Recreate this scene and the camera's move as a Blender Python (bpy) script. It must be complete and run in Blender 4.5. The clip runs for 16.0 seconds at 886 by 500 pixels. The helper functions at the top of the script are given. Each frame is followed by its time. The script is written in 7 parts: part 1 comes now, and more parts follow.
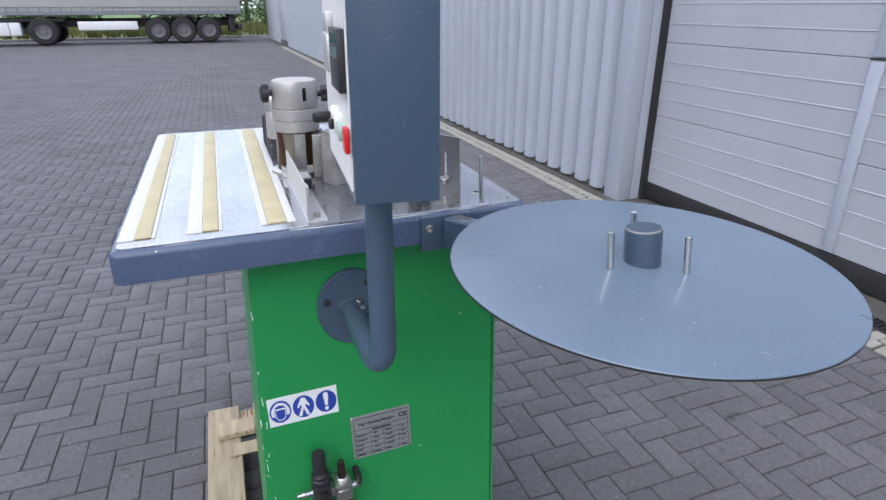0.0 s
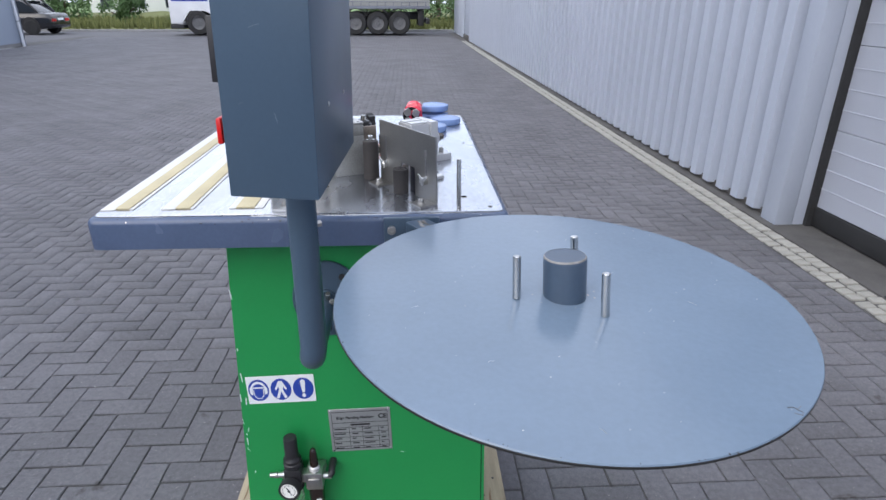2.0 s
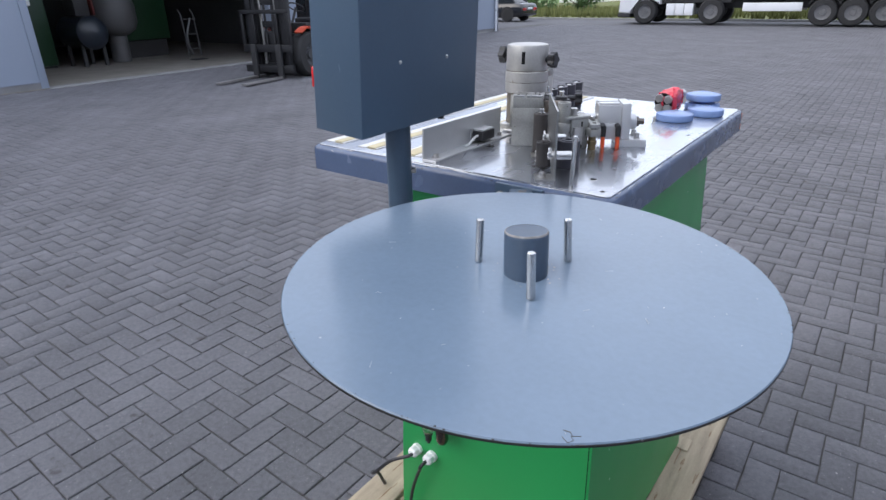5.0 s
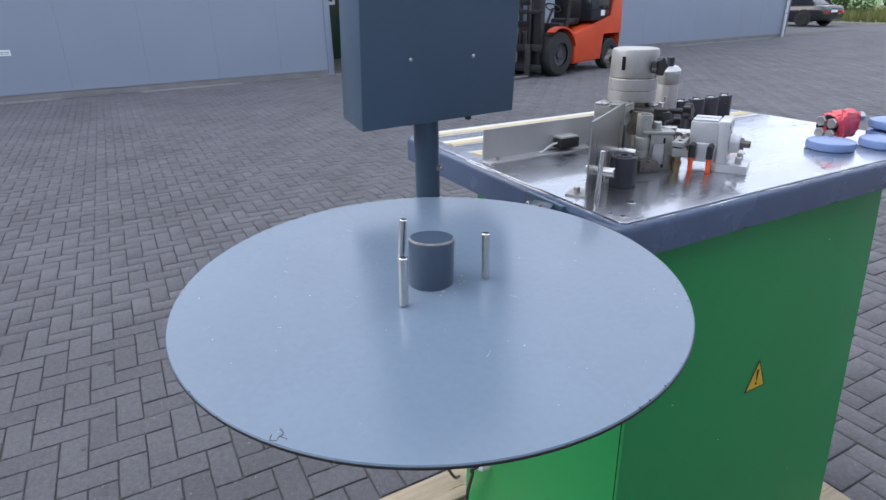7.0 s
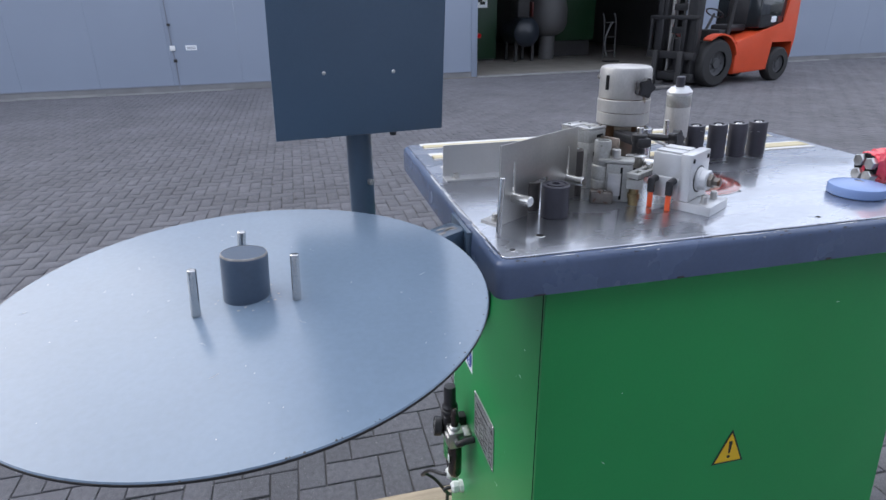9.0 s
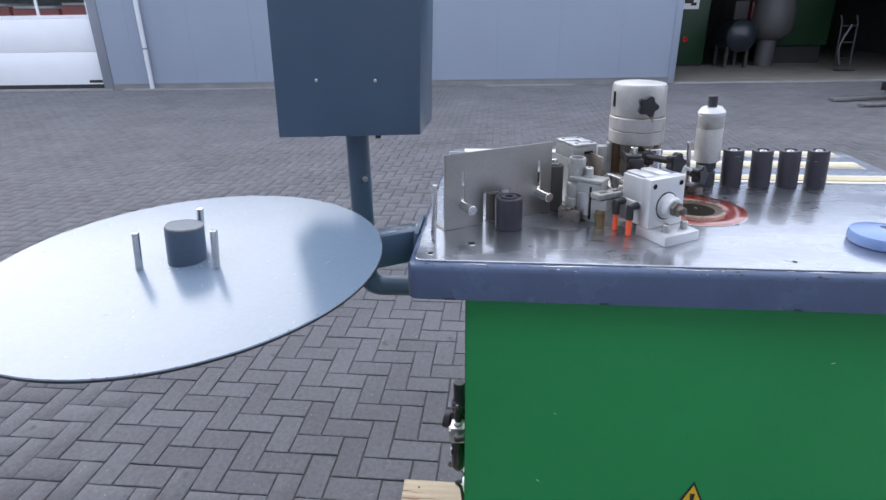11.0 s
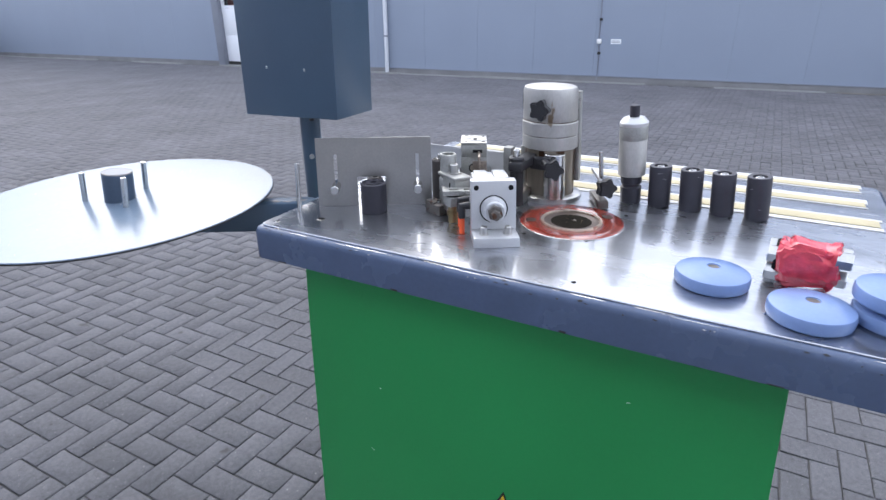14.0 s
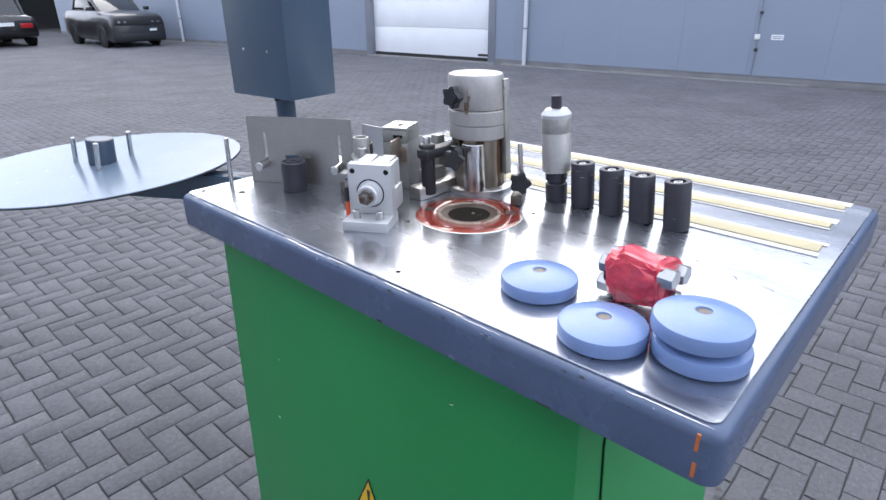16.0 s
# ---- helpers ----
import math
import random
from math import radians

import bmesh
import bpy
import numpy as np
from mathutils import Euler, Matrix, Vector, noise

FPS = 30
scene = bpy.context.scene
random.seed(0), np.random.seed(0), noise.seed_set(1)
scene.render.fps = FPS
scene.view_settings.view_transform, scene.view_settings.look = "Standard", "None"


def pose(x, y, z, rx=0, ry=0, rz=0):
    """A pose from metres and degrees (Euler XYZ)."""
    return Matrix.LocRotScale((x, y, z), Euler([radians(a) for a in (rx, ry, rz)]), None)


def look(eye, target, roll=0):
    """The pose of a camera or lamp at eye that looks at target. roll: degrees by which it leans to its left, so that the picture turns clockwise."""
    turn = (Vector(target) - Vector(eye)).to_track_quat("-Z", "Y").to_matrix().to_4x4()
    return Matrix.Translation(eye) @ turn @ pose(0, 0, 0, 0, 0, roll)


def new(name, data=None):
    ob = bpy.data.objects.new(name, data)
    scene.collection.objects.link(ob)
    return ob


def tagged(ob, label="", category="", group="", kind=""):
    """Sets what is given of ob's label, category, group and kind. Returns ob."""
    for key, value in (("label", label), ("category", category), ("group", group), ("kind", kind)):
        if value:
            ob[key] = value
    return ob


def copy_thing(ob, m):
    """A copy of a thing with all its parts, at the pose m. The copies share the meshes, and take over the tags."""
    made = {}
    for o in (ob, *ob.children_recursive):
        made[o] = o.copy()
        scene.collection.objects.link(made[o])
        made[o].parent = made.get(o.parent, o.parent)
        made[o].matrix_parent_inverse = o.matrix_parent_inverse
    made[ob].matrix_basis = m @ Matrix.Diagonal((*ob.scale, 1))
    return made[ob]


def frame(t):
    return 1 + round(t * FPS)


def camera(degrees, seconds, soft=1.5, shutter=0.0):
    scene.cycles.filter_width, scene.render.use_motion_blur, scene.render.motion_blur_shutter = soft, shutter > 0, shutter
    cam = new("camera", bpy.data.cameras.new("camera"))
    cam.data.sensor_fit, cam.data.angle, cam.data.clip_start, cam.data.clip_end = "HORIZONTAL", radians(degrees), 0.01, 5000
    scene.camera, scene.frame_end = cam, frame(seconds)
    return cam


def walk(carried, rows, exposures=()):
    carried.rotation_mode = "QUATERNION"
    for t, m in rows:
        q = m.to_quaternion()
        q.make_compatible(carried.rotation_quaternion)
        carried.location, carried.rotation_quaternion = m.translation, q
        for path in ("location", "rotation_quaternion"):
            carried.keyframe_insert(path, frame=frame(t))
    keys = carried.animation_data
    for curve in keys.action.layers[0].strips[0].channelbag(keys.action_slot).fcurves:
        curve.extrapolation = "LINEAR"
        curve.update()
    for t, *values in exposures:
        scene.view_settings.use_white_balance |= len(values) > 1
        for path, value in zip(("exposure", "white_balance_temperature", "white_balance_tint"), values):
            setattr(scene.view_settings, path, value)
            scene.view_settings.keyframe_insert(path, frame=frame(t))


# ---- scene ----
cam = camera(74.60, 16.0)
# seconds, eye, target, roll
PATH = [
    (0, (-0.5461, -0.9835, 1.6895), (0.0961, 0.7445, 0.9138), -0.09),
    (0.5, (-0.4647, -0.9753, 1.6747), (0.1291, 0.7674, 0.8935), 0.25),
    (1, (-0.3685, -0.9566, 1.6850), (0.1063, 0.8211, 0.9011), 0.34),
    (1.5, (-0.2849, -0.9570, 1.6768), (0.0580, 0.8490, 0.8887), 0.25),
    (2, (-0.1761, -0.9926, 1.6805), (-0.0735, 0.8432, 0.8936), 0.19),
    (2.5, (-0.0918, -1.0165, 1.6864), (-0.2553, 0.8152, 0.9002), -0.18),
    (3, (-0.0160, -1.0060, 1.6737), (-0.3648, 0.7976, 0.8828), -0.18),
    (3.5, (0.0743, -0.9841, 1.6725), (-0.4608, 0.7704, 0.8754), -0.28),
    (4, (0.1508, -0.9686, 1.6598), (-0.5180, 0.7379, 0.8595), -0.22),
    (4.5, (0.2520, -0.9501, 1.6568), (-0.6539, 0.6399, 0.8499), -0.62),
    (4.7, (0.2877, -0.9426, 1.6541), (-0.7145, 0.5887, 0.8475), -0.95),
    (5.16, (0.3565, -0.8944, 1.6506), (-0.8026, 0.5224, 0.8449), -1.05),
    (5.62, (0.4209, -0.8337, 1.6486), (-0.8830, 0.4529, 0.8458), -1.08),
    (6.08, (0.4801, -0.7645, 1.6470), (-0.9508, 0.3820, 0.8483), -1.07),
    (6.54, (0.5335, -0.6905, 1.6448), (-1.0033, 0.3133, 0.8506), -1.05),
    (7, (0.5802, -0.6158, 1.6409), (-1.0397, 0.2513, 0.8509), -1.03),
    (7.5, (0.6245, -0.5465, 1.6318), (-1.0548, 0.2035, 0.8461), -1.23),
    (8, (0.6406, -0.4371, 1.6242), (-1.0853, 0.2041, 0.8431), -0.95),
    (8.5, (0.6575, -0.3364, 1.6401), (-1.1153, 0.1645, 0.8615), -1.17),
    (9, (0.6891, -0.2464, 1.6532), (-1.1036, 0.1817, 0.8766), -0.64),
    (9.2, (0.7140, -0.2127, 1.6594), (-1.1028, 0.1225, 0.8933), -0.65),
    (9.62, (0.7318, -0.1343, 1.6655), (-1.1029, 0.0868, 0.9006), -0.63),
    (10.04, (0.7469, -0.0569, 1.6694), (-1.0983, 0.0450, 0.9046), -0.66),
    (10.46, (0.7601, 0.0217, 1.6716), (-1.0874, 0.0007, 0.9060), -0.72),
    (10.88, (0.7725, 0.1037, 1.6724), (-1.0688, -0.0426, 0.9055), -0.78),
    (11.3, (0.7851, 0.1914, 1.6723), (-1.0413, -0.0811, 0.9040), -0.82),
    (11.5, (0.8006, 0.2408, 1.6697), (-1.0165, -0.0826, 0.8993), -0.61),
    (12, (0.8446, 0.3769, 1.6623), (-0.9193, -0.1672, 0.8925), -0.80),
    (12.5, (0.8125, 0.4788, 1.6626), (-0.9234, -0.1417, 0.8870), -0.72),
    (13, (0.7257, 0.5805, 1.6694), (-0.9816, -0.1078, 0.8876), -0.40),
    (13.5, (0.6804, 0.6399, 1.6777), (-0.9796, -0.1531, 0.8932), -0.51),
    (14, (0.6739, 0.7364, 1.6792), (-0.9459, -0.1384, 0.8976), -0.31),
    (14.5, (0.6801, 0.8511, 1.6871), (-0.8424, -0.1849, 0.9069), -0.42),
    (15, (0.6311, 0.9328, 1.6688), (-0.8209, -0.1983, 0.8865), -0.49),
    (15.5, (0.5210, 1.0059, 1.6665), (-0.8739, -0.1893, 0.8756), -0.54),
    (16, (0.4331, 1.0675, 1.6610), (-0.9145, -0.1761, 0.8628), -0.41),
]
walk(cam, [(t, look(eye, target, roll)) for t, eye, target, roll in PATH],
     exposures=[(0, 0.92), (2, 0.95), (3.5, 0.95), (7, 0.95), (9, 0.95), (12, 1.30), (16, 1.32)])

# ---- light: a bright, thinly overcast afternoon ----
world = bpy.data.worlds.new("overcast_sky")
scene.world = world
world.use_nodes = True
wn, wl = world.node_tree.nodes, world.node_tree.links
sky = wn.new("ShaderNodeTexSky")
sky.sky_type, sky.sun_disc = "NISHITA", False
sky.sun_elevation, sky.sun_rotation = radians(39), radians(223)
sky.air_density, sky.dust_density, sky.ozone_density = 1.0, 3.0, 1.5
veil = wn.new("ShaderNodeMix")
veil.data_type = "RGBA"
veil.inputs["Factor"].default_value = 0.75
cloud = wn.new("ShaderNodeTexNoise")
cloud.inputs["Scale"].default_value, cloud.inputs["Detail"].default_value = 2.2, 4.0
cramp = wn.new("ShaderNodeValToRGB")
cramp.color_ramp.elements[0].position, cramp.color_ramp.elements[1].position = 0.3, 0.75
cramp.color_ramp.elements[0].color = (5.9, 6.7, 8.5, 1)
cramp.color_ramp.elements[1].color = (11.0, 11.4, 12.9, 1)
wl.new(cloud.outputs["Fac"], cramp.inputs["Fac"])
wl.new(sky.outputs["Color"], veil.inputs["A"])
wl.new(cramp.outputs["Color"], veil.inputs["B"])
wl.new(veil.outputs["Result"], wn["Background"].inputs["Color"])
wn["Background"].inputs["Strength"].default_value = 0.112
sun_data = bpy.data.lights.new("sun", "SUN")
sun_data.energy, sun_data.angle, sun_data.color = 0.58, radians(60), (1.0, 0.965, 0.91)
sun = new("sun", sun_data)
sun.matrix_world = look((-10.4, -11.2, 12.4), (0, 0, 0))


# ---- materials ----
def mat(name, color, rough=0.5, metal=0.0, vary=0.12, scale=6.0, bump=0.0, fine=120.0, coat=0.0, coat_rough=0.05, stretch=(1, 1, 1),
        speck=None, speck_at=0.72, speck_scale=40.0, rough_vary=0.08, by_object=0.0, by_island=0.0, spec=0.5, trans=0.0):
    """A surface with broad stains, fine grain, and if asked specks of a second colour."""
    m = bpy.data.materials.new(name)
    m.use_nodes = True
    n, l = m.node_tree.nodes, m.node_tree.links
    b = n["Principled BSDF"]
    b.inputs["Metallic"].default_value = metal
    b.inputs["Coat Weight"].default_value = coat
    b.inputs["Coat Roughness"].default_value = coat_rough
    b.inputs["Specular IOR Level"].default_value = spec
    b.inputs["Transmission Weight"].default_value = trans
    co = n.new("ShaderNodeTexCoord")
    mp = n.new("ShaderNodeMapping")
    mp.inputs["Scale"].default_value = stretch
    l.new(co.outputs["Object"], mp.inputs["Vector"])
    broad = n.new("ShaderNodeTexNoise")
    broad.inputs["Scale"].default_value, broad.inputs["Detail"].default_value = scale, 5.0
    grain = n.new("ShaderNodeTexNoise")
    grain.inputs["Scale"].default_value, grain.inputs["Detail"].default_value = fine, 3.0
    for t in (broad, grain):
        l.new(mp.outputs["Vector"], t.inputs["Vector"])
    add = n.new("ShaderNodeMath")
    add.operation = "MULTIPLY_ADD"
    add.inputs[1].default_value = 0.45
    l.new(grain.outputs["Fac"], add.inputs[0])
    l.new(broad.outputs["Fac"], add.inputs[2])
    last = add.outputs[0]
    if by_object or by_island:
        if by_object:
            src = n.new("ShaderNodeObjectInfo").outputs["Random"]
        else:
            src = n.new("ShaderNodeNewGeometry").outputs["Random Per Island"]
        more = n.new("ShaderNodeMath")
        more.operation = "MULTIPLY_ADD"
        more.inputs[1].default_value = by_object or by_island
        l.new(src, more.inputs[0])
        l.new(last, more.inputs[2])
        last = more.outputs[0]
    rng = n.new("ShaderNodeMapRange")
    rng.inputs["From Min"].default_value = 0.42
    rng.inputs["From Max"].default_value = 1.05 + (by_object or by_island)
    rng.inputs["To Min"].default_value, rng.inputs["To Max"].default_value = 1 - vary, 1 + vary
    l.new(last, rng.inputs["Value"])
    mul = n.new("ShaderNodeMix")
    mul.data_type, mul.blend_type = "RGBA", "MULTIPLY"
    mul.inputs["Factor"].default_value = 1.0
    mul.inputs["A"].default_value = (*color, 1)
    l.new(rng.outputs["Result"], mul.inputs["B"])
    out = mul.outputs["Result"]
    if speck:
        sp = n.new("ShaderNodeTexNoise")
        sp.inputs["Scale"].default_value, sp.inputs["Detail"].default_value = speck_scale, 4.0
        l.new(mp.outputs["Vector"], sp.inputs["Vector"])
        th = n.new("ShaderNodeMapRange")
        th.inputs["From Min"].default_value, th.inputs["From Max"].default_value = speck_at, speck_at + 0.03
        l.new(sp.outputs["Fac"], th.inputs["Value"])
        mx = n.new("ShaderNodeMix")
        mx.data_type = "RGBA"
        mx.inputs["B"].default_value = (*speck, 1)
        l.new(th.outputs["Result"], mx.inputs["Factor"])
        l.new(out, mx.inputs["A"])
        out = mx.outputs["Result"]
    l.new(out, b.inputs["Base Color"])
    rr = n.new("ShaderNodeMapRange")
    rr.inputs["To Min"].default_value = max(rough - rough_vary, 0.02)
    rr.inputs["To Max"].default_value = min(rough + rough_vary, 1.0)
    l.new(broad.outputs["Fac"], rr.inputs["Value"])
    l.new(rr.outputs["Result"], b.inputs["Roughness"])
    if bump:
        bp = n.new("ShaderNodeBump")
        bp.inputs["Strength"].default_value, bp.inputs["Distance"].default_value = bump, 0.002
        l.new(grain.outputs["Fac"], bp.inputs["Height"])
        l.new(bp.outputs["Normal"], b.inputs["Normal"])
    return m


def turned_mat(name, color, rough, aniso=0.75, **more):
    """A lathe-turned face: fine rings round the object's own z stretch its gloss into wedges."""
    m = mat(name, color, rough, **more)
    n, l = m.node_tree.nodes, m.node_tree.links
    b = n["Principled BSDF"]
    tan = n.new("ShaderNodeTangent")
    tan.direction_type, tan.axis = "RADIAL", "Z"
    b.inputs["Anisotropic"].default_value = aniso
    l.new(tan.outputs["Tangent"], b.inputs["Tangent"])
    return m


def paver_mat(name, random_from):
    """Weathered concrete: dust patches across blocks, cm mottling, grit, pale aggregate, a tone for each block."""
    m = bpy.data.materials.new(name)
    m.use_nodes = True
    n, l = m.node_tree.nodes, m.node_tree.links
    b = n["Principled BSDF"]
    b.inputs["Roughness"].default_value, b.inputs["Specular IOR Level"].default_value = 0.72, 0.45
    b.inputs["Diffuse Roughness"].default_value = 1.0
    geo = n.new("ShaderNodeNewGeometry")

    def tex(scale, detail=4.0, rough=0.55):
        t = n.new("ShaderNodeTexNoise")
        t.inputs["Scale"].default_value, t.inputs["Detail"].default_value, t.inputs["Roughness"].default_value = scale, detail, rough
        l.new(geo.outputs["Position"], t.inputs["Vector"])
        return t.outputs["Fac"]

    def span(src, a, b2, lo, hi):
        r = n.new("ShaderNodeMapRange")
        for key, v in (("From Min", a), ("From Max", b2), ("To Min", lo), ("To Max", hi)):
            r.inputs[key].default_value = v
        l.new(src, r.inputs["Value"])
        return r.outputs["Result"]

    def times(p, q):
        x = n.new("ShaderNodeMath")
        x.operation = "MULTIPLY"
        l.new(p, x.inputs[0])
        l.new(q, x.inputs[1])
        return x.outputs[0]

    rnd = n.new("ShaderNodeObjectInfo").outputs["Random"] if random_from == "object" else geo.outputs["Random Per Island"]
    grit = tex(520.0, 2.0)
    val = times(times(span(tex(1.1), 0.3, 0.7, 0.82, 1.18), span(tex(48.0, 5.0, 0.7), 0.28, 0.72, 0.74, 1.26)), times(span(grit, 0.3, 0.7, 0.78, 1.22), span(rnd, 0, 1, 0.90, 1.10)))
    base = n.new("ShaderNodeMix")
    base.data_type, base.blend_type = "RGBA", "MULTIPLY"
    base.inputs["Factor"].default_value = 1.0
    base.inputs["A"].default_value = (0.124, 0.123, 0.134, 1)
    l.new(val, base.inputs["B"])
    out = base.outputs["Result"]
    for src, at, colour in ((tex(210.0, 3.0), 0.645, (0.25, 0.245, 0.24, 1)), (tex(80.0, 2.0), 0.70, (0.40, 0.39, 0.38, 1)), (tex(6.0, 5.0, 0.65), 0.65, (0.058, 0.055, 0.054, 1)), (tex(17.0, 4.0, 0.7), 0.69, (0.20, 0.195, 0.19, 1))):
        mx = n.new("ShaderNodeMix")
        mx.data_type = "RGBA"
        mx.inputs["B"].default_value = colour
        l.new(span(src, at, at + 0.05, 0.0, 0.85), mx.inputs["Factor"])
        l.new(out, mx.inputs["A"])
        out = mx.outputs["Result"]
    l.new(out, b.inputs["Base Color"])
    bp = n.new("ShaderNodeBump")
    bp.inputs["Strength"].default_value, bp.inputs["Distance"].default_value = 0.8, 0.0025
    l.new(span(tex(230.0, 4.0), 0.2, 0.8, 0, 1), bp.inputs["Height"])
    l.new(bp.outputs["Normal"], b.inputs["Normal"])
    return m


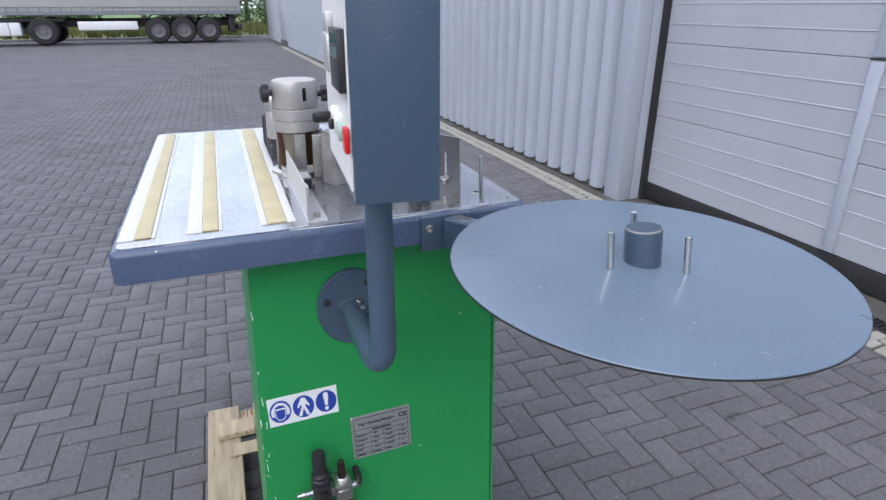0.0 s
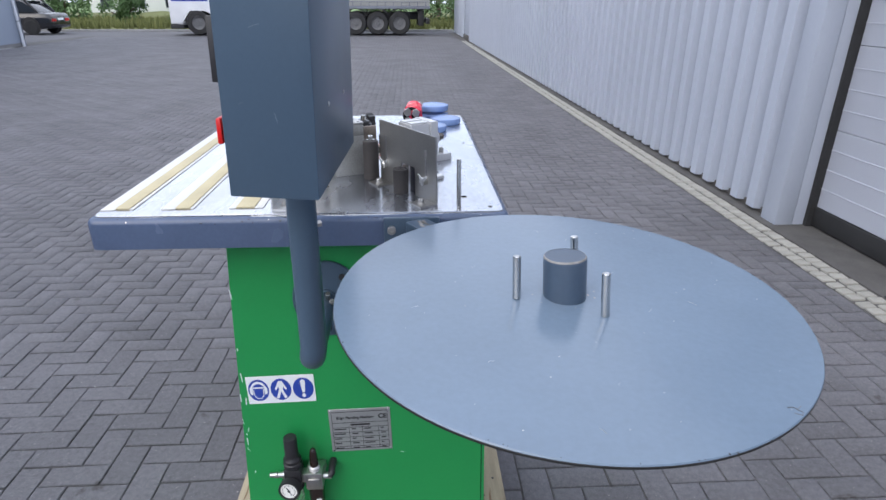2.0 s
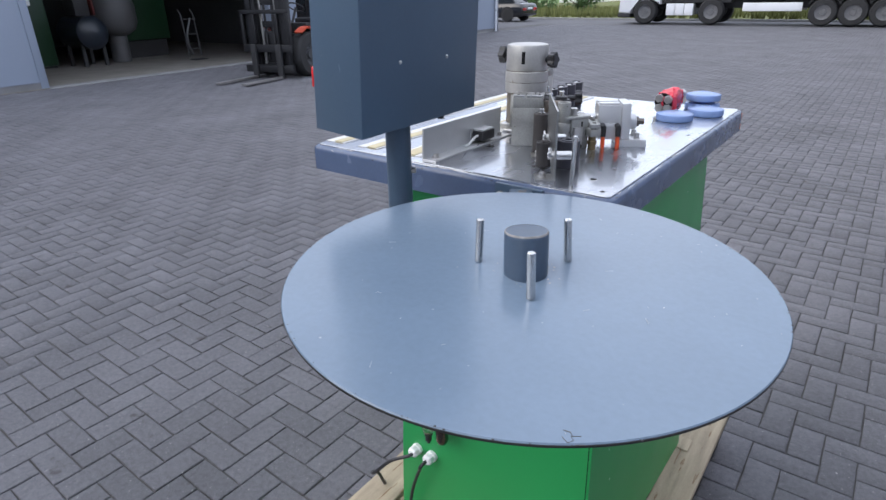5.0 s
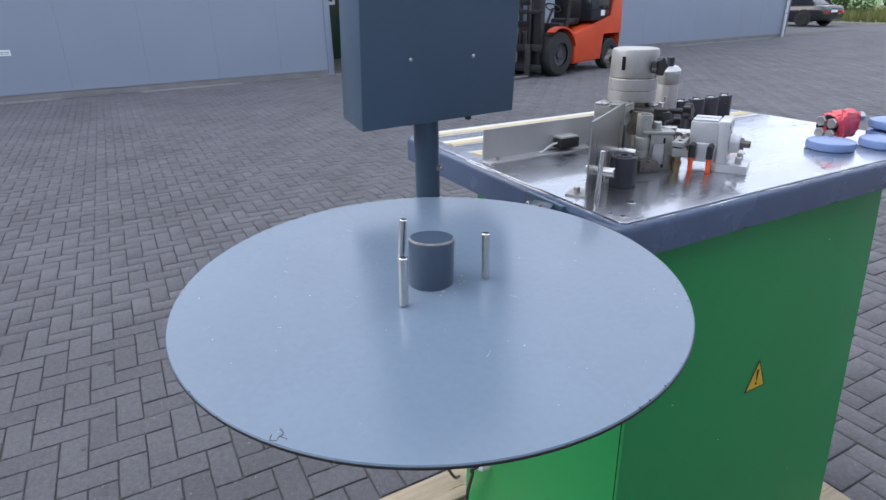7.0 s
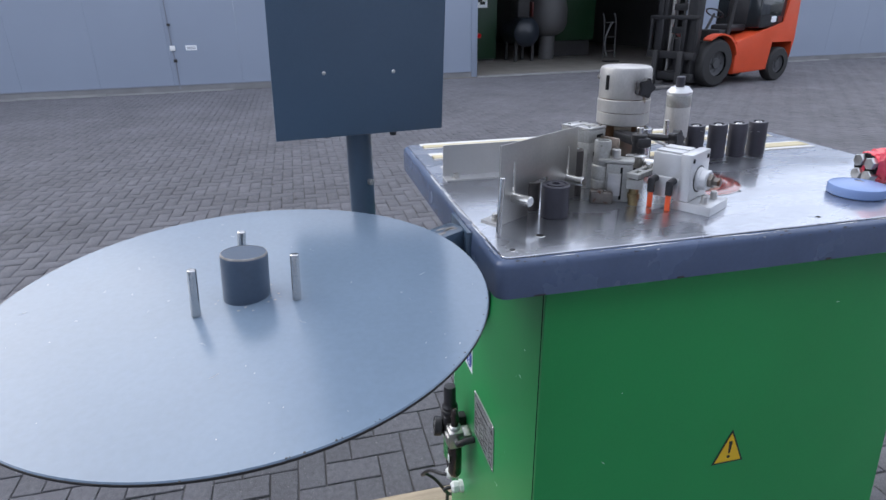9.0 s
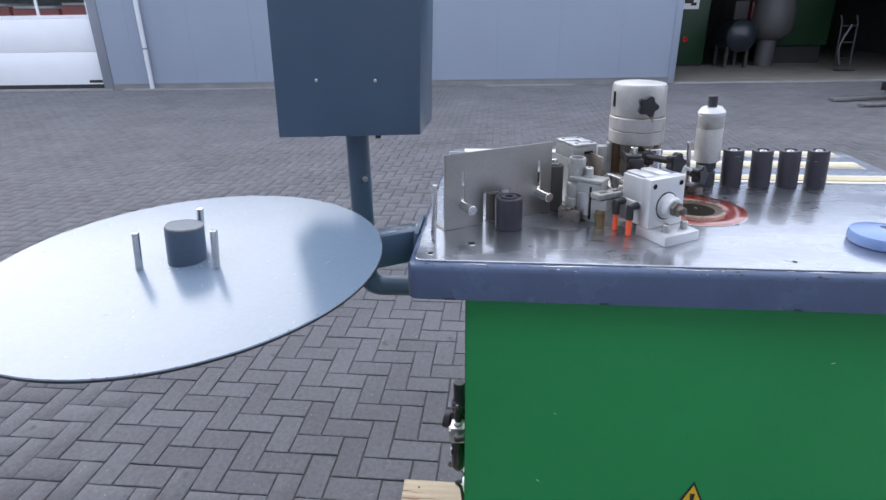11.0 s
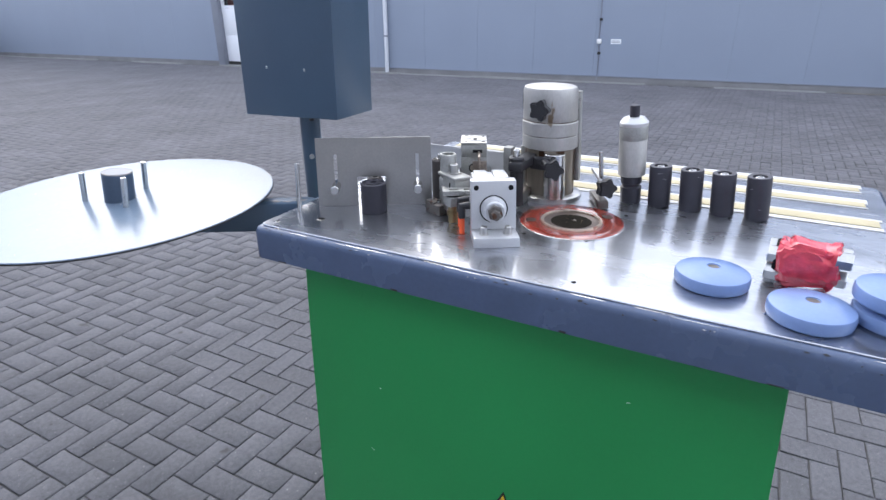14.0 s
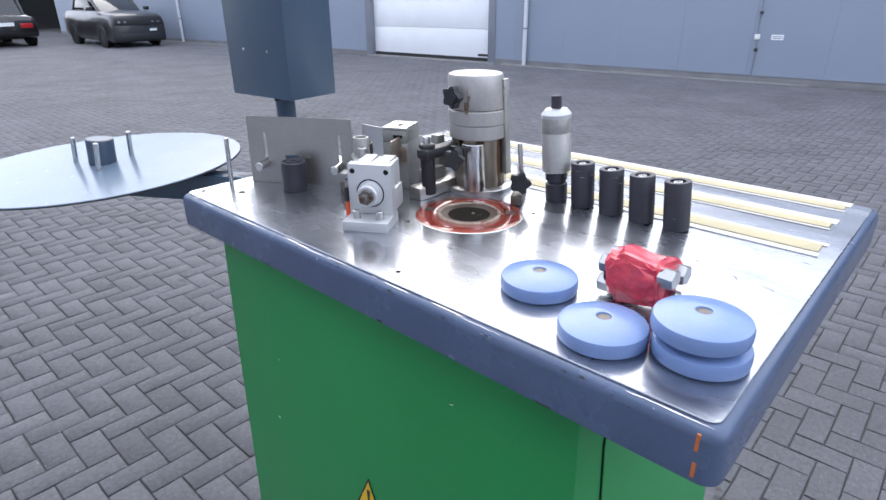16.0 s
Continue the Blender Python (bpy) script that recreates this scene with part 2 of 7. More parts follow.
M = {
    "paver": paver_mat("concrete_paver", "object"),
    "paver_far": paver_mat("concrete_paver_field", "island"),
    "joint": mat("joint_sand", (0.086, 0.083, 0.081), 0.95, vary=0.4, scale=3, fine=300, bump=0.5),
    "yard": mat("far_pavers", (0.098, 0.098, 0.106), 0.85, vary=0.2, scale=0.5, fine=14, bump=0.3),
    "slate_paint": mat("slate_blue_paint", (0.062, 0.10, 0.147), 0.3, vary=0.08, scale=5, fine=200, bump=0.04,
                       speck=(0.25, 0.27, 0.29), speck_at=0.80, speck_scale=22),
    "disc_paint": mat("slate_blue_disc_paint", (0.150, 0.204, 0.270), 0.205, 0.0, vary=0.10, scale=5, fine=130, rough_vary=0.06, spec=0.58),
    "navy_paint": mat("blue_edge_paint", (0.078, 0.110, 0.187), 0.26, vary=0.14, scale=9, fine=150, bump=0.08,
                      speck=(0.10, 0.09, 0.08), speck_at=0.76, speck_scale=18),
    "green": mat("green_machine_paint", (0.0175, 0.281, 0.075), 0.36, vary=0.07, scale=4, fine=180, bump=0.03,
                 speck=(0.35, 0.5, 0.36), speck_at=0.83, speck_scale=26),
    "steel_top": mat("polished_table_steel", (0.405, 0.423, 0.463), 0.27, 0.92, vary=0.32, scale=6, fine=60, bump=0.02, stretch=(2.2, 0.8, 1), coat=0.85, coat_rough=0.07,
                     speck=(0.34, 0.35, 0.38), speck_at=0.72, speck_scale=5, rough_vary=0.12),
    "steel": mat("brushed_steel", (0.56, 0.55, 0.53), 0.33, 1.0, vary=0.18, scale=14, fine=220, bump=0.05, stretch=(1, 1, 5)),
    "bright_steel": mat("bright_steel", (0.60, 0.595, 0.58), 0.24, 1.0, vary=0.14, scale=25, fine=260),
    "dull_plate": mat("dull_steel_plate", (0.40, 0.39, 0.37), 0.34, 0.9, vary=0.14, scale=11, fine=240, bump=0.06),
    "cast_alu": mat("cast_aluminium", (0.35, 0.35, 0.33), 0.42, 0.45, vary=0.34, scale=22, fine=320, bump=0.22,
                    speck=(0.16, 0.145, 0.12), speck_at=0.68, speck_scale=60),
    "motor_alu": mat("stained_motor_aluminium", (0.46, 0.45, 0.43), 0.44, 0.5, vary=0.2, scale=18, fine=300, bump=0.14, stretch=(1, 1, 0.5),
                     speck=(0.22, 0.17, 0.12), speck_at=0.67, speck_scale=26),
    "fork_rim": mat("dark_dusty_wheel", (0.065, 0.067, 0.072), 0.6, 0.2, vary=0.3, scale=9),
    "alu_white": mat("anodised_aluminium", (0.60, 0.605, 0.61), 0.34, 0.45, vary=0.06, scale=20, fine=300, bump=0.03),
    "white_paint": mat("white_panel_paint", (0.80, 0.80, 0.79), 0.35, vary=0.05, scale=6),
    "strip_white": mat("white_tape", (0.60, 0.60, 0.59), 0.5, vary=0.06, scale=10, fine=150),
    "strip_yellow": mat("yellowed_felt", (0.50, 0.44, 0.28), 0.75, vary=0.16, scale=12, fine=260, bump=0.2),
    "rust_steel": mat("rusty_motor_steel", (0.27, 0.235, 0.19), 0.36, 0.6, vary=0.45, scale=26, fine=140, bump=0.12, stretch=(1, 1, 0.12),
                      speck=(0.075, 0.038, 0.018), speck_at=0.53, speck_scale=34),
    "ring_red": mat("worn_red_lacquer", (0.23, 0.030, 0.018), 0.2, coat=0.8, coat_rough=0.05, vary=0.5, scale=20, fine=180, bump=0.05,
                    speck=(0.36, 0.27, 0.23), speck_at=0.645, speck_scale=26),
    "lip_worn": mat("worn_pale_lip", (0.36, 0.29, 0.23), 0.4, 0.3, vary=0.45, scale=50, fine=200, bump=0.2, speck=(0.20, 0.06, 0.04), speck_at=0.58, speck_scale=70),
    "pit_brown": mat("brown_pocket", (0.055, 0.035, 0.028), 0.5, vary=0.5, scale=120),
    "collar": mat("worn_brown_collar", (0.10, 0.068, 0.05), 0.35, 0.3, vary=0.3, scale=30, fine=160, bump=0.1),
    "black": mat("black_plastic", (0.022, 0.022, 0.025), 0.42, vary=0.25, scale=30, fine=300, bump=0.05),
    "dark_roller": mat("dark_grey_roller", (0.036, 0.035, 0.046), 0.45, vary=0.22, scale=30, fine=280, bump=0.1,
                       speck=(0.25, 0.25, 0.26), speck_at=0.76, speck_scale=50),
    "stained_plate": mat("brown_stained_steel", (0.30, 0.25, 0.21), 0.4, 0.6, vary=0.4, scale=30, fine=200, bump=0.1),
    "rust_dark": mat("dark_oily_steel", (0.15, 0.135, 0.12), 0.4, 0.55, vary=0.4, scale=40, fine=260, bump=0.15, speck=(0.10, 0.05, 0.03), speck_at=0.62, speck_scale=60),
    "brass_worn": mat("worn_brass", (0.30, 0.23, 0.12), 0.35, 0.8, vary=0.4, scale=50, fine=260, bump=0.08),
    "brown_roller": mat("brown_rubber_roller", (0.05, 0.044, 0.042), 0.6, vary=0.25, scale=30, fine=280, bump=0.15),
    "orange": mat("orange_air_hose", (0.95, 0.13, 0.04), 0.35, vary=0.06, scale=30),
    "blue_disc": turned_mat("light_blue_plastic", (0.185, 0.275, 0.50), 0.24, vary=0.08, scale=14, fine=220, bump=0.03,
                     speck=(0.45, 0.52, 0.66), speck_at=0.8, speck_scale=40),
    "red_film": mat("red_plastic_film", (0.66, 0.045, 0.075), 0.22, vary=0.3, scale=45, fine=110, bump=1.0, coat=0.6),
    "zinc": mat("zinc_bolt", (0.48, 0.485, 0.48), 0.3, 1.0, vary=0.15, scale=40, fine=300, bump=0.05),
    "hole": mat("dark_hole", (0.012, 0.012, 0.013), 0.8, vary=0.2, spec=0.15),
    # near-black brown holds the shade of the deep opening, with pale brown bits
    "cutter_pit": mat("pit_shade_brown", (0.016, 0.013, 0.009), 0.9, spec=0.1, vary=0.5, scale=60, fine=200, bump=0.3, speck=(0.13, 0.10, 0.06), speck_at=0.66, speck_scale=110),
    "residue": mat("dried_residue", (0.27, 0.255, 0.24), 0.7, vary=0.4, scale=80, fine=300),
    "hub_paint": mat("dark_slate_hub_paint", (0.056, 0.084, 0.126), 0.32, vary=0.15, scale=14, fine=180, bump=0.05),
    "scuff_pale": mat("pale_scuff", (0.15, 0.19, 0.24), 0.5, vary=0.3, scale=60),
    "scuff": mat("dark_scuff", (0.12, 0.115, 0.11), 0.5, 0.4, vary=0.3, scale=60),
    "sign_white": mat("white_sticker", (0.82, 0.84, 0.86), 0.4, vary=0.03),
    "sign_blue": mat("blue_sticker_print", (0.022, 0.06, 0.36), 0.4, vary=0.05),
    "sign_yellow": mat("yellow_sticker", (0.78, 0.50, 0.02), 0.4, vary=0.05),
    "ink": mat("black_print", (0.02, 0.02, 0.022), 0.5, vary=0.1),
    "plaque": mat("etched_plate", (0.42, 0.44, 0.44), 0.4, 0.6, vary=0.08, scale=30),
    "gauge_face": mat("gauge_face", (0.80, 0.80, 0.76), 0.3, vary=0.04),
    "bowl": mat("smoky_bowl", (0.72, 0.74, 0.66), 0.08, vary=0.1, trans=0.92),
    "oil": mat("dark_oil_bowl", (0.020, 0.011, 0.008), 0.12, vary=0.2, coat=0.5),
    "wood": mat("pallet_wood", (0.37, 0.30, 0.21), 0.8, vary=0.5, scale=5, fine=90, bump=0.35, stretch=(9, 0.8, 9), by_object=0.3,
                speck=(0.20, 0.12, 0.065), speck_at=0.63, speck_scale=7),
    "red_button": mat("red_button", (0.62, 0.012, 0.012), 0.3, vary=0.05),
    "button_pale": mat("pale_green_button", (0.50, 0.62, 0.56), 0.35, vary=0.05),
    "glass_dark": mat("dark_window_glass", (0.018, 0.022, 0.026), 0.06, vary=0.1, spec=0.7),
    "screen": mat("display_screen", (0.02, 0.12, 0.11), 0.15, vary=0.2, scale=60),
    "clad_west": mat("pale_blue_cladding", (0.248, 0.290, 0.364), 0.5, vary=0.05, scale=0.7, fine=40, by_object=0.1),
    "clad_east": mat("corrugated_cladding", (0.40, 0.435, 0.508), 0.42, vary=0.06, scale=1.0, fine=60, stretch=(1, 1, 0.35)),
    "gate": mat("grey_sectional_door", (0.395, 0.415, 0.47), 0.42, vary=0.05, scale=2, fine=70, by_object=0.06),
    "rdoor": mat("white_sectional_door", (0.80, 0.82, 0.85), 0.4, vary=0.04, scale=2, fine=70),
    "frame_grey": mat("grey_door_frame", (0.20, 0.215, 0.255), 0.5, vary=0.08, scale=3),
    "plinth": mat("concrete_plinth", (0.19, 0.19, 0.195), 0.85, vary=0.25, scale=2, fine=60, bump=0.4),
    "cobble": mat("pale_stone_sett", (0.35, 0.34, 0.30), 0.8, vary=0.25, scale=8, fine=160, bump=0.5, by_object=0.3),
    "gutter": mat("dark_concrete_gutter", (0.092, 0.087, 0.082), 0.9, vary=0.35, scale=5, fine=120, bump=0.5),
    "iron": mat("cast_iron_grate", (0.03, 0.03, 0.031), 0.6, 0.3, vary=0.3, scale=30, fine=160, bump=0.2),
    "rubber": mat("black_rubber", (0.021, 0.021, 0.022), 0.75, vary=0.3, scale=10, fine=140, bump=0.25),
    "truck_white": mat("white_truck_paint", (0.78, 0.79, 0.81), 0.3, vary=0.05, scale=1.5),
    "tarp": mat("grey_trailer_tarpaulin", (0.40, 0.40, 0.385), 0.6, vary=0.1, scale=0.8, fine=30, bump=0.1),
    "chassis": mat("dark_chassis", (0.03, 0.03, 0.032), 0.65, vary=0.3, scale=3),
    "rim": mat("dusty_rim", (0.16, 0.16, 0.165), 0.55, 0.3, vary=0.25, scale=9),
    "fork_orange": mat("orange_truck_paint", (0.62, 0.075, 0.025), 0.36, vary=0.1, scale=3, fine=90),
    "fork_dark": mat("dark_mast_steel", (0.018, 0.018, 0.02), 0.5, 0.2, vary=0.3, scale=8),
    "fork_tine": mat("worn_fork_steel", (0.32, 0.31, 0.30), 0.45, 0.8, vary=0.3, scale=8),
    "car_grey": mat("dark_grey_car_paint", (0.027, 0.028, 0.033), 0.32, 0.3, vary=0.06, scale=2, coat=0.6),
    "car_black": mat("black_car_paint", (0.014, 0.014, 0.016), 0.2, 0.1, vary=0.06, scale=2, coat=0.6),
    "lamp_red": mat("red_tail_lamp", (0.42, 0.012, 0.016), 0.2, vary=0.05),
    "lamp_white": mat("clear_headlamp", (0.30, 0.31, 0.33), 0.15, 0.3, vary=0.05),
    "floor_in": mat("workshop_floor", (0.20, 0.185, 0.165), 0.7, vary=0.3, scale=2, fine=40, bump=0.1),
    # inner walls near black: the rooms' dimness is put into this colour
    "in_wall": mat("dimmed_inner_wall", (0.07, 0.072, 0.075), 0.85, vary=0.2, scale=1),
    # machine and tank colours darkened to carry the workshop's shade
    "in_green": mat("shade_darkened_green", (0.010, 0.042, 0.018), 0.45, vary=0.15, scale=3),
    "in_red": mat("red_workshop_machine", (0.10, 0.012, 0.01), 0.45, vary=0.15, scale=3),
    "in_grey": mat("shade_darkened_grey", (0.085, 0.085, 0.088), 0.5, vary=0.15, scale=3),
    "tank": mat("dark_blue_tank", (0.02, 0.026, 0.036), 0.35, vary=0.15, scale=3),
    "grass": mat("verge_grass", (0.15, 0.165, 0.055), 0.9, vary=0.45, scale=0.6, fine=12, bump=0.5, by_island=0.3),
    "leaf": mat("bush_leaves", (0.055, 0.11, 0.03), 0.7, vary=0.45, scale=1.2, fine=20, by_island=0.5),
    "field": mat("far_field", (0.11, 0.19, 0.05), 0.9, vary=0.3, scale=0.05, fine=2),
    "bark": mat("bark", (0.09, 0.07, 0.05), 0.9, vary=0.3, scale=6),
    "house_white": mat("white_house_render", (0.72, 0.72, 0.70), 0.7, vary=0.06, scale=1),
    "roof_grey": mat("grey_roof", (0.22, 0.22, 0.235), 0.7, vary=0.15, scale=2),
    "kerb": mat("concrete_kerb", (0.25, 0.25, 0.25), 0.8, vary=0.2, scale=3, fine=80, bump=0.3),
    "pipe_pale": mat("pale_pipe_paint", (0.62, 0.64, 0.68), 0.4, vary=0.06, scale=3),
    "pane_clear": mat("clear_door_pane", (0.9, 0.92, 0.93), 0.03, vary=0.02, trans=1.0),
    "red_box": mat("red_goods", (0.38, 0.06, 0.045), 0.5, vary=0.25, scale=2),
    "orange_mark": mat("orange_primer", (0.55, 0.16, 0.05), 0.6, vary=0.2, scale=40),
}


# ---- building helpers ----
def box(bm, x0, x1, y0, y1, z0, z1, bev=0.0, seg=2, m=None):
    """A box; bev rounds its edges; m places it."""
    r = bmesh.ops.create_cube(bm, size=1.0)
    vs = r["verts"]
    for v in vs:
        v.co = Vector(((x0 + x1) / 2 + v.co.x * (x1 - x0), (y0 + y1) / 2 + v.co.y * (y1 - y0), (z0 + z1) / 2 + v.co.z * (z1 - z0)))
    if bev:
        es = list({e for v in vs for e in v.link_edges})
        r2 = bmesh.ops.bevel(bm, geom=es, offset=bev, segments=seg, affect="EDGES", profile=0.5)
        vs = list({v for f in r2["faces"] for v in f.verts} | {v for v in vs if v.is_valid})
    if m is not None:
        bmesh.ops.transform(bm, matrix=m, verts=[v for v in vs if v.is_valid])
    return vs


def ring_pts(c, ax, r, seg, up=None):
    ax = Vector(ax).normalized()
    a = ax.orthogonal().normalized() if up is None else Vector(up)
    b = ax.cross(a)
    return [Vector(c) + r * (math.cos(k * 2 * math.pi / seg) * a + math.sin(k * 2 * math.pi / seg) * b) for k in range(seg)]


def lathe(bm, base, axis, profile, seg=24, close=True):
    """Turns a profile of (radius, height) round an axis through base."""
    axis = Vector(axis).normalized()
    up = axis.orthogonal().normalized()
    rows = []
    for r, h in profile:
        rows.append([bm.verts.new(p) for p in ring_pts(Vector(base) + axis * h, axis, max(r, 1e-5), seg, up)])
    for a, b in zip(rows, rows[1:]):
        for k in range(seg):
            bm.faces.new((a[k], a[(k + 1) % seg], b[(k + 1) % seg], b[k]))
    if close:
        bm.faces.new(list(reversed(rows[0])))
        bm.faces.new(rows[-1])


def rod(bm, p0, p1, r, seg=16, bev=0.0):
    p0, p1 = Vector(p0), Vector(p1)
    h = (p1 - p0).length
    prof = [(r, 0), (r, h)] if not bev else [(r - bev, 0), (r, bev), (r, h - bev), (r - bev, h)]
    lathe(bm, p0, p1 - p0, prof, seg)


def tube(bm, pts, r, seg=14):
    """A round bar along points."""
    pts = [Vector(p) for p in pts]
    rows, up = [], None
    for k, p in enumerate(pts):
        d = ((pts[k + 1] - p) if k + 1 < len(pts) else (p - pts[k - 1])).normalized()
        if 0 < k < len(pts) - 1:
            d = ((pts[k + 1] - p).normalized() + (p - pts[k - 1]).normalized()).normalized()
        up = d.orthogonal().normalized() if up is None else (up - d * up.dot(d)).normalized()
        rows.append([bm.verts.new(q) for q in ring_pts(p, d, r, seg, up)])
    for a, b in zip(rows, rows[1:]):
        for k in range(seg):
            bm.faces.new((a[k], a[(k + 1) % seg], b[(k + 1) % seg], b[k]))
    bm.faces.new(list(reversed(rows[0])))
    bm.faces.new(rows[-1])


def prism(bm, outline, z0, z1, m=None):
    """A flat outline of (x, y) raised from z0 to z1."""
    lo = [bm.verts.new((x, y, z0)) for x, y in outline]
    hi = [bm.verts.new((x, y, z1)) for x, y in outline]
    n = len(lo)
    bm.faces.new(list(reversed(lo)))
    bm.faces.new(hi)
    for k in range(n):
        bm.faces.new((lo[k], lo[(k + 1) % n], hi[(k + 1) % n], hi[k]))
    if m is not None:
        bmesh.ops.transform(bm, matrix=m, verts=lo + hi)


def arc(cx, cy, r, a0, a1, n):
    return [(cx + r * math.cos(radians(a0 + (a1 - a0) * k / n)), cy + r * math.sin(radians(a0 + (a1 - a0) * k / n))) for k in range(n + 1)]


# fittings on the table lean a little towards a point high over it
leaning = []


def lean_at(x, y):
    return -(x + 0.21) / 6.4, -(y - 0.13) / 7.0


def part(name, bm, material, parent=None, label="", smooth=35):
    """Links a bmesh as one mesh object under a thing or a part."""
    if leaning:
        for v in bm.verts:
            up = max(v.co.z - leaning[0], 0.0)
            a, b = lean_at(v.co.x, v.co.y)
            v.co.x, v.co.y = v.co.x + a * up, v.co.y + b * up
    bmesh.ops.recalc_face_normals(bm, faces=bm.faces)
    me = bpy.data.meshes.new(name)
    bm.to_mesh(me)
    bm.free()
    me.materials.append(M[material])
    if smooth:
        me.polygons.foreach_set("use_smooth", [True] * len(me.polygons))
        me.set_sharp_from_angle(angle=radians(smooth))
    ob = new(name, me)
    join(ob, parent)
    if label:
        ob["label"] = label
    return ob


based = {}


def join(ob, parent):
    """Parents ob; under a thing that has a base point, ob keeps its place in the world."""
    if parent is not None:
        ob.parent = parent
        if parent.name in based:
            ob.matrix_parent_inverse = based[parent.name]


def thing(name, label, category, group="", kind="", m=None, base=None):
    """An Empty that holds a thing's parts: built round its own origin and placed by m, or built in place over a base point."""
    e = tagged(new(name), label, category, group, kind)
    e.empty_display_size = 0.05
    if m is not None:
        e.matrix_basis = m
    if base is not None:
        e.matrix_basis = Matrix.Translation(base)
        based[e.name] = Matrix.Translation(base).inverted()
    return e


def B():
    return bmesh.new()


def simple(name, material, parent, *boxes, bev=0.0, label="", m=None, joined=False):
    """Parts, one for each box (x0, x1, y0, y1, z0, z1), or all joined into one."""
    if not joined:
        made = [simple(name, material, parent, b, bev=bev, label=label, m=m, joined=True) for b in boxes]
        return made[0]
    bm = B()
    for b in boxes:
        box(bm, *b, bev=bev, m=m)
    return part(name, bm, material, parent, label)


def writing(name, text, size, material, parent, m, label=""):
    cu = bpy.data.curves.new(name, "FONT")
    cu.body, cu.size, cu.align_x, cu.align_y, cu.extrude = text, size, "CENTER", "CENTER", 0.0002
    cu.offset = size * 0.035
    tmp = bpy.data.objects.new(name, cu)
    scene.collection.objects.link(tmp)
    bpy.context.view_layer.update()
    me = bpy.data.meshes.new_from_object(tmp.evaluated_get(bpy.context.evaluated_depsgraph_get()))
    bpy.data.objects.remove(tmp)
    me.transform(m)
    me.materials.clear()
    me.materials.append(M[material])
    ob = new(name, me)
    join(ob, parent)
    if label:
        ob["label"] = label
    return ob


# ---- large structure ----
def sheet(name, material, x0, x1, y0, y1, z, label, category, kind="structure"):
    bm = B()
    bmesh.ops.create_grid(bm, x_segments=8, y_segments=8, size=1.0,
                          matrix=Matrix.Translation(((x0 + x1) / 2, (y0 + y1) / 2, z)) @ Matrix.Diagonal(((x1 - x0) / 2, (y1 - y0) / 2, 1, 1)))
    return tagged(part(name, bm, material, smooth=0), label, category, kind=kind)


sheet("ground", "field", -400, 400, -300, 500, -0.10, "green field running to the horizon", "ground")
sheet("road", "yard", -40, 40, -60, 36.5, -0.014, "grey paved yard seen from far off", "yard")
bed = sheet("pavement", "joint", -16.5, 2.75, -33, 31, -0.0085, "dark grey concrete block paving laid in herringbone", "paving")

# west hall, turned a little against the yard
HALL = pose(-13.3, 0, 0, 0, 0, 4.86)
wall_w = thing("wall_west", "pale blue-grey metal panel wall of a warehouse", "wall", kind="structure", m=HALL)
HALL_TOP = 6.1
OPENINGS = [(-42.0, -36.5, 3.6), (-13.75, -9.0, 3.4), (4.1, 10.3, 4.2)]


def hall_panels():
    u, step = -56.0, 1.4
    cuts = []
    for a, b, _ in OPENINGS:
        cuts += [a, b]
    edges = sorted({*[-56.0 + step * k for k in range(58) if -56.0 + step * k < 24.3], 24.3, *cuts})
    for a, b in zip(edges, edges[1:]):
        if b - a < 0.02:
            continue
        mid, z0 = (a + b) / 2, 0.125
        for p, q, h in OPENINGS:
            if p < mid < q:
                z0 = h
        bm = B()
        box(bm, -0.1, 0.0, a + 0.001, b - 0.001, z0, HALL_TOP, bev=0.002, seg=1)
        part("panel", bm, "clad_west", wall_w)


hall_panels()
for a, b in ((-56, -42), (-36.5, -13.75), (-9.0, 4.1), (10.3, 24.3)):
    # dark strip drawn for the shadow line under the panels' lower edge
    simple("shadow_strip", "frame_grey", wall_w, (-0.1, 0.026, a + 0.01, b - 0.01, 0.122, 0.142), bev=0.003)
    simple("plinth", "plinth", wall_w, (-0.12, 0.018, a, b, -0.1, 0.12), bev=0.01, label="worn grey concrete plinth")
# loose pale slabs lying along the foot of the wall
hr = random.Random(8)
for a, b in ((-35.2, -14.0), (-8.7, 3.9), (10.6, 23.5)):
    v = a
    while v < b - 0.3:
        long = min(hr.uniform(0.9, 2.2), b - v)
        if hr.random() < 0.72:
            simple("kerb_slab", "kerb", wall_w, (0.03, 0.03 + hr.uniform(0.10, 0.16), v, v + long - 0.02, -0.05, hr.uniform(0.012, 0.035)), bev=0.006)
        v += long
bm = B()
box(bm, -0.03, 0.012, 24.31, 24.42, 0.0, HALL_TOP, bev=0.005)
part("corner_trim", bm, "frame_grey", wall_w)
bm = B()
box(bm, -18, -0.11, 24.2, 24.299, 0.0, HALL_TOP)
tagged(part("wall_north_end", bm, "clad_west"), "pale blue-grey end wall of the warehouse", "wall", kind="structure").matrix_basis = HALL

# the white sectional door with its row of windows
d1 = thing("door_1", "closed white sectional door with a row of windows", "door", kind="structure", m=HALL)
for z0, z1 in ((0.12, 0.85), (0.85, 1.58), (2.31, 3.04), (3.04, 3.4)):
    simple("door_panel", "rdoor", d1, (-0.16, -0.12, -13.5, -9.22, z0 + 0.002, z1 - 0.002), bev=0.003)
bm = B()
for a, b in ((-13.5, -13.40), (-12.49, -12.43), (-11.48, -11.42), (-10.47, -10.41), (-9.32, -9.22)):
    box(bm, -0.16, -0.12, a, b, 1.65, 2.26)
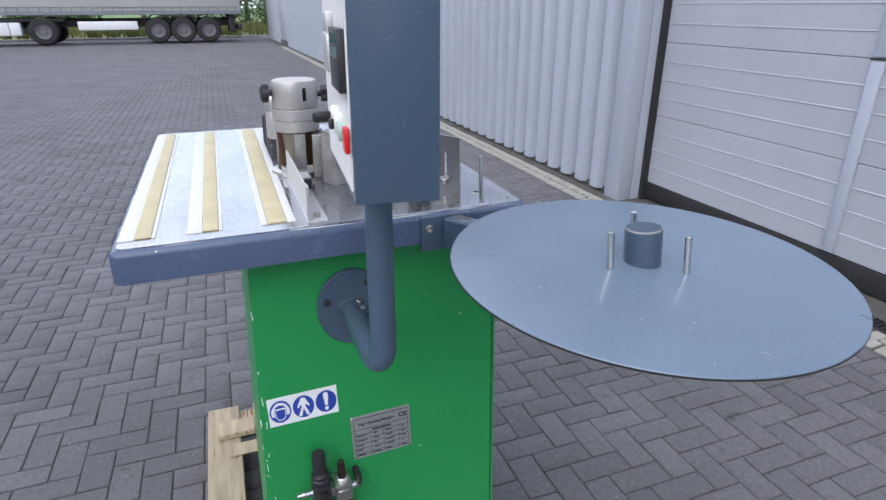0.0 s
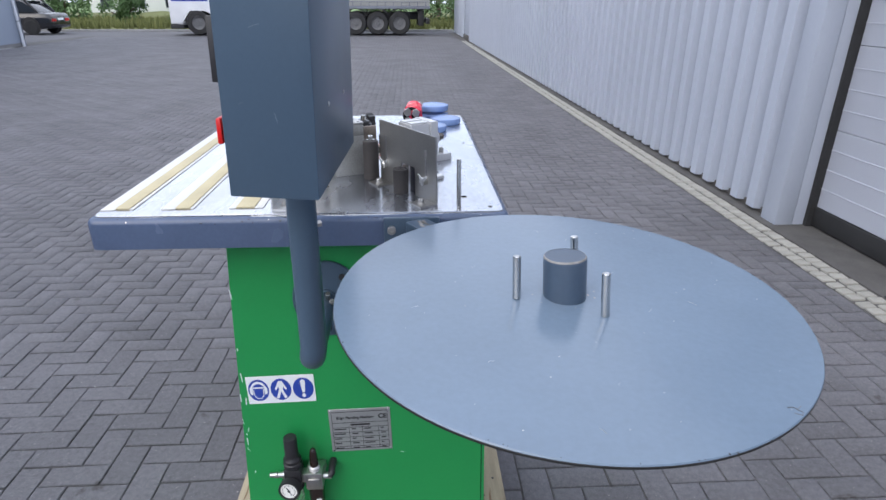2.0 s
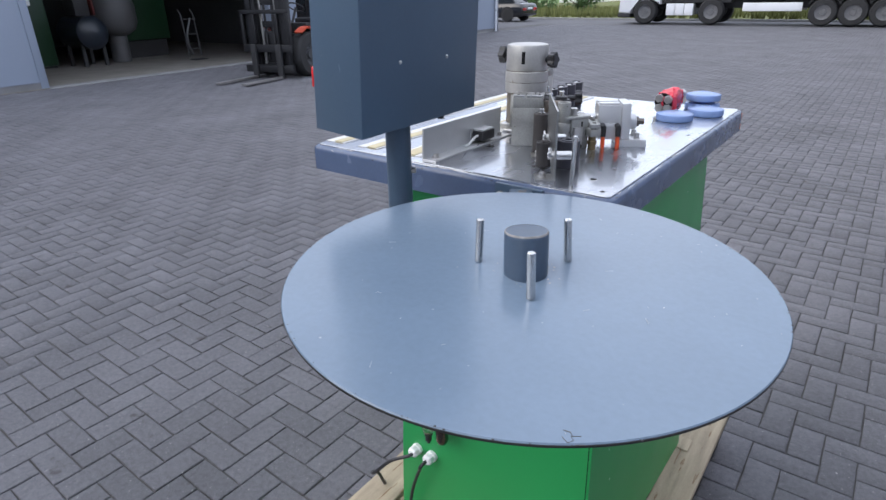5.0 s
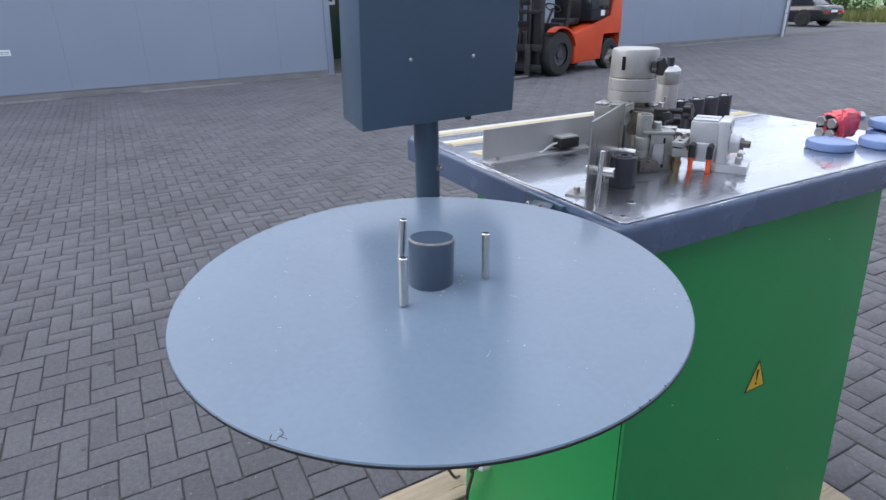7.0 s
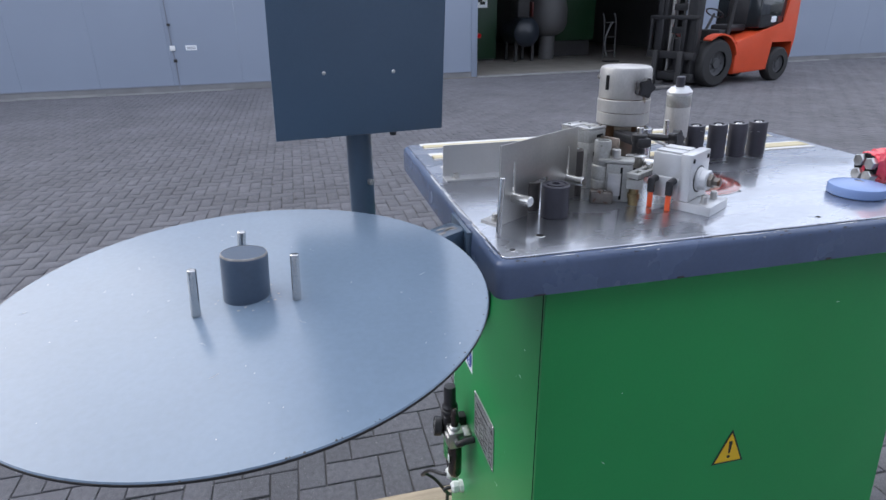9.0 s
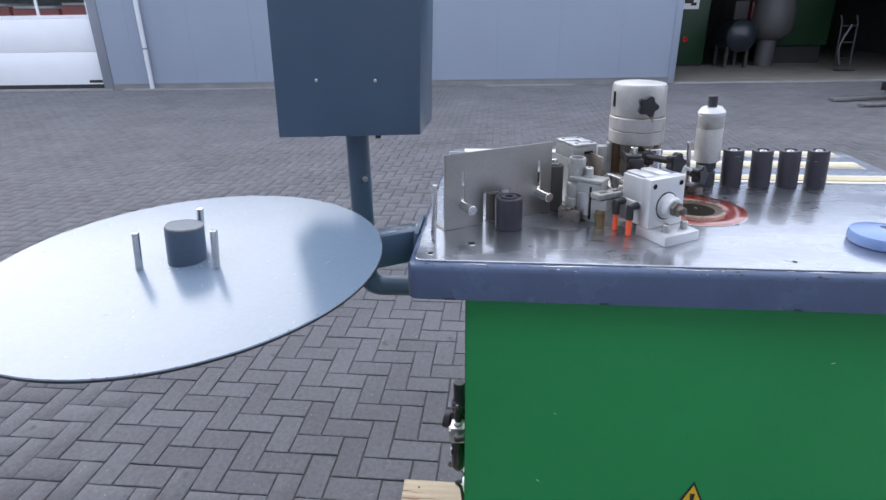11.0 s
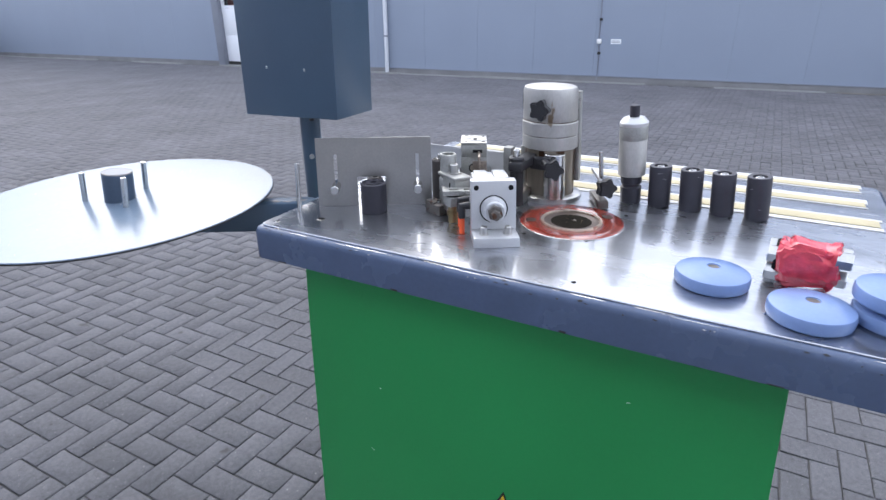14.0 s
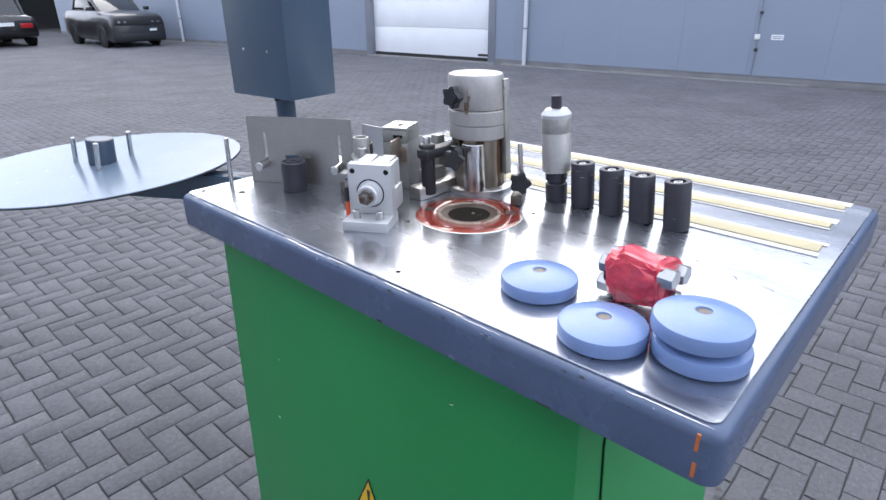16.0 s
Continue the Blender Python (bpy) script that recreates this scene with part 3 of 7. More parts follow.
box(bm, -0.16, -0.12, -13.5, -9.22, 1.582, 1.65)
box(bm, -0.16, -0.12, -13.5, -9.22, 2.26, 2.308)
part("window_panel", bm, "rdoor", d1)
for a, b in ((-13.40, -12.49), (-12.43, -11.48), (-11.42, -10.47), (-10.41, -9.32)):
    simple("pane", "pane_clear", d1, (-0.146, -0.14, a, b, 1.65, 2.26))
hall_in = thing("hall_room", "dim hall interior seen through the door windows", "room", kind="structure", m=HALL)
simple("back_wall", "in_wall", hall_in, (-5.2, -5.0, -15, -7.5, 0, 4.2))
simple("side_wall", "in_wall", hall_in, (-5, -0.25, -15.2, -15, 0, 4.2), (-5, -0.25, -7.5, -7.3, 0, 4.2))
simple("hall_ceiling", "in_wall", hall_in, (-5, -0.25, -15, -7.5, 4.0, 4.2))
simple("hall_floor", "floor_in", hall_in, (-5, -0.25, -15, -7.5, -0.1, 0.01))
for k in range(4):
    crate = thing("goods_box", "red box stacked behind the door windows", "box", "red boxes in the hall", "", HALL @ pose(-0.95, -13.0 + 1.15 * k, 0.01))
    simple("carton", "red_box", crate, (-0.5, 0.5, -0.54, 0.54, 0.0, 1.78 + 0.06 * (k % 2)), bev=0.02)
    simple("lid", "house_white", crate, (-0.5, 0.5, -0.5, 0.5, 1.79 + 0.06 * (k % 2), 1.84 + 0.06 * (k % 2)), bev=0.01)
simple("bottom_seal", "rubber", d1, (-0.16, -0.118, -13.5, -9.22, 0.03, 0.12))
simple("lock_plate", "black", d1, (-0.121, -0.112, -9.62, -9.3, 0.16, 0.22), bev=0.004)
simple("jamb", "frame_grey", d1, (-0.2, 0.02, -13.75, -13.5, 0, 3.4), bev=0.008)
simple("jamb", "frame_grey", d1, (-0.2, 0.02, -9.22, -9.0, 0, 3.4), bev=0.008)
simple("threshold", "kerb", d1, (-0.3, 0.06, -13.74, -9.01, -0.08, 0.03), bev=0.006)

# downpipes, cable and label on the hall
for u, z1 in ((-8.05, 5.7), (-24.3, 5.7), (24.05, 5.7)):
    pipe = thing("downpipe", "pale grey round downpipe on the warehouse wall", "pipe", "downpipes on the hall", "", HALL @ pose(0.09, u, 0))
    bm = B()
    rod(bm, (0, 0, 0.0), (0, 0, z1), 0.05, 14)
    part("pipe", bm, "pipe_pale", pipe)
    for z in (0.9, 2.4, 3.9):
        bm = B()
        lathe(bm, (0, 0, z), (0, 0, 1), [(0.052, 0), (0.058, 0.005), (0.058, 0.03), (0.052, 0.035)], 14)
        box(bm, -0.09, -0.04, -0.012, 0.012, z + 0.005, z + 0.03)
        part("clamp", bm, "frame_grey", pipe)
cable = thing("wall_cable", "thin grey cable with a junction box on the wall", "cable", "", "", HALL @ pose(0.012, -2.7, 0))
bm = B()
tube(bm, [(0, 0.0, 0.05), (0, 0.01, 0.62), (0, -0.02, 0.8), (0, -0.03, 2.0), (0, -0.05, 5.6)], 0.011, 8)
part("wire", bm, "frame_grey", cable)
simple("junction_box", "white_paint", cable, (-0.012, 0.03, -0.06, 0.04, 0.83, 0.93), bev=0.006)
simple("clip", "black", cable, (-0.012, 0.02, -0.045, 0.02, 1.31, 1.36), bev=0.004)
simple("clip", "black", cable, (-0.012, 0.02, -0.03, 0.04, 0.6, 0.66), bev=0.004)
lab = tagged(simple("wall_label", "sign_white", None, (0.001, 0.006, -2.46, -2.24, 0.83, 0.93)), "small white label with two grey lines on the wall", "label")
lab.matrix_basis = HALL
for z in (0.855, 0.885):
    simple("print_bar", "frame_grey", lab, (0.0062, 0.007, -2.44, -2.26, z, z + 0.012))

# workshop behind the opening
room = thing("workshop_room", "dark workshop interior behind the open doorway", "room", kind="structure", m=HALL)
simple("workshop_floor", "floor_in", room, (-12, 0.04, 2, 14, -0.1, 0.012))
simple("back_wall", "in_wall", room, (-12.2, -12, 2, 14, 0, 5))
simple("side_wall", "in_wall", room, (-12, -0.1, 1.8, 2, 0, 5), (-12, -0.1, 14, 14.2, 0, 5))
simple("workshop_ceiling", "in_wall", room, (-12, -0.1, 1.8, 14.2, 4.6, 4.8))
simple("jamb", "clad_west", room, (-0.3, 0.03, 3.95, 4.1, 0.0, 4.2), bev=0.008)
simple("jamb", "clad_west", room, (-0.3, 0.03, 10.3, 10.45, 0.0, 4.2), bev=0.008)
simple("threshold", "kerb", room, (-0.16, 0.1, 4.1, 10.3, -0.08, 0.02), bev=0.004)
room2 = thing("garage_recess", "dark garage behind an open doorway", "room", kind="structure", m=HALL)
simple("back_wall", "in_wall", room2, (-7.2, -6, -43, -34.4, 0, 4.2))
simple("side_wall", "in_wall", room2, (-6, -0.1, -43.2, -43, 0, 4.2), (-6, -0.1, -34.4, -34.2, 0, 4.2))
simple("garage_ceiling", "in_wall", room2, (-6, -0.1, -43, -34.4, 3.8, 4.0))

# east hall: corrugated sheet, the recessed sectional gate
EAST = pose(2.87, 3.3, 0, 0, 0, 0.66)
wall_e = thing("wall_east", "light grey corrugated steel wall of a warehouse", "wall", kind="structure", m=EAST)


def corrugated(v0, v1, z0=0.035, z1=4.9, period=0.2705):
    """Trapezoid sheet in bays, each a piece of its own."""
    n = int((v1 - v0) / period)
    for b0 in range(0, n, 4):
        bm = B()
        rows = []
        for k in range(b0, min(b0 + 4, n)):
            y = v0 + k * period
            for dy, dx in ((0, 0.0), (0.094, 0.0), (0.124, -0.088), (0.240, -0.088)):
                rows.append((dx, y + dy))
        rows.append((0.0, v0 + min(b0 + 4, n) * period))
        for (xa, ya), (xb, yb) in zip(rows, rows[1:]):
            q = [bm.verts.new(p) for p in ((xa, ya, z0), (xb, yb, z0), (xb, yb, z1), (xa, ya, z1))]
            bm.faces.new(q)
        bmesh.ops.remove_doubles(bm, verts=bm.verts, dist=1e-5)
        g = bmesh.ops.extrude_face_region(bm, geom=bm.faces[:])
        bmesh.ops.translate(bm, vec=(0.012, 0, 0), verts=[v for v in g["geom"] if isinstance(v, bmesh.types.BMVert)])
        part("corrugated_sheet", bm, "clad_east", wall_e, smooth=0)


corrugated(0.22, 23.6)
corrugated(26.0, 31.5)
corrugated(-34.0, -5.3)
simple("corner_post", "clad_east", wall_e, (-0.09, 0.06, 0.015, 0.215, 0.0, 4.9), bev=0.006)
simple("corner_post", "clad_east", wall_e, (-0.06, 0.3, -5.3, -5.1, 0.0, 4.9), bev=0.006)
simple("reveal", "clad_east", wall_e, (0.062, 0.30, 0.016, 0.199, 0.0, 4.9))
simple("backing_wall", "frame_grey", wall_e, (0.07, 0.25, 0.2, 31.5, 0.0, 4.9), (0.07, 0.25, -34, -5.3, 0, 4.9))
simple("plinth", "gutter", wall_e, (-0.03, 0.07, 0.22, 31.5, -0.05, 0.055), bev=0.006)
simple("lintel", "clad_east", wall_e, (0.0, 0.3, -5.1, 0.215, 4.3, 4.9), bev=0.006)
# a plain steel door further up the wall
d2 = thing("door_2", "closed pale grey steel side door with a dark sill", "door", kind="structure", m=EAST)
simple("leaf", "clad_east", d2, (-0.03, 0.03, 23.65, 25.95, 0.22, 2.6), bev=0.006)
simple("sill", "gutter", d2, (-0.09, 0.04, 23.6, 26.0, 0.0, 0.21), bev=0.006)
simple("frame", "frame_grey", d2, (-0.045, 0.05, 23.6, 23.65, 0.2, 2.65), (-0.045, 0.05, 25.95, 26.0, 0.2, 2.65))
simple("upper_panel", "clad_east", d2, (-0.02, 0.03, 23.6, 26.0, 2.65, 4.9))

gate = thing("door_3", "closed grey sectional gate with ribbed panels and a black seal", "gate", kind="structure", m=EAST)
GX = 0.20
for k in range(7):
    bm = B()
    z0 = 0.17 + 0.613 * k
    for j in range(4):
        a = z0 + j * 0.1533
        box(bm, GX, GX + 0.05, -5.0, -0.03, a + 0.002, a + 0.1513, bev=0.003, seg=1)
        if j < 3:
            # a bead with a long sloping top
            lo = [bm.verts.new((x, -5.0, z)) for x, z in ((GX + 0.02, a + 0.149), (GX - 0.005, a + 0.1498), (GX - 0.005, a + 0.1508), (GX + 0.001, a + 0.158), (GX + 0.02, a + 0.158))]
            hi = [bm.verts.new((v.co.x, -0.03, v.co.z)) for v in lo]
            bm.faces.new(lo)
            bm.faces.new(list(reversed(hi)))
            for q in range(5):
                bm.faces.new((lo[q], lo[(q + 1) % 5], hi[(q + 1) % 5], hi[q]))
    part("gate_panel", bm, "gate", gate)
simple("bottom_seal", "rubber", gate, (GX - 0.01, GX + 0.06, -5.0, -0.02, 0.012, 0.168), bev=0.012)
simple("side_seal", "rubber", gate, (GX - 0.05, GX + 0.06, -0.028, 0.012, 0.0, 4.3))
for k in range(4):
    simple("stiffener", "clad_east", gate, (GX - 0.022, GX, -1.88, -1.80, 0.26 + 0.613 * k * 2 - 0.08, 0.26 + 0.613 * (k * 2 + 2) - 0.1), bev=0.008)
    simple("joint_cap", "black", gate, (GX - 0.024, GX - 0.0225, -1.885, -1.795, 0.26 + 0.613 * k * 2 - 0.096, 0.26 + 0.613 * k * 2 - 0.085))
simple("back_panel", "frame_grey", gate, (GX + 0.06, GX + 0.1, -5.1, 0.0, 0, 4.3))

# gutter strip along the east wall
strip_bed = tagged(simple("gutter_strip", "gutter", None, (-0.16, -0.036, -36, 31.5, -0.06, 0.004), (-0.036, 0.75, -5.3, 0.21, -0.06, 0.003), joined=True), "dark concrete gutter along the wall foot", "gutter", kind="structure")
strip_bed.matrix_basis = EAST
simple("joint_bed", "gutter", strip_bed, (-0.40, -0.16, -36, 31.5, -0.06, -0.006))
# cast grate set in the gutter before the gate
grate = thing("drain_grate", "black cast iron slotted drain grate in the gutter", "drain", "", "", EAST)
bm = B()
box(bm, -0.155, -0.145, -5.2, -1.25, -0.01, 0.012)
box(bm, -0.055, -0.045, -5.2, -1.25, -0.01, 0.012)
part("grate_rail", bm, "iron", grate)
bm = B()
for k in range(130):
    y = -5.18 + k * 0.03
    box(bm, -0.146, -0.054, y, y + 0.014, -0.006, 0.011)
tagged(part("grate_bars", bm, "iron", grate, smooth=0), kind="stuff")
simple("grate_channel", "hole", grate, (-0.145, -0.055, -5.2, -1.25, 0.0045, 0.0055))


# ---- the machine ----
ZT = 1.329
mach = thing("edge_banding_machine", "green and blue edge banding machine with a steel table", "machine", base=(-0.3, 0.45, 0.16))

# cabinet, slightly flared to its foot
bm = B()
lo = [Vector(p) for p in ((-0.599, 0.078, 0.16), (-0.006, 0.078, 0.16), (0.010, 0.888, 0.16), (-0.599, 0.888, 0.16))]
hi = [Vector(p) for p in ((-0.542, 0.082, 1.272), (-0.028, 0.082, 1.272), (-0.046, 0.828, 1.272), (-0.542, 0.828, 1.272))]
rings = []
for j in range(9):
    c4 = [lo[q].lerp(hi[q], j / 8) for q in range(4)]
    rings.append([bm.verts.new(c4[q].lerp(c4[(q + 1) % 4], k / 6)) for q in range(4) for k in range(6)])
for r0, r1 in zip(rings, rings[1:]):
    for k in range(24):
        bm.faces.new((r0[k], r0[(k + 1) % 24], r1[(k + 1) % 24], r1[k]))
bm.faces.new(list(reversed(rings[0])))
bm.faces.new(rings[-1])
posts = {r[6 * q] for r in rings for q in range(4)}
bmesh.ops.bevel(bm, geom=[e for e in bm.edges if e.verts[0] in posts and e.verts[1] in posts], offset=0.004, segments=3, affect="EDGES", profile=0.5)
cab = part("cabinet", bm, "green", mach, "green painted sheet steel cabinet")


def on_cab(face, s, z, off=0.0):
    """A place on a cabinet face: south by x, east and north by y or x."""
    k = (1.272 - z) / 1.112
    if face == "s":
        return Vector((s, 0.082 - 0.004 * k - off, z))
    if face == "e":
        u = (s - 0.082 + 0.004 * k) / (0.746 + 0.064 * k)
        return Vector((-0.028 + 0.022 * k - u * (0.018 - 0.034 * k) + off, s, z))
    return Vector((s, 0.828 + 0.060 * k + off, z))


CAB_S = Matrix.Rotation(radians(-0.21), 4, "X")
CAB_E = Matrix.Rotation(radians(-2.0), 4, "Y")
# seams and the door of the far end
bm = B()
rod(bm, on_cab("s", -0.0135, 0.17), on_cab("s", -0.0352, 1.262), 0.0011, 6)
part("corner_seam", bm, "hole", cab)
bm = B()
c = on_cab("n", -0.305, 0.80, 0.0)
pts = [(x, z) for x, z in arc(0.17, 0.36, 0.03, 0, 90, 5) + arc(-0.17, 0.36, 0.03, 90, 180, 5) + arc(-0.17, -0.45, 0.03, 180, 270, 5) + arc(0.17, -0.45, 0.03, 270, 360, 5)]
prism(bm, pts, 0.0, 0.003, Matrix.Translation(c) @ Matrix.Rotation(radians(-3.09), 4, "X").inverted() @ Matrix.Rotation(radians(-90), 4, "X") @ Matrix.Diagonal((1, -1, 1, 1)))
part("service_door", bm, "green", cab)
bm = B()
tube(bm, [c + Vector((x, 0.0005 - z * 0.0540, z)) for x, z in pts + pts[:1]], 0.0016, 6)
part("door_gap", bm, "hole", cab)

# table
bm = B()
prism(bm, arc(-0.018, 0.013, 0.018, -90, 0, 5) + arc(-0.018, 0.967, 0.018, 0, 90, 5) + arc(-0.737, 0.967, 0.018, 90, 180, 5) + arc(-0.737, 0.013, 0.018, 180, 270, 5), 1.269, 1.3262)
bmesh.ops.translate(bm, vec=(0.002, 0, 0), verts=bm.verts)
bmesh.ops.bevel(bm, geom=[e for e in bm.edges if abs(e.verts[0].co.z - e.verts[1].co.z) < 1e-5 and e.verts[0].co.z > 1.3], offset=0.012, segments=4, affect="EDGES", profile=0.5)
tab = part("table_frame", bm, "navy_paint", mach, "blue painted table frame with chipped edges")
bm = B()
prism(bm, arc(-0.024, 0.018, 0.012, -90, 0, 4) + arc(-0.024, 0.962, 0.012, 0, 90, 4) + arc(-0.732, 0.962, 0.012, 90, 180, 4) + arc(-0.732, 0.018, 0.012, 180, 270, 4), 1.3263, ZT)
bmesh.ops.translate(bm, vec=(0.003, 0, 0), verts=bm.verts)
bmesh.ops.bevel(bm, geom=[e for e in bm.edges if abs(e.verts[0].co.z - e.verts[1].co.z) < 1e-5 and e.verts[0].co.z > 1.3285], offset=0.001, segments=1, affect="EDGES")
top = part("table_top", bm, "steel_top", mach, "polished steel table top with scratches and smears")
rng = random.Random(5)
# bare chips and long worn lines along the painted edge
def edge_place(side, s, tilt):
    """A spot on the rounded edge: tilt 0 faces outwards, 90 upwards."""
    r_, an_ = 0.0121, radians(tilt)
    if side == "s":
        return Matrix.Translation((s, 0.007 - r_ * math.cos(an_), 1.3142 + r_ * math.sin(an_))) @ Matrix.Rotation(radians(90 - tilt), 4, "X")
    return Matrix.Translation((-0.010 + r_ * math.cos(an_), s, 1.3142 + r_ * math.sin(an_))) @ Matrix.Rotation(radians(90), 4, "Z") @ Matrix.Rotation(radians(90 - tilt), 4, "X")


def ragged(long, wide):
    n_ = rng.randint(6, 9)
    return [(long * rng.uniform(0.6, 1.2) * math.cos(2 * math.pi * q / n_), wide * rng.uniform(0.5, 1.5) * math.sin(2 * math.pi * q / n_)) for q in range(n_)]


bm, dark = B(), B()
for k in range(96):
    side = "s" if k % 5 < 2 else "e"
    s = rng.uniform(-0.725, -0.03) if side == "s" else rng.uniform(0.02, 0.95)
    if k < 34:
        prism(bm, ragged(rng.uniform(0.006, 0.045), rng.uniform(0.0003, 0.0007)), -0.0001, 0.0002, edge_place(side, s, rng.uniform(64, 84)))
    elif k < 56:
        prism(bm, ragged(rng.choice((0.0008, 0.0012, 0.002, 0.003)), 0.0006), -0.0001, 0.0003, edge_place(side, s, rng.uniform(28, 70)))
    else:
        prism(dark, ragged(rng.choice((0.0015, 0.002, 0.004)), rng.uniform(0.0006, 0.0014)), -0.0001, 0.0003, edge_place(side, s, rng.uniform(5, 62)))
for k in range(22):
    prism(bm, ragged(rng.uniform(0.012, 0.05), rng.uniform(0.0005, 0.0014)), -0.0001, 0.0002, edge_place("s", rng.uniform(-0.48, -0.06), rng.uniform(66, 86)))
tagged(part("paint_chip", bm, "bright_steel", tab, "bare metal chips along the edge"), kind="stuff")
tagged(part("dark_chip", dark, "iron", tab, "dark chips in the edge paint"), kind="stuff")
for s in (0.05, 0.28, 0.55, 0.8):
    simple("rust_chip", "iron", tab, (-0.002, 0.0024, s, s + rng.uniform(0.008, 0.02), 1.2688, 1.2688 + rng.uniform(0.002, 0.004)), bev=0.0008)
simple("primer_mark", "orange_mark", tab, (-0.004, 0.0022, 0.961, 0.9645, 1.302, 1.320), (-0.002, 0.0026, 0.962, 0.9655, 1.274, 1.290))
for x, y, r in ((-0.075, 0.088, 0.0062), (-0.032, 0.028, 0.0042), (-0.035, 0.555, 0.0036), (-0.19, 0.53, 0.0035), (-0.34, 0.56, 0.0035), (-0.175, 0.43, 0.0035)):
    bm = B()
    lathe(bm, (x, y, ZT - 0.002), (0, 0, 1), [(r, 0), (r, 0.0024)], 16)
    hole = part("bolt_hole", bm, "hole", top)
    if r > 0.004:
        bm = B()
        lathe(bm, (x, y, ZT), (0, 0, 1), [(r * 1.02, 0.0002), (r * 1.02, 0.0008), (r * 1.3, 0.0002)], 20, close=False)
        part("hole_rim", bm, "bright_steel", hole)

# dark scuffs and curled marks on the steel
sc = random.Random(4)
bm = B()
for k in range(22):
    if k < 9:
        x, y = sc.uniform(-0.46, -0.30), sc.uniform(0.80, 0.95)
    else:
        x, y = sc.uniform(-0.40, -0.04), sc.uniform(0.10, 0.95)
    way, n_ = sc.uniform(-0.5, 0.5), sc.uniform(0.002, 0.012)
    tube(bm, [(x + q * n_ * math.sin(way + 0.5 * q), y + q * n_ * math.cos(way + 0.5 * q), ZT) for q in (0, 0.4, 0.8, 1.2)], sc.choice((0.0003, 0.0004, 0.0006)), 4)
tagged(part("table_scuff", bm, "scuff", top, "small dark scuffs on the steel"), kind="stuff")

# felt strips, white tape beside them
for x0, yel, y1 in ((-0.741, (-0.716, -0.690), 0.945), (-0.634, (-0.609, -0.582), 0.945), (-0.512, (-0.500, -0.466), 0.955)):
    ys = 0.036
    xe = x0 + (0.058 if x0 < -0.55 else 0.062)
    simple("white_tape", "strip_white", top, (x0, yel[0], ys, y1, ZT, ZT + 0.0016), bev=0.0004)
    simple("felt_strip", "strip_yellow", top, (yel[0] + 0.0005, yel[1], ys + 0.004, y1 - 0.006, ZT, ZT + 0.0032), bev=0.0008)
    if xe - yel[1] > 0.006:
        simple("white_tape", "strip_white", top, (yel[1] + 0.0005, xe, ys + 0.002, y1 - 0.003, ZT, ZT + 0.0016), bev=0.0004)

# spool plate, drooping a little away from its arm
DC = (0.0187, -0.3339)
SPOOL = Matrix.Translation((DC[0], DC[1], 1.3308)) @ Vector((0.0295, -0.0218, 1.0)).to_track_quat("Z", "Y").to_matrix().to_4x4()


def on_spool(x, y, h=0.0):
    """A place on the plate's face, h above it."""
    return Vector((x, y, 1.3308 - 0.0295 * (x - DC[0]) + 0.0218 * (y - DC[1]) + h))


def spool_ring(profile):
    bm = B()
    lathe(bm, (0, 0, 0), (0, 0, 1), profile, 160)
    bmesh.ops.transform(bm, matrix=Matrix.Translation(SPOOL.translation) @ Matrix.Rotation(0.718, 4, "Z") @ Matrix.Diagonal((1, 0.982, 1, 1)) @ Matrix.Rotation(-0.718, 4, "Z") @ SPOOL.to_3x3().to_4x4(), verts=bm.verts)
    return bm


spool = part("spool_plate", spool_ring([(0.2950, -0.0042), (0.2962, -0.0032), (0.2962, -0.0012), (0.2952, 0.0)]), "disc_paint", mach, "round slate-blue spool plate with fine scratches")
part("plate_rim", spool_ring([(0.2955, -0.0046), (0.2966, -0.0042), (0.2966, -0.0018), (0.2956, -0.0012)]), "iron", spool)
bm = B()
lathe(bm, on_spool(0.0185, -0.332), (-0.05, 0.06, 1), [(0.0275, -0.003), (0.0275, 0.0505), (0.0265, 0.0535), (0.0255, 0.0545), (0.0, 0.0545)], 40)
hub = part("hub", bm, "hub_paint", spool)
bm = B()
lathe(bm, on_spool(0.0185, -0.332), (-0.05, 0.06, 1), [(0.0269, 0.0524), (0.0270, 0.0530), (0.0261, 0.0546), (0.0254, 0.0548)], 40, close=False)
part("hub_edge", bm, "residue", hub, "worn pale edge")
for (x, y), lean in (((-0.0457, -0.3418), (-0.0016, 0.0064)), ((0.0557, -0.3856), (-0.0038, 0.0034)), ((0.0475, -0.2730), (-0.0050, 0.0027))):
    bm = B()
    foot = on_spool(x, y)
    rod(bm, foot, foot + Vector((*lean, 0.0565)), 0.0052, 18, 0.001)
    part("pin", bm, "bright_steel", spool)
bm = B()
for k in range(44):
    an, rr = rng.uniform(0, 6.283), 0.288 * math.sqrt(rng.random())
    if rr > 0.07:
        q = rng.choice((0.0004, 0.0005, 0.0006, 0.0009))
        lathe(bm, on_spool(DC[0] + rr * math.cos(an), DC[1] + rr * math.sin(an)), (0, 0, 1), [(q, 0), (q, 0.0001), (0, 0.0002)], 6)
tagged(part("paint_speck", bm, "plaque", spool, "tiny pale specks and chips"), kind="stuff")
bm = B()
tube(bm, [on_spool(x, y) for x, y in ((0.184, -0.564), (0.190, -0.567), (0.193, -0.562), (0.189, -0.559), (0.196, -0.554))], 0.00035, 5)
tube(bm, [on_spool(x, y) for x, y in ((0.181, -0.556), (0.187, -0.555), (0.190, -0.558))], 0.0004, 5)
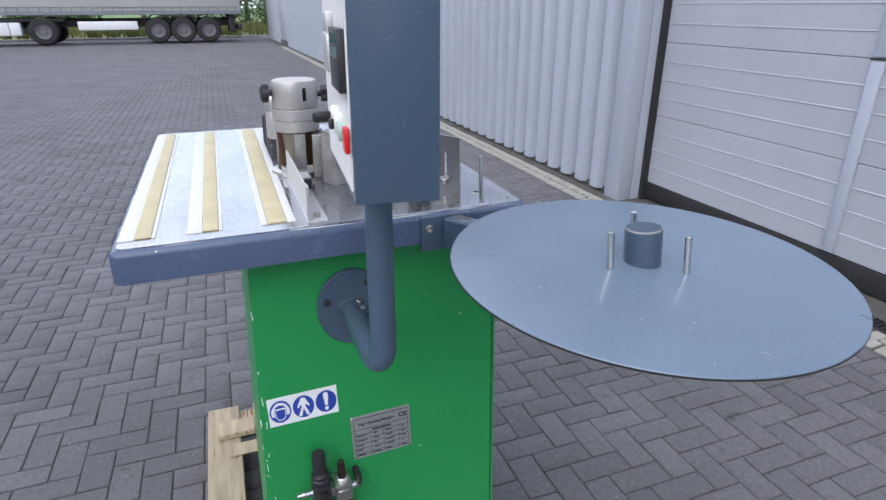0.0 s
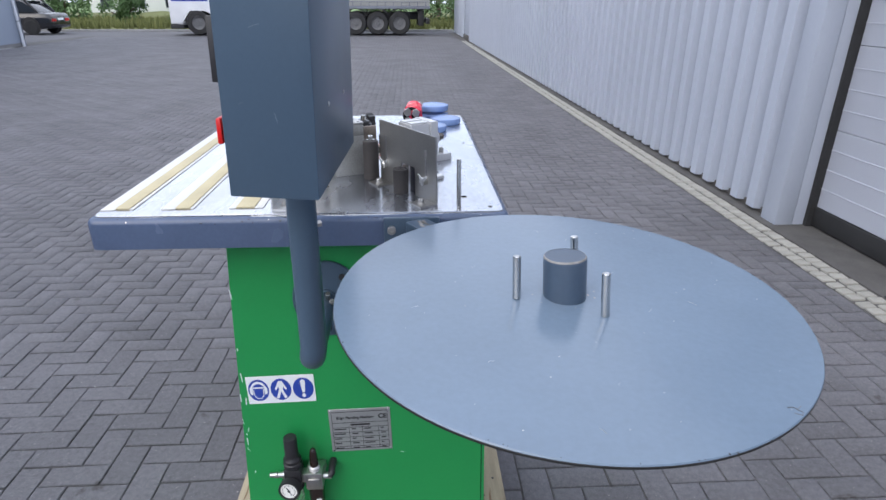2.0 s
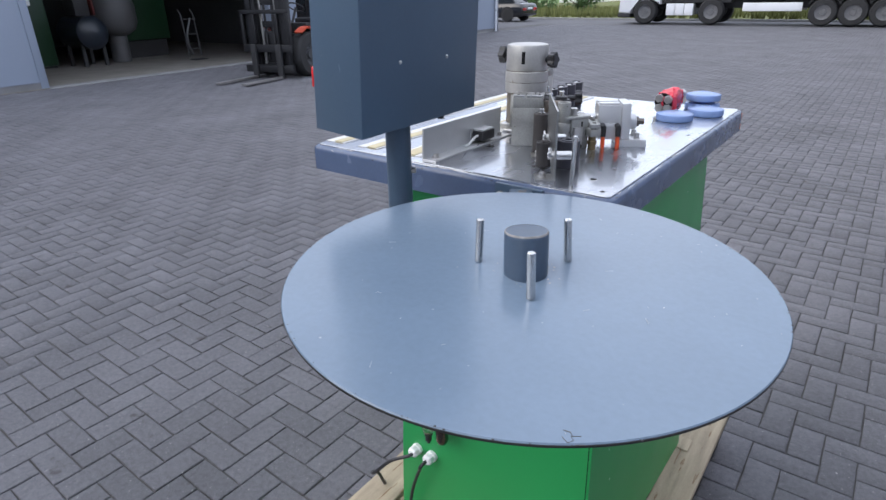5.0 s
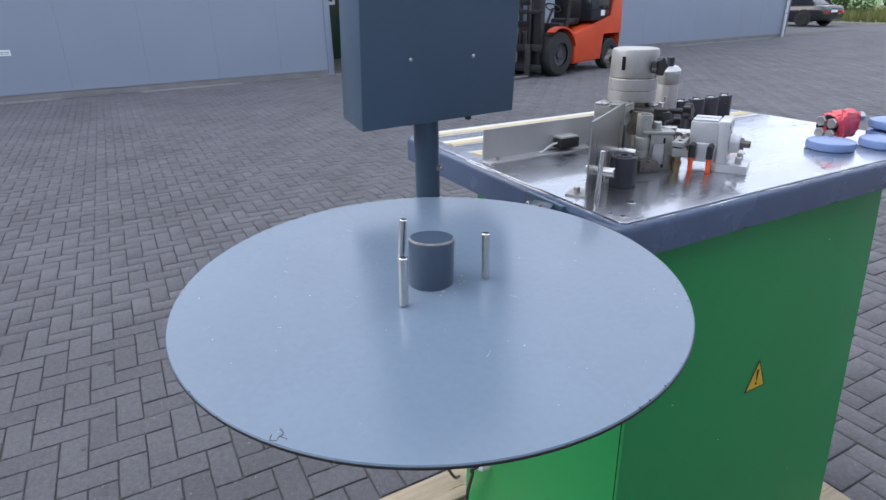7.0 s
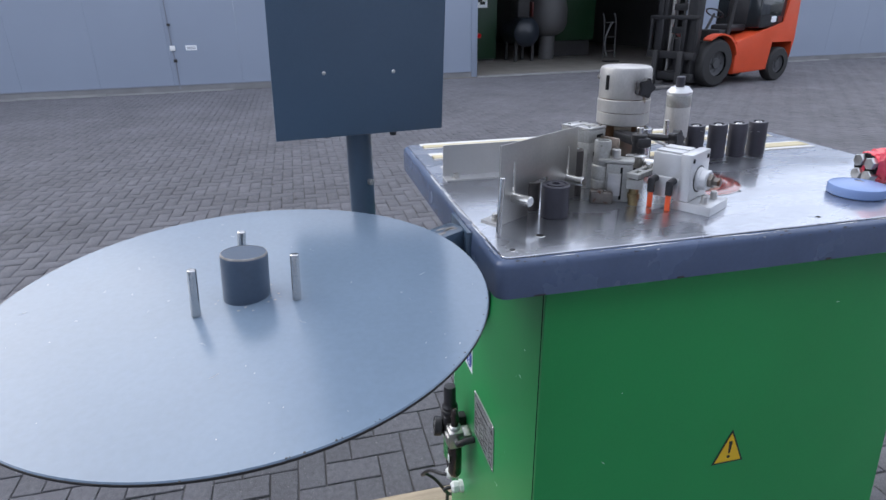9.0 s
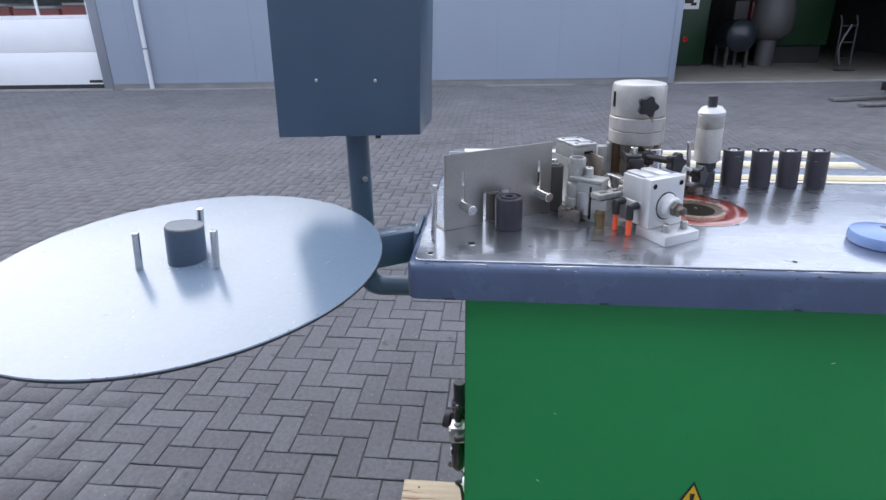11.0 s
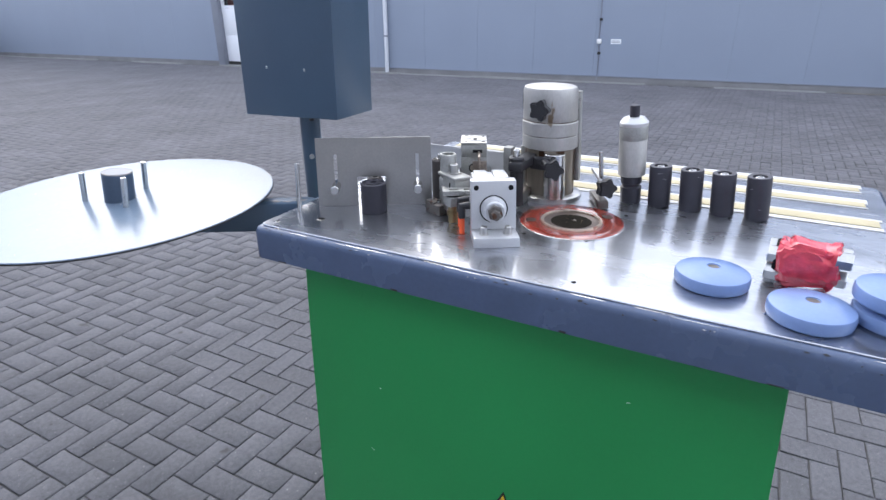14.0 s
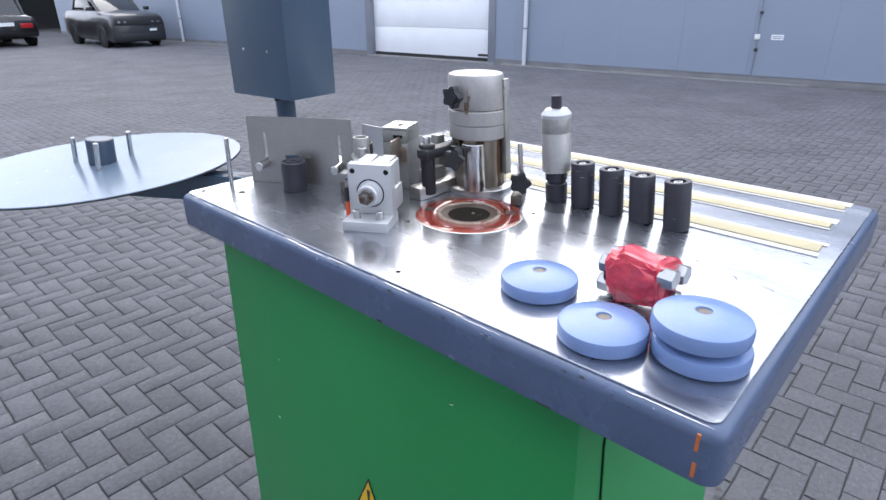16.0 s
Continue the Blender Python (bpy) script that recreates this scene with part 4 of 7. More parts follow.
tube(bm, [on_spool(x, y) for x, y in ((0.196, -0.566), (0.203, -0.561))], 0.0003, 5)
part("scratch_mark", bm, "scuff", spool)
# residue round the hub, chips along the rim, faint scratches
sr = random.Random(21)
bm = B()
for k in range(15):
    an = sr.uniform(0, 6.283)
    rr = 0.0305 + abs(sr.gauss(0, 0.006))
    q = sr.uniform(0.0006, 0.002)
    c = on_spool(0.0185 + rr * math.cos(an), -0.332 + rr * math.sin(an))
    lathe(bm, c, (0.03, -0.02, 1), [(q, 0), (q * 0.9, 0.0001), (0, 0.00015)], 7)
tagged(part("glue_residue", bm, "residue", spool, "dried residue round the hub"), kind="stuff")
bm = B()
for k in range(46):
    an = sr.uniform(0, 6.283)
    rr, q = 0.2938 + sr.uniform(0, 0.0012), sr.choice((0.0005, 0.0006, 0.0008, 0.0013))
    c = on_spool(DC[0] + rr * math.cos(an), DC[1] + rr * 0.99 * math.sin(an))
    lathe(bm, c, (0.03, -0.02, 1), [(q, 0), (q * 0.8, 0.0002), (0, 0.0002)], 6)
tagged(part("rim_chip", bm, "iron", spool, "dark chips along the plate rim"), kind="stuff")
bm = B()
for k in range(9):
    an, rr = sr.uniform(0, 6.283), 0.26 * math.sqrt(sr.uniform(0.08, 1))
    x, y, way = DC[0] + rr * math.cos(an), DC[1] + rr * math.sin(an), sr.uniform(0, 6.283)
    n_ = sr.uniform(0.004, 0.011)
    tube(bm, [on_spool(x + q * n_ * math.cos(way + 0.2 * q), y + q * n_ * math.sin(way + 0.2 * q)) for q in (0, 0.5, 1.0)], 0.00022, 4)
tagged(part("fine_scratch", bm, "plaque", spool, "fine pale scratches"), kind="stuff")
# its arm and bracket
bm = B()
d = Vector((DC[0] + 0.175, DC[1] + 0.012, 0)).normalized()
box(bm, 0, 0.36, -0.021, 0.021, -0.029, 0.029, bev=0.004, m=Matrix.Translation((-0.172, -0.0125, 1.293)) @ Matrix.Rotation(math.atan2(d.y, d.x), 4, "Z"))
sarm = part("spool_arm", bm, "slate_paint", mach)
bm = B()
for k in range(9):
    prism(bm, ragged(rng.uniform(0.004, 0.014), rng.uniform(0.0015, 0.004)), 0.0288, 0.0292, Matrix.Translation((-0.172, -0.0125, 1.293)) @ Matrix.Rotation(math.atan2(d.y, d.x), 4, "Z") @ Matrix.Translation((rng.uniform(0.012, 0.085), rng.uniform(-0.014, 0.014), 0)))
tagged(part("worn_patch", bm, "residue", sarm, "pale worn patches on the arm"), kind="stuff")
brk = simple("arm_bracket", "slate_paint", mach, (-0.228, -0.128, -0.0125, -0.0045, 1.256, 1.324), bev=0.002)
bm = B()
lathe(bm, (-0.214, -0.012, 1.302), (0, -1, 0), [(0.0078, 0), (0.0078, 0.007), (0.0068, 0.008), (0.0036, 0.008), (0.0034, 0.004), (0, 0.004)], 18)
part("socket_bolt", bm, "steel", brk)
bm = B()
rod(bm, (0.017, -0.33, 1.262), (0.017, -0.33, 1.3255), 0.03, 24, 0.002)
part("spool_bearing", bm, "slate_paint", mach)

# elbow pole with its flange
PX, PY = -0.343, -0.151
pole_pts = [(PX - 0.014, 0.078, 1.115)]
for k in range(9):
    an = radians(90 * k / 8)
    pole_pts.append((PX - 0.012 + 0.010 * k / 8, PY + 0.034 - 0.034 * math.sin(an), 1.114 + 0.034 - 0.034 * math.cos(an)))
pole_pts.append((PX, PY, 1.457))
bm = B()
tube(bm, pole_pts, 0.0222, 24)
pole = part("pole", bm, "slate_paint", mach, "slate-blue bent tube post")
bm = B()
lathe(bm, (0, 0, 0), (0, -1, 0.004), [(0.069, 0), (0.071, 0.002), (0.071, 0.007), (0.069, 0.009)], 40)
bmesh.ops.transform(bm, matrix=Matrix.Translation((PX - 0.010, 0.0815, 1.118)) @ Matrix.Diagonal((1, 1, 1.2, 1)), verts=bm.verts)
fl = part("flange", bm, "slate_paint", mach)
for an in (52, 162, 268):
    bm = B()
    x, z = PX - 0.010 + 0.054 * math.cos(radians(an)), 1.118 + 0.066 * math.sin(radians(an))
    rod(bm, (x, 0.072, z), (x, 0.0665, z), 0.007, 12, 0.001)
    part("bolt", bm, "black", fl)
bm = B()
tube(bm, [(PX - 0.014 + 0.0235 * math.cos(radians(a)), 0.0715, 1.1145 + 0.0245 * math.sin(radians(a)) + 0.0012 * math.sin(5.3 * a)) for a in range(0, 361, 15)], 0.0042, 7)
part("weld_bead", bm, "slate_paint", fl)
for x, z in ((PX - 0.006, 1.142), (PX + 0.001, 1.126)):
    bm = B()
    rod(bm, (x, 0.048, z - 0.012), (x + 0.004, 0.034, z + 0.010), 0.0052, 10, 0.0008)
    part("clamp_bolt", bm, "steel", fl)
bm = B()
cs = Vector((PX, PY, 1.362))
rod(bm, cs + Vector((0.017, 0.012, 0)), cs + Vector((0.024, 0.017, 0)), 0.0058, 6, 0.0008)
part("clamp_screw", bm, "steel", pole)

# control box, panel towards the west
BXC = Matrix.Translation((-0.338, -0.149, 1.4575)) @ Matrix.Rotation(radians(-4.2), 4, "Z") @ Matrix(((1, 0, 0.018, 0), (0, 1, 0.038, 0), (0, 0, 1, 0), (0, 0, 0, 1)))
bm = B()
box(bm, -0.056, 0.056, -0.137, 0.137, 0, 0.52, bev=0.002)
for v in bm.verts:
    v.co.z += 0.042 * v.co.y - 0.04 * v.co.x
bmesh.ops.transform(bm, matrix=BXC, verts=bm.verts)
cbox = part("control_box", bm, "slate_paint", mach, "slate-blue sheet steel control box")
bm = B()
box(bm, -0.0585, -0.0562, -0.128, 0.128, 0.012, 0.508, m=BXC)
part("front_panel", bm, "white_paint", cbox)
for y in (-0.055, 0.055):
    bm = B()
    lathe(bm, BXC @ Vector((0.0562, y - 0.0, 0.098)), BXC.to_3x3() @ Vector((1, 0, 0)), [(0.0031, 0), (0.0031, 0.0006), (0.002, 0.0016), (0.0, 0.0018)], 12)
    part("screw", bm, "zinc", cbox)
bm = B()
box(bm, -0.0675, -0.0586, -0.124, -0.035, 0.133, 0.207, bev=0.0012, m=BXC)
disp = part("display_housing", bm, "black", cbox, "black display housing with a dark screen")
bm = B()
box(bm, -0.0680, -0.0676, -0.117, -0.045, 0.172, 0.186, m=BXC)
box(bm, -0.0680, -0.0676, -0.117, -0.045, 0.188, 0.201, m=BXC)
part("display_screen", bm, "screen", disp)
bm = B()
box(bm, -0.0690, -0.0586, -0.015, 0.04, 0.147, 0.198, bev=0.003, m=BXC)
box(bm, -0.0680, -0.0586, -0.012, 0.035, 0.1995, 0.225, bev=0.002, m=BXC)
part("switch_plate", bm, "alu_white", cbox)
bm = B()
box(bm, -0.0655, -0.0586, -0.134, -0.109, 0.061, 0.093, bev=0.0025, m=BXC)
part("stop_button", bm, "red_button", cbox, "square red stop button")
bm = B()
lathe(bm, BXC @ Vector((-0.0586, -0.088, 0.082)), BXC.to_3x3() @ Vector((-1, 0, 0)), [(0.0160, 0), (0.0160, 0.005), (0.0132, 0.006), (0.0132, 0.009), (0.011, 0.0105), (0, 0.0105)], 24)
part("start_button", bm, "button_pale", cbox, "pale green push button in a white ring")
for y, z, far in ((-0.057, 0.086, -0.0770), (-0.020, 0.090, -0.0950)):
    bm = B()
    lathe(bm, BXC @ Vector((-0.0586, y, z)), BXC.to_3x3() @ Vector((-1, 0, 0)), [(0.0150, 0), (0.0150, 0.008), (0.0120, 0.011), (0.0, 0.011)], 24)
    sel = part("selector_collar", bm, "white_paint", cbox)
    bm = B()
    box(bm, far, -0.0690, y - 0.0055, y + 0.0055, z - 0.008, z + 0.008, bev=0.0045, m=BXC)
    part("selector_knob", bm, "black", sel)
bm = B()
for x, z, dx, dz in ((-0.014, 0.195, 0.012, 0.004), (0.024, 0.224, 0.012, 0.001), (0.008, 0.100, 0.003, -0.012), (-0.034, 0.110, 0.006, 0.002)):
    tube(bm, [BXC @ Vector((x + dx * q, -0.1370, z + dz * q + 0.0003 * math.sin(3 * q))) for q in (0, 0.35, 0.7, 1)], 0.0004, 4)
tagged(part("paint_scuff", bm, "scuff_pale", cbox, "faint pale scuffs"), kind="stuff")
for x, y in ((0.046, 0.055), (0.046, -0.055)):
    bm = B()
    rod(bm, BXC @ Vector((x, y, 0.001)), BXC @ Vector((x, y, -0.006)), 0.0055, 8)
    part("box_bolt", bm, "black", cbox)

# ---- fittings on the table ----
leaning.append(ZT)
# upright steel plate with slots, at an angle
PM = Matrix.Translation((-0.130, 0.039, ZT)) @ Matrix.Rotation(math.atan2(0.181, -0.110), 4, "Z")
bm = B()


def plate_with(bm, pieces, y0, y1, m):
    for x0, x1, z0, z1 in pieces:
        box(bm, x0, x1, y0, y1, z0, z1, m=m)


plate_with(bm, [(0, 0.032, 0.0004, 0.128), (0.032, 0.038, 0.0004, 0.032), (0.032, 0.038, 0.098, 0.128), (0.038, 0.074, 0.0004, 0.128), (0.074, 0.126, 0.056, 0.128),
                (0.126, 0.183, 0.0004, 0.128), (0.183, 0.189, 0.0004, 0.032), (0.183, 0.189, 0.098, 0.128), (0.189, 0.212, 0.0004, 0.128)], -0.0015, 0.0015, PM)
bmesh.ops.remove_doubles(bm, verts=bm.verts, dist=1e-5)
fplate = part("fence_plate", bm, "dull_plate", mach, "upright dull steel plate with two slots")
for x in (0.0, 0.165):
    simple("foot_angle", "dull_plate", fplate, (x, x + 0.04, 0.0016, 0.036, 0.0, 0.003), m=PM)
    bm = B()
    lathe(bm, PM @ Vector((x + 0.02, 0.022, 0.003)), (0, 0, 1), [(0.0085, 0), (0.0085, 0.0012), (0.0055, 0.0014), (0.0055, 0.008), (0.0045, 0.009), (0.0, 0.009)], 14)
    part("bolt", bm, "steel", fplate)
for x in (0.035, 0.186):
    bm = B()
    rod(bm, PM @ Vector((x, 0.012, 0.040)), PM @ Vector((x, -0.036, 0.040)), 0.0082, 20, 0.0012)
    part("clamp_pin", bm, "bright_steel", fplate)
    bm = B()
    lathe(bm, PM @ Vector((x, 0.002, 0.040)), PM.to_3x3() @ Vector((0, 1, 0)), [(0.007, 0), (0.007, 0.008), (0.004, 0.011)], 12)
    for sgn in (-1, 1):
        box(bm, -0.0025, 0.0025, 0.004, 0.009, 0.004, 0.018, bev=0.0015, m=PM @ Matrix.Translation((x, 0.002, 0.040)) @ Matrix.Rotation(radians(sgn * 55), 4, "Y"))
    part("wing_nut", bm, "bright_steel", fplate)
# rollers at the plate's window
for (x, y), r, h, mt in (((-0.156, 0.146), 0.0232, 0.054, "dark_roller"), ((-0.198, 0.121), 0.0148, 0.050, "brown_roller"), ((-0.262, 0.228), 0.0165, 0.083, "brown_roller")):
    bm = B()
    lathe(bm, (x, y, ZT), (0, 0, 1), [(r - 0.001, 0), (r, 0.001), (r, h - 0.0015), (r - 0.0015, h), (r * 0.80, h), (r * 0.78, h - 0.002), (r * 0.62, h - 0.002), (r * 0.60, h + 0.0006), (r * 0.3, h + 0.0008), (r * 0.27, h - 0.004), (0, h - 0.004)], 28)
    gr = part("guide_roller", bm, mt, mach)
    if h > 0.08:
        bm = B()
        lathe(bm, (x, y, ZT + h), (0, 0, 1), [(0.0085, 0), (0.0085, 0.0016), (0.0055, 0.0018), (0.0055, 0.009), (0.0045, 0.010), (0.0025, 0.010), (0.0025, 0.007)], 14)
        part("cap_screw", bm, "bright_steel", gr)
# guide rod at the corner
bm = B()
rod(bm, (-0.090, 0.026, ZT), (-0.089, 0.029, 1.42), 0.0042, 16, 0.0008)
part("guide_rod", bm, "bright_steel", mach)

# long angle along the felt
bm = B()
box(bm, -0.4315, -0.4285, 0.022, 0.33, ZT, 1.395)
box(bm, -0.4285, -0.395, 0.022, 0.33, ZT, ZT + 0.003)
lang = part("guide_angle", bm, "alu_white", mach, "long aluminium angle fence")
for y in (0.045, 0.30):
    bm = B()
    lathe(bm, (-0.412, y, ZT + 0.003), (0, 0, 1), [(0.009, 0), (0.009, 0.001), (0.0055, 0.0012), (0.0055, 0.008), (0, 0.0085)], 12)
    part("bolt", bm, "steel", lang)
simple("limit_switch", "black", mach, (-0.424, -0.395, 0.200, 0.252, 1.338, 1.36), bev=0.003)
simple("switch_cover", "alu_white", mach, (-0.4275, -0.424, 0.196, 0.256, 1.334, 1.364), (-0.423, -0.397, 0.203, 0.25, 1.3605, 1.3635))
bm = B()
tube(bm, [(-0.409, 0.2, 1.350), (-0.408, 0.188, 1.349), (-0.409, 0.176, 1.343), (-0.412, 0.166, 1.3345), (-0.415, 0.158, 1.3335)], 0.0026, 8)
part("switch_wire", bm, "white_paint", mach)

# trimming motor
MX, MY = -0.397, 0.397
bm = B()
lathe(bm, (MX, MY, 1.478), (0, 0, 1), [(0.0505, 0), (0.0515, 0.0015), (0.0515, 0.054), (0.049, 0.0595), (0.044, 0.0612), (0.0, 0.0618)], 48)
motor = part("motor_head", bm, "motor_alu", mach, "cast aluminium trimming motor with black star knobs")
bm = B()
lathe(bm, (MX, MY, 1.4525), (0, 0, 1), [(0.052, 0), (0.053, 0.001), (0.053, 0.0235), (0.0515, 0.025)], 48)
part("motor_band", bm, "motor_alu", motor)
bm = B()
lathe(bm, (MX, MY, 1.427), (0, 0, 1), [(0.050, 0), (0.0525, 0.0015), (0.0525, 0.0235), (0.0515, 0.0245)], 48)
part("motor_band", bm, "motor_alu", motor)
bm = B()
lathe(bm, (MX, MY, 1.3392), (0, 0, 1), [(0.047, 0), (0.0475, 0.002), (0.0475, 0.0875)], 40)
part("motor_barrel", bm, "rust_steel", motor, "rust-stained motor barrel")
for z in (1.4518, 1.4778):
    bm = B()
    lathe(bm, (MX, MY, z), (0, 0, 1), [(0.0505, 0), (0.0521, 0.0002), (0.0521, 0.0012), (0.0505, 0.0014)], 40)
    part("grimy_joint", bm, "rust_steel", motor)
simple("motor_rail", "cast_alu", motor, (MX - 0.012, MX + 0.012, MY - 0.056, MY - 0.045, 1.345, 1.424), (MX - 0.03, MX - 0.014, MY + 0.042, MY + 0.054, 1.36, 1.53), bev=0.002)
for an in (288,):
    simple("cooling_slot", "hole", motor, (-0.0042, 0.0042, 0.0505, 0.0521, 0.0, 0.028), bev=0.0005, m=Matrix.Translation((MX, MY, 1.496)) @ Matrix.Rotation(radians(an - 90), 4, "Z"))


def star_knob(name, at, way, r, parent):
    """A five-lobed plastic knob on a short stem."""
    way = Vector(way).normalized()
    m = Matrix.Translation(at) @ way.to_track_quat("Z", "Y").to_matrix().to_4x4()
    bm = B()
    pts = []
    for k in range(40):
        an = 2 * math.pi * k / 40
        rr = r * (1.06 - 0.30 * (0.5 - 0.5 * math.cos(5 * an)))
        pts.append((rr * math.cos(an), rr * math.sin(an)))
    prism(bm, pts, 0.012, 0.026, m)
    prism(bm, [(0.82 * x, 0.82 * y) for x, y in pts], 0.0262, 0.0285, m)
    lathe(bm, m @ Vector((0, 0, 0)), way, [(r * 0.38, 0), (r * 0.38, 0.013)], 14)
    return part(name, bm, "black", parent)


star_knob("star_knob", (MX + 0.050, MY + 0.003, 1.504), (1, -0.02, 0), 0.0182, motor)
star_knob("star_knob", (MX - 0.047, MY - 0.004, 1.512), (-1, -0.1, 0), 0.0195, motor)
# bracket, feet and handles round the motor
bm = B()
lathe(bm, (MX, MY, ZT), (0, 0, 1), [(0.062, 0), (0.062, 0.008), (0.059, 0.010), (0.0, 0.010)], 40)
box(bm, -0.44, -0.26, 0.345, 0.375, ZT, 1.352, bev=0.002)
mb = part("motor_base", bm, "steel", mach, "worn steel motor base")
bm = B()
rod(bm, (-0.356, 0.420, ZT + 0.009), (-0.356, 0.420, 1.423), 0.0205, 28, 0.001)
part("guide_post", bm, "bright_steel", mb)
bm = B()
rod(bm, (-0.425, 0.425, ZT + 0.009), (-0.425, 0.425, 1.40), 0.012, 20, 0.001)
part("guide_post", bm, "bright_steel", mb)
bm = B()
box(bm, -0.372, -0.268, 0.362, 0.388, 1.402, 1.420, bev=0.004)
box(bm, -0.345, -0.33, 0.38, 0.42, 1.395, 1.418, bev=0.003)
arm2 = part("clamp_arm", bm, "black", mach)
bm = B()
lathe(bm, (-0.286, 0.372, 1.336), (0, 0, 1), [(0.0095, 0), (0.0125, 0.002), (0.0125, 0.074), (0.0145, 0.076), (0.0145, 0.089), (0.012, 0.091)], 24)
part("handle_grip", bm, "black", arm2)
bm = B()
lathe(bm, (-0.286, 0.372, 1.427), (0, 0, 1), [(0.0065, 0), (0.0065, 0.011), (0.0055, 0.012), (0.003, 0.012), (0.003, 0.008)], 14)
part("cap_screw", bm, "bright_steel", arm2)
bm = B()
rod(bm, (-0.338, 0.405, 1.410), (-0.290, 0.438, 1.413), 0.0065, 14)
part("knob_stem", bm, "black", arm2)
star_knob("star_knob", (-0.293, 0.437, 1.4125), (0.9, 0.38, 0.05), 0.0175, arm2)
bm = B()
box(bm, -0.43, -0.36, 0.45, 0.47, ZT + 0.001, ZT + 0.017, bev=0.002, m=Matrix.Translation((-0.376, 0.497, 0)) @ Matrix.Rotation(radians(28), 4, "Z") @ Matrix.Translation((0.39, -0.455, 0)))
lug = part("clamp_lug", bm, "rust_dark", mach)
bm = B()
rod(bm, (-0.388, 0.503, ZT), (-0.3895, 0.4987, 1.428), 0.0042, 14, 0.0008)
part("clamp_spindle", bm, "bright_steel", lug)
star_knob("star_knob", (-0.378, 0.505, 1.367), (0.78, 0.62, 0.05), 0.018, lug)
bm = B()
tube(bm, [(-0.376, 0.506, 1.372), (-0.396, 0.492, 1.379), (-0.414, 0.478, 1.387)], 0.0036, 10)
tube(bm, [(-0.396, 0.492, 1.379), (-0.412, 0.492, 1.384)], 0.0026, 8)
part("clamp_lever", bm, "alu_white", lug, "pale forked clamp lever")

# red ring insert
RX, RY = -0.266, 0.482
bm = B()
lathe(bm, (RX, RY, ZT - 0.0005), (0, 0, 1), [(0.088, 0), (0.088, 0.0018), (0.0865, 0.0024), (0.053, 0.0024), (0.051, 0.0012)], 64, close=False)
ring = part("ring_insert", bm, "ring_red", mach, "worn red ring round the cutter opening")
bm = B()
lathe(bm, (RX, RY, ZT + 0.0005), (0, 0, 1), [(0.0893, -0.0004), (0.0893, 0.0004), (0.0883, 0.0007), (0.088, 0.0)], 64, close=False)
part("ring_edge", bm, "bright_steel", ring)
bm = B()
lathe(bm, (RX, RY, ZT), (0, 0, 1), [(0.0530, 0.0016), (0.0518, 0.0040), (0.0495, 0.0044), (0.0475, 0.0038), (0.0468, 0.0012)], 48, close=False)
part("cutter_lip", bm, "lip_worn", ring, "pale worn lip round the opening")
bm = B()
lathe(bm, (RX, RY, ZT), (0, 0, 1), [(0.0470, 0.0018), (0.040, 0.0008), (0.0345, 0.0004)], 40, close=False)
part("cutter_collar", bm, "collar", ring)
# flat disc in place of a cut hole, its depth shade put into the colour
bm = B()
lathe(bm, (RX, RY, ZT), (0, 0, 1), [(0.0350, 0.0002), (0.0350, 0.0006), (0.0, 0.0006)], 32)
part("cutter_opening", bm, "cutter_pit", ring)
bm = B()
rod(bm, (RX - 0.006, RY + 0.004, ZT), (RX - 0.006, RY + 0.004, ZT + 0.0022), 0.0032, 10, 0.001)
part("cutter_head", bm, "rust_steel", ring)
for an in (-66, 132):
    bm = B()
    prism(bm, [(0.069 + x, y) for x, y in arc(0.0045, 0.0045, 0.004, 0, 90, 4) + arc(-0.0045, 0.0045, 0.004, 90, 180, 4) + arc(-0.0045, -0.0045, 0.004, 180, 270, 4) + arc(0.0045, -0.0045, 0.004, 270, 360, 4)], 0.0019, 0.0027, Matrix.Translation((RX, RY, ZT)) @ Matrix.Rotation(radians(an), 4, "Z"))
    part("ring_hole", bm, "pit_brown", ring, "square brown bolt pocket")

# white air cylinder block
WB = Matrix.Translation((-0.142, 0.388, ZT)) @ Matrix.Rotation(radians(31), 4, "Z")
bm = B()
box(bm, -0.012, 0.052, -0.036, 0.036, 0.0, 0.016, bev=0.0012, m=WB)
cyl = part("cylinder_foot", bm, "alu_white", mach)
bm = B()
box(bm, -0.005, 0.014, -0.036, 0.036, 0.0165, 0.096, bev=0.0015, m=WB)
blk = part("cylinder_block", bm, "alu_white", mach, "white aluminium pneumatic cylinder block")
bm = B()
box(bm, -0.056, -0.0055, -0.030, 0.030, 0.03, 0.092, bev=0.002, m=WB)
box(bm, -0.054, -0.008, -0.026, -0.005, 0.0922, 0.0955, bev=0.0008, m=WB)
box(bm, -0.054, -0.008, 0.005, 0.026, 0.0922, 0.0955, bev=0.0008, m=WB)
box(bm, -0.055, -0.0055, -0.0335, 0.0335, 0.016, 0.052, bev=0.002, m=WB)
part("cylinder_body", bm, "alu_white", blk)
wx = WB.to_3x3() @ Vector((1, 0, 0))
for y in (-0.0275, 0.0275):
    bm = B()
    lathe(bm, WB @ Vector((0.0142, y, 0.085)), wx, [(0.0042, 0), (0.0042, 0.0004)], 12)
    part("screw_hole", bm, "hole", blk)
bm = B()
lathe(bm, WB @ Vector((0.0142, 0, 0.0505)), wx, [(0.0206, 0), (0.0206, 0.0012), (0.0192, 0.002), (0.0188, 0.006), (0.0178, 0.0066), (0.0172, 0.016), (0.015, 0.018), (0.0, 0.018)], 36)
part("end_collar", bm, "alu_white", blk)
bm = B()
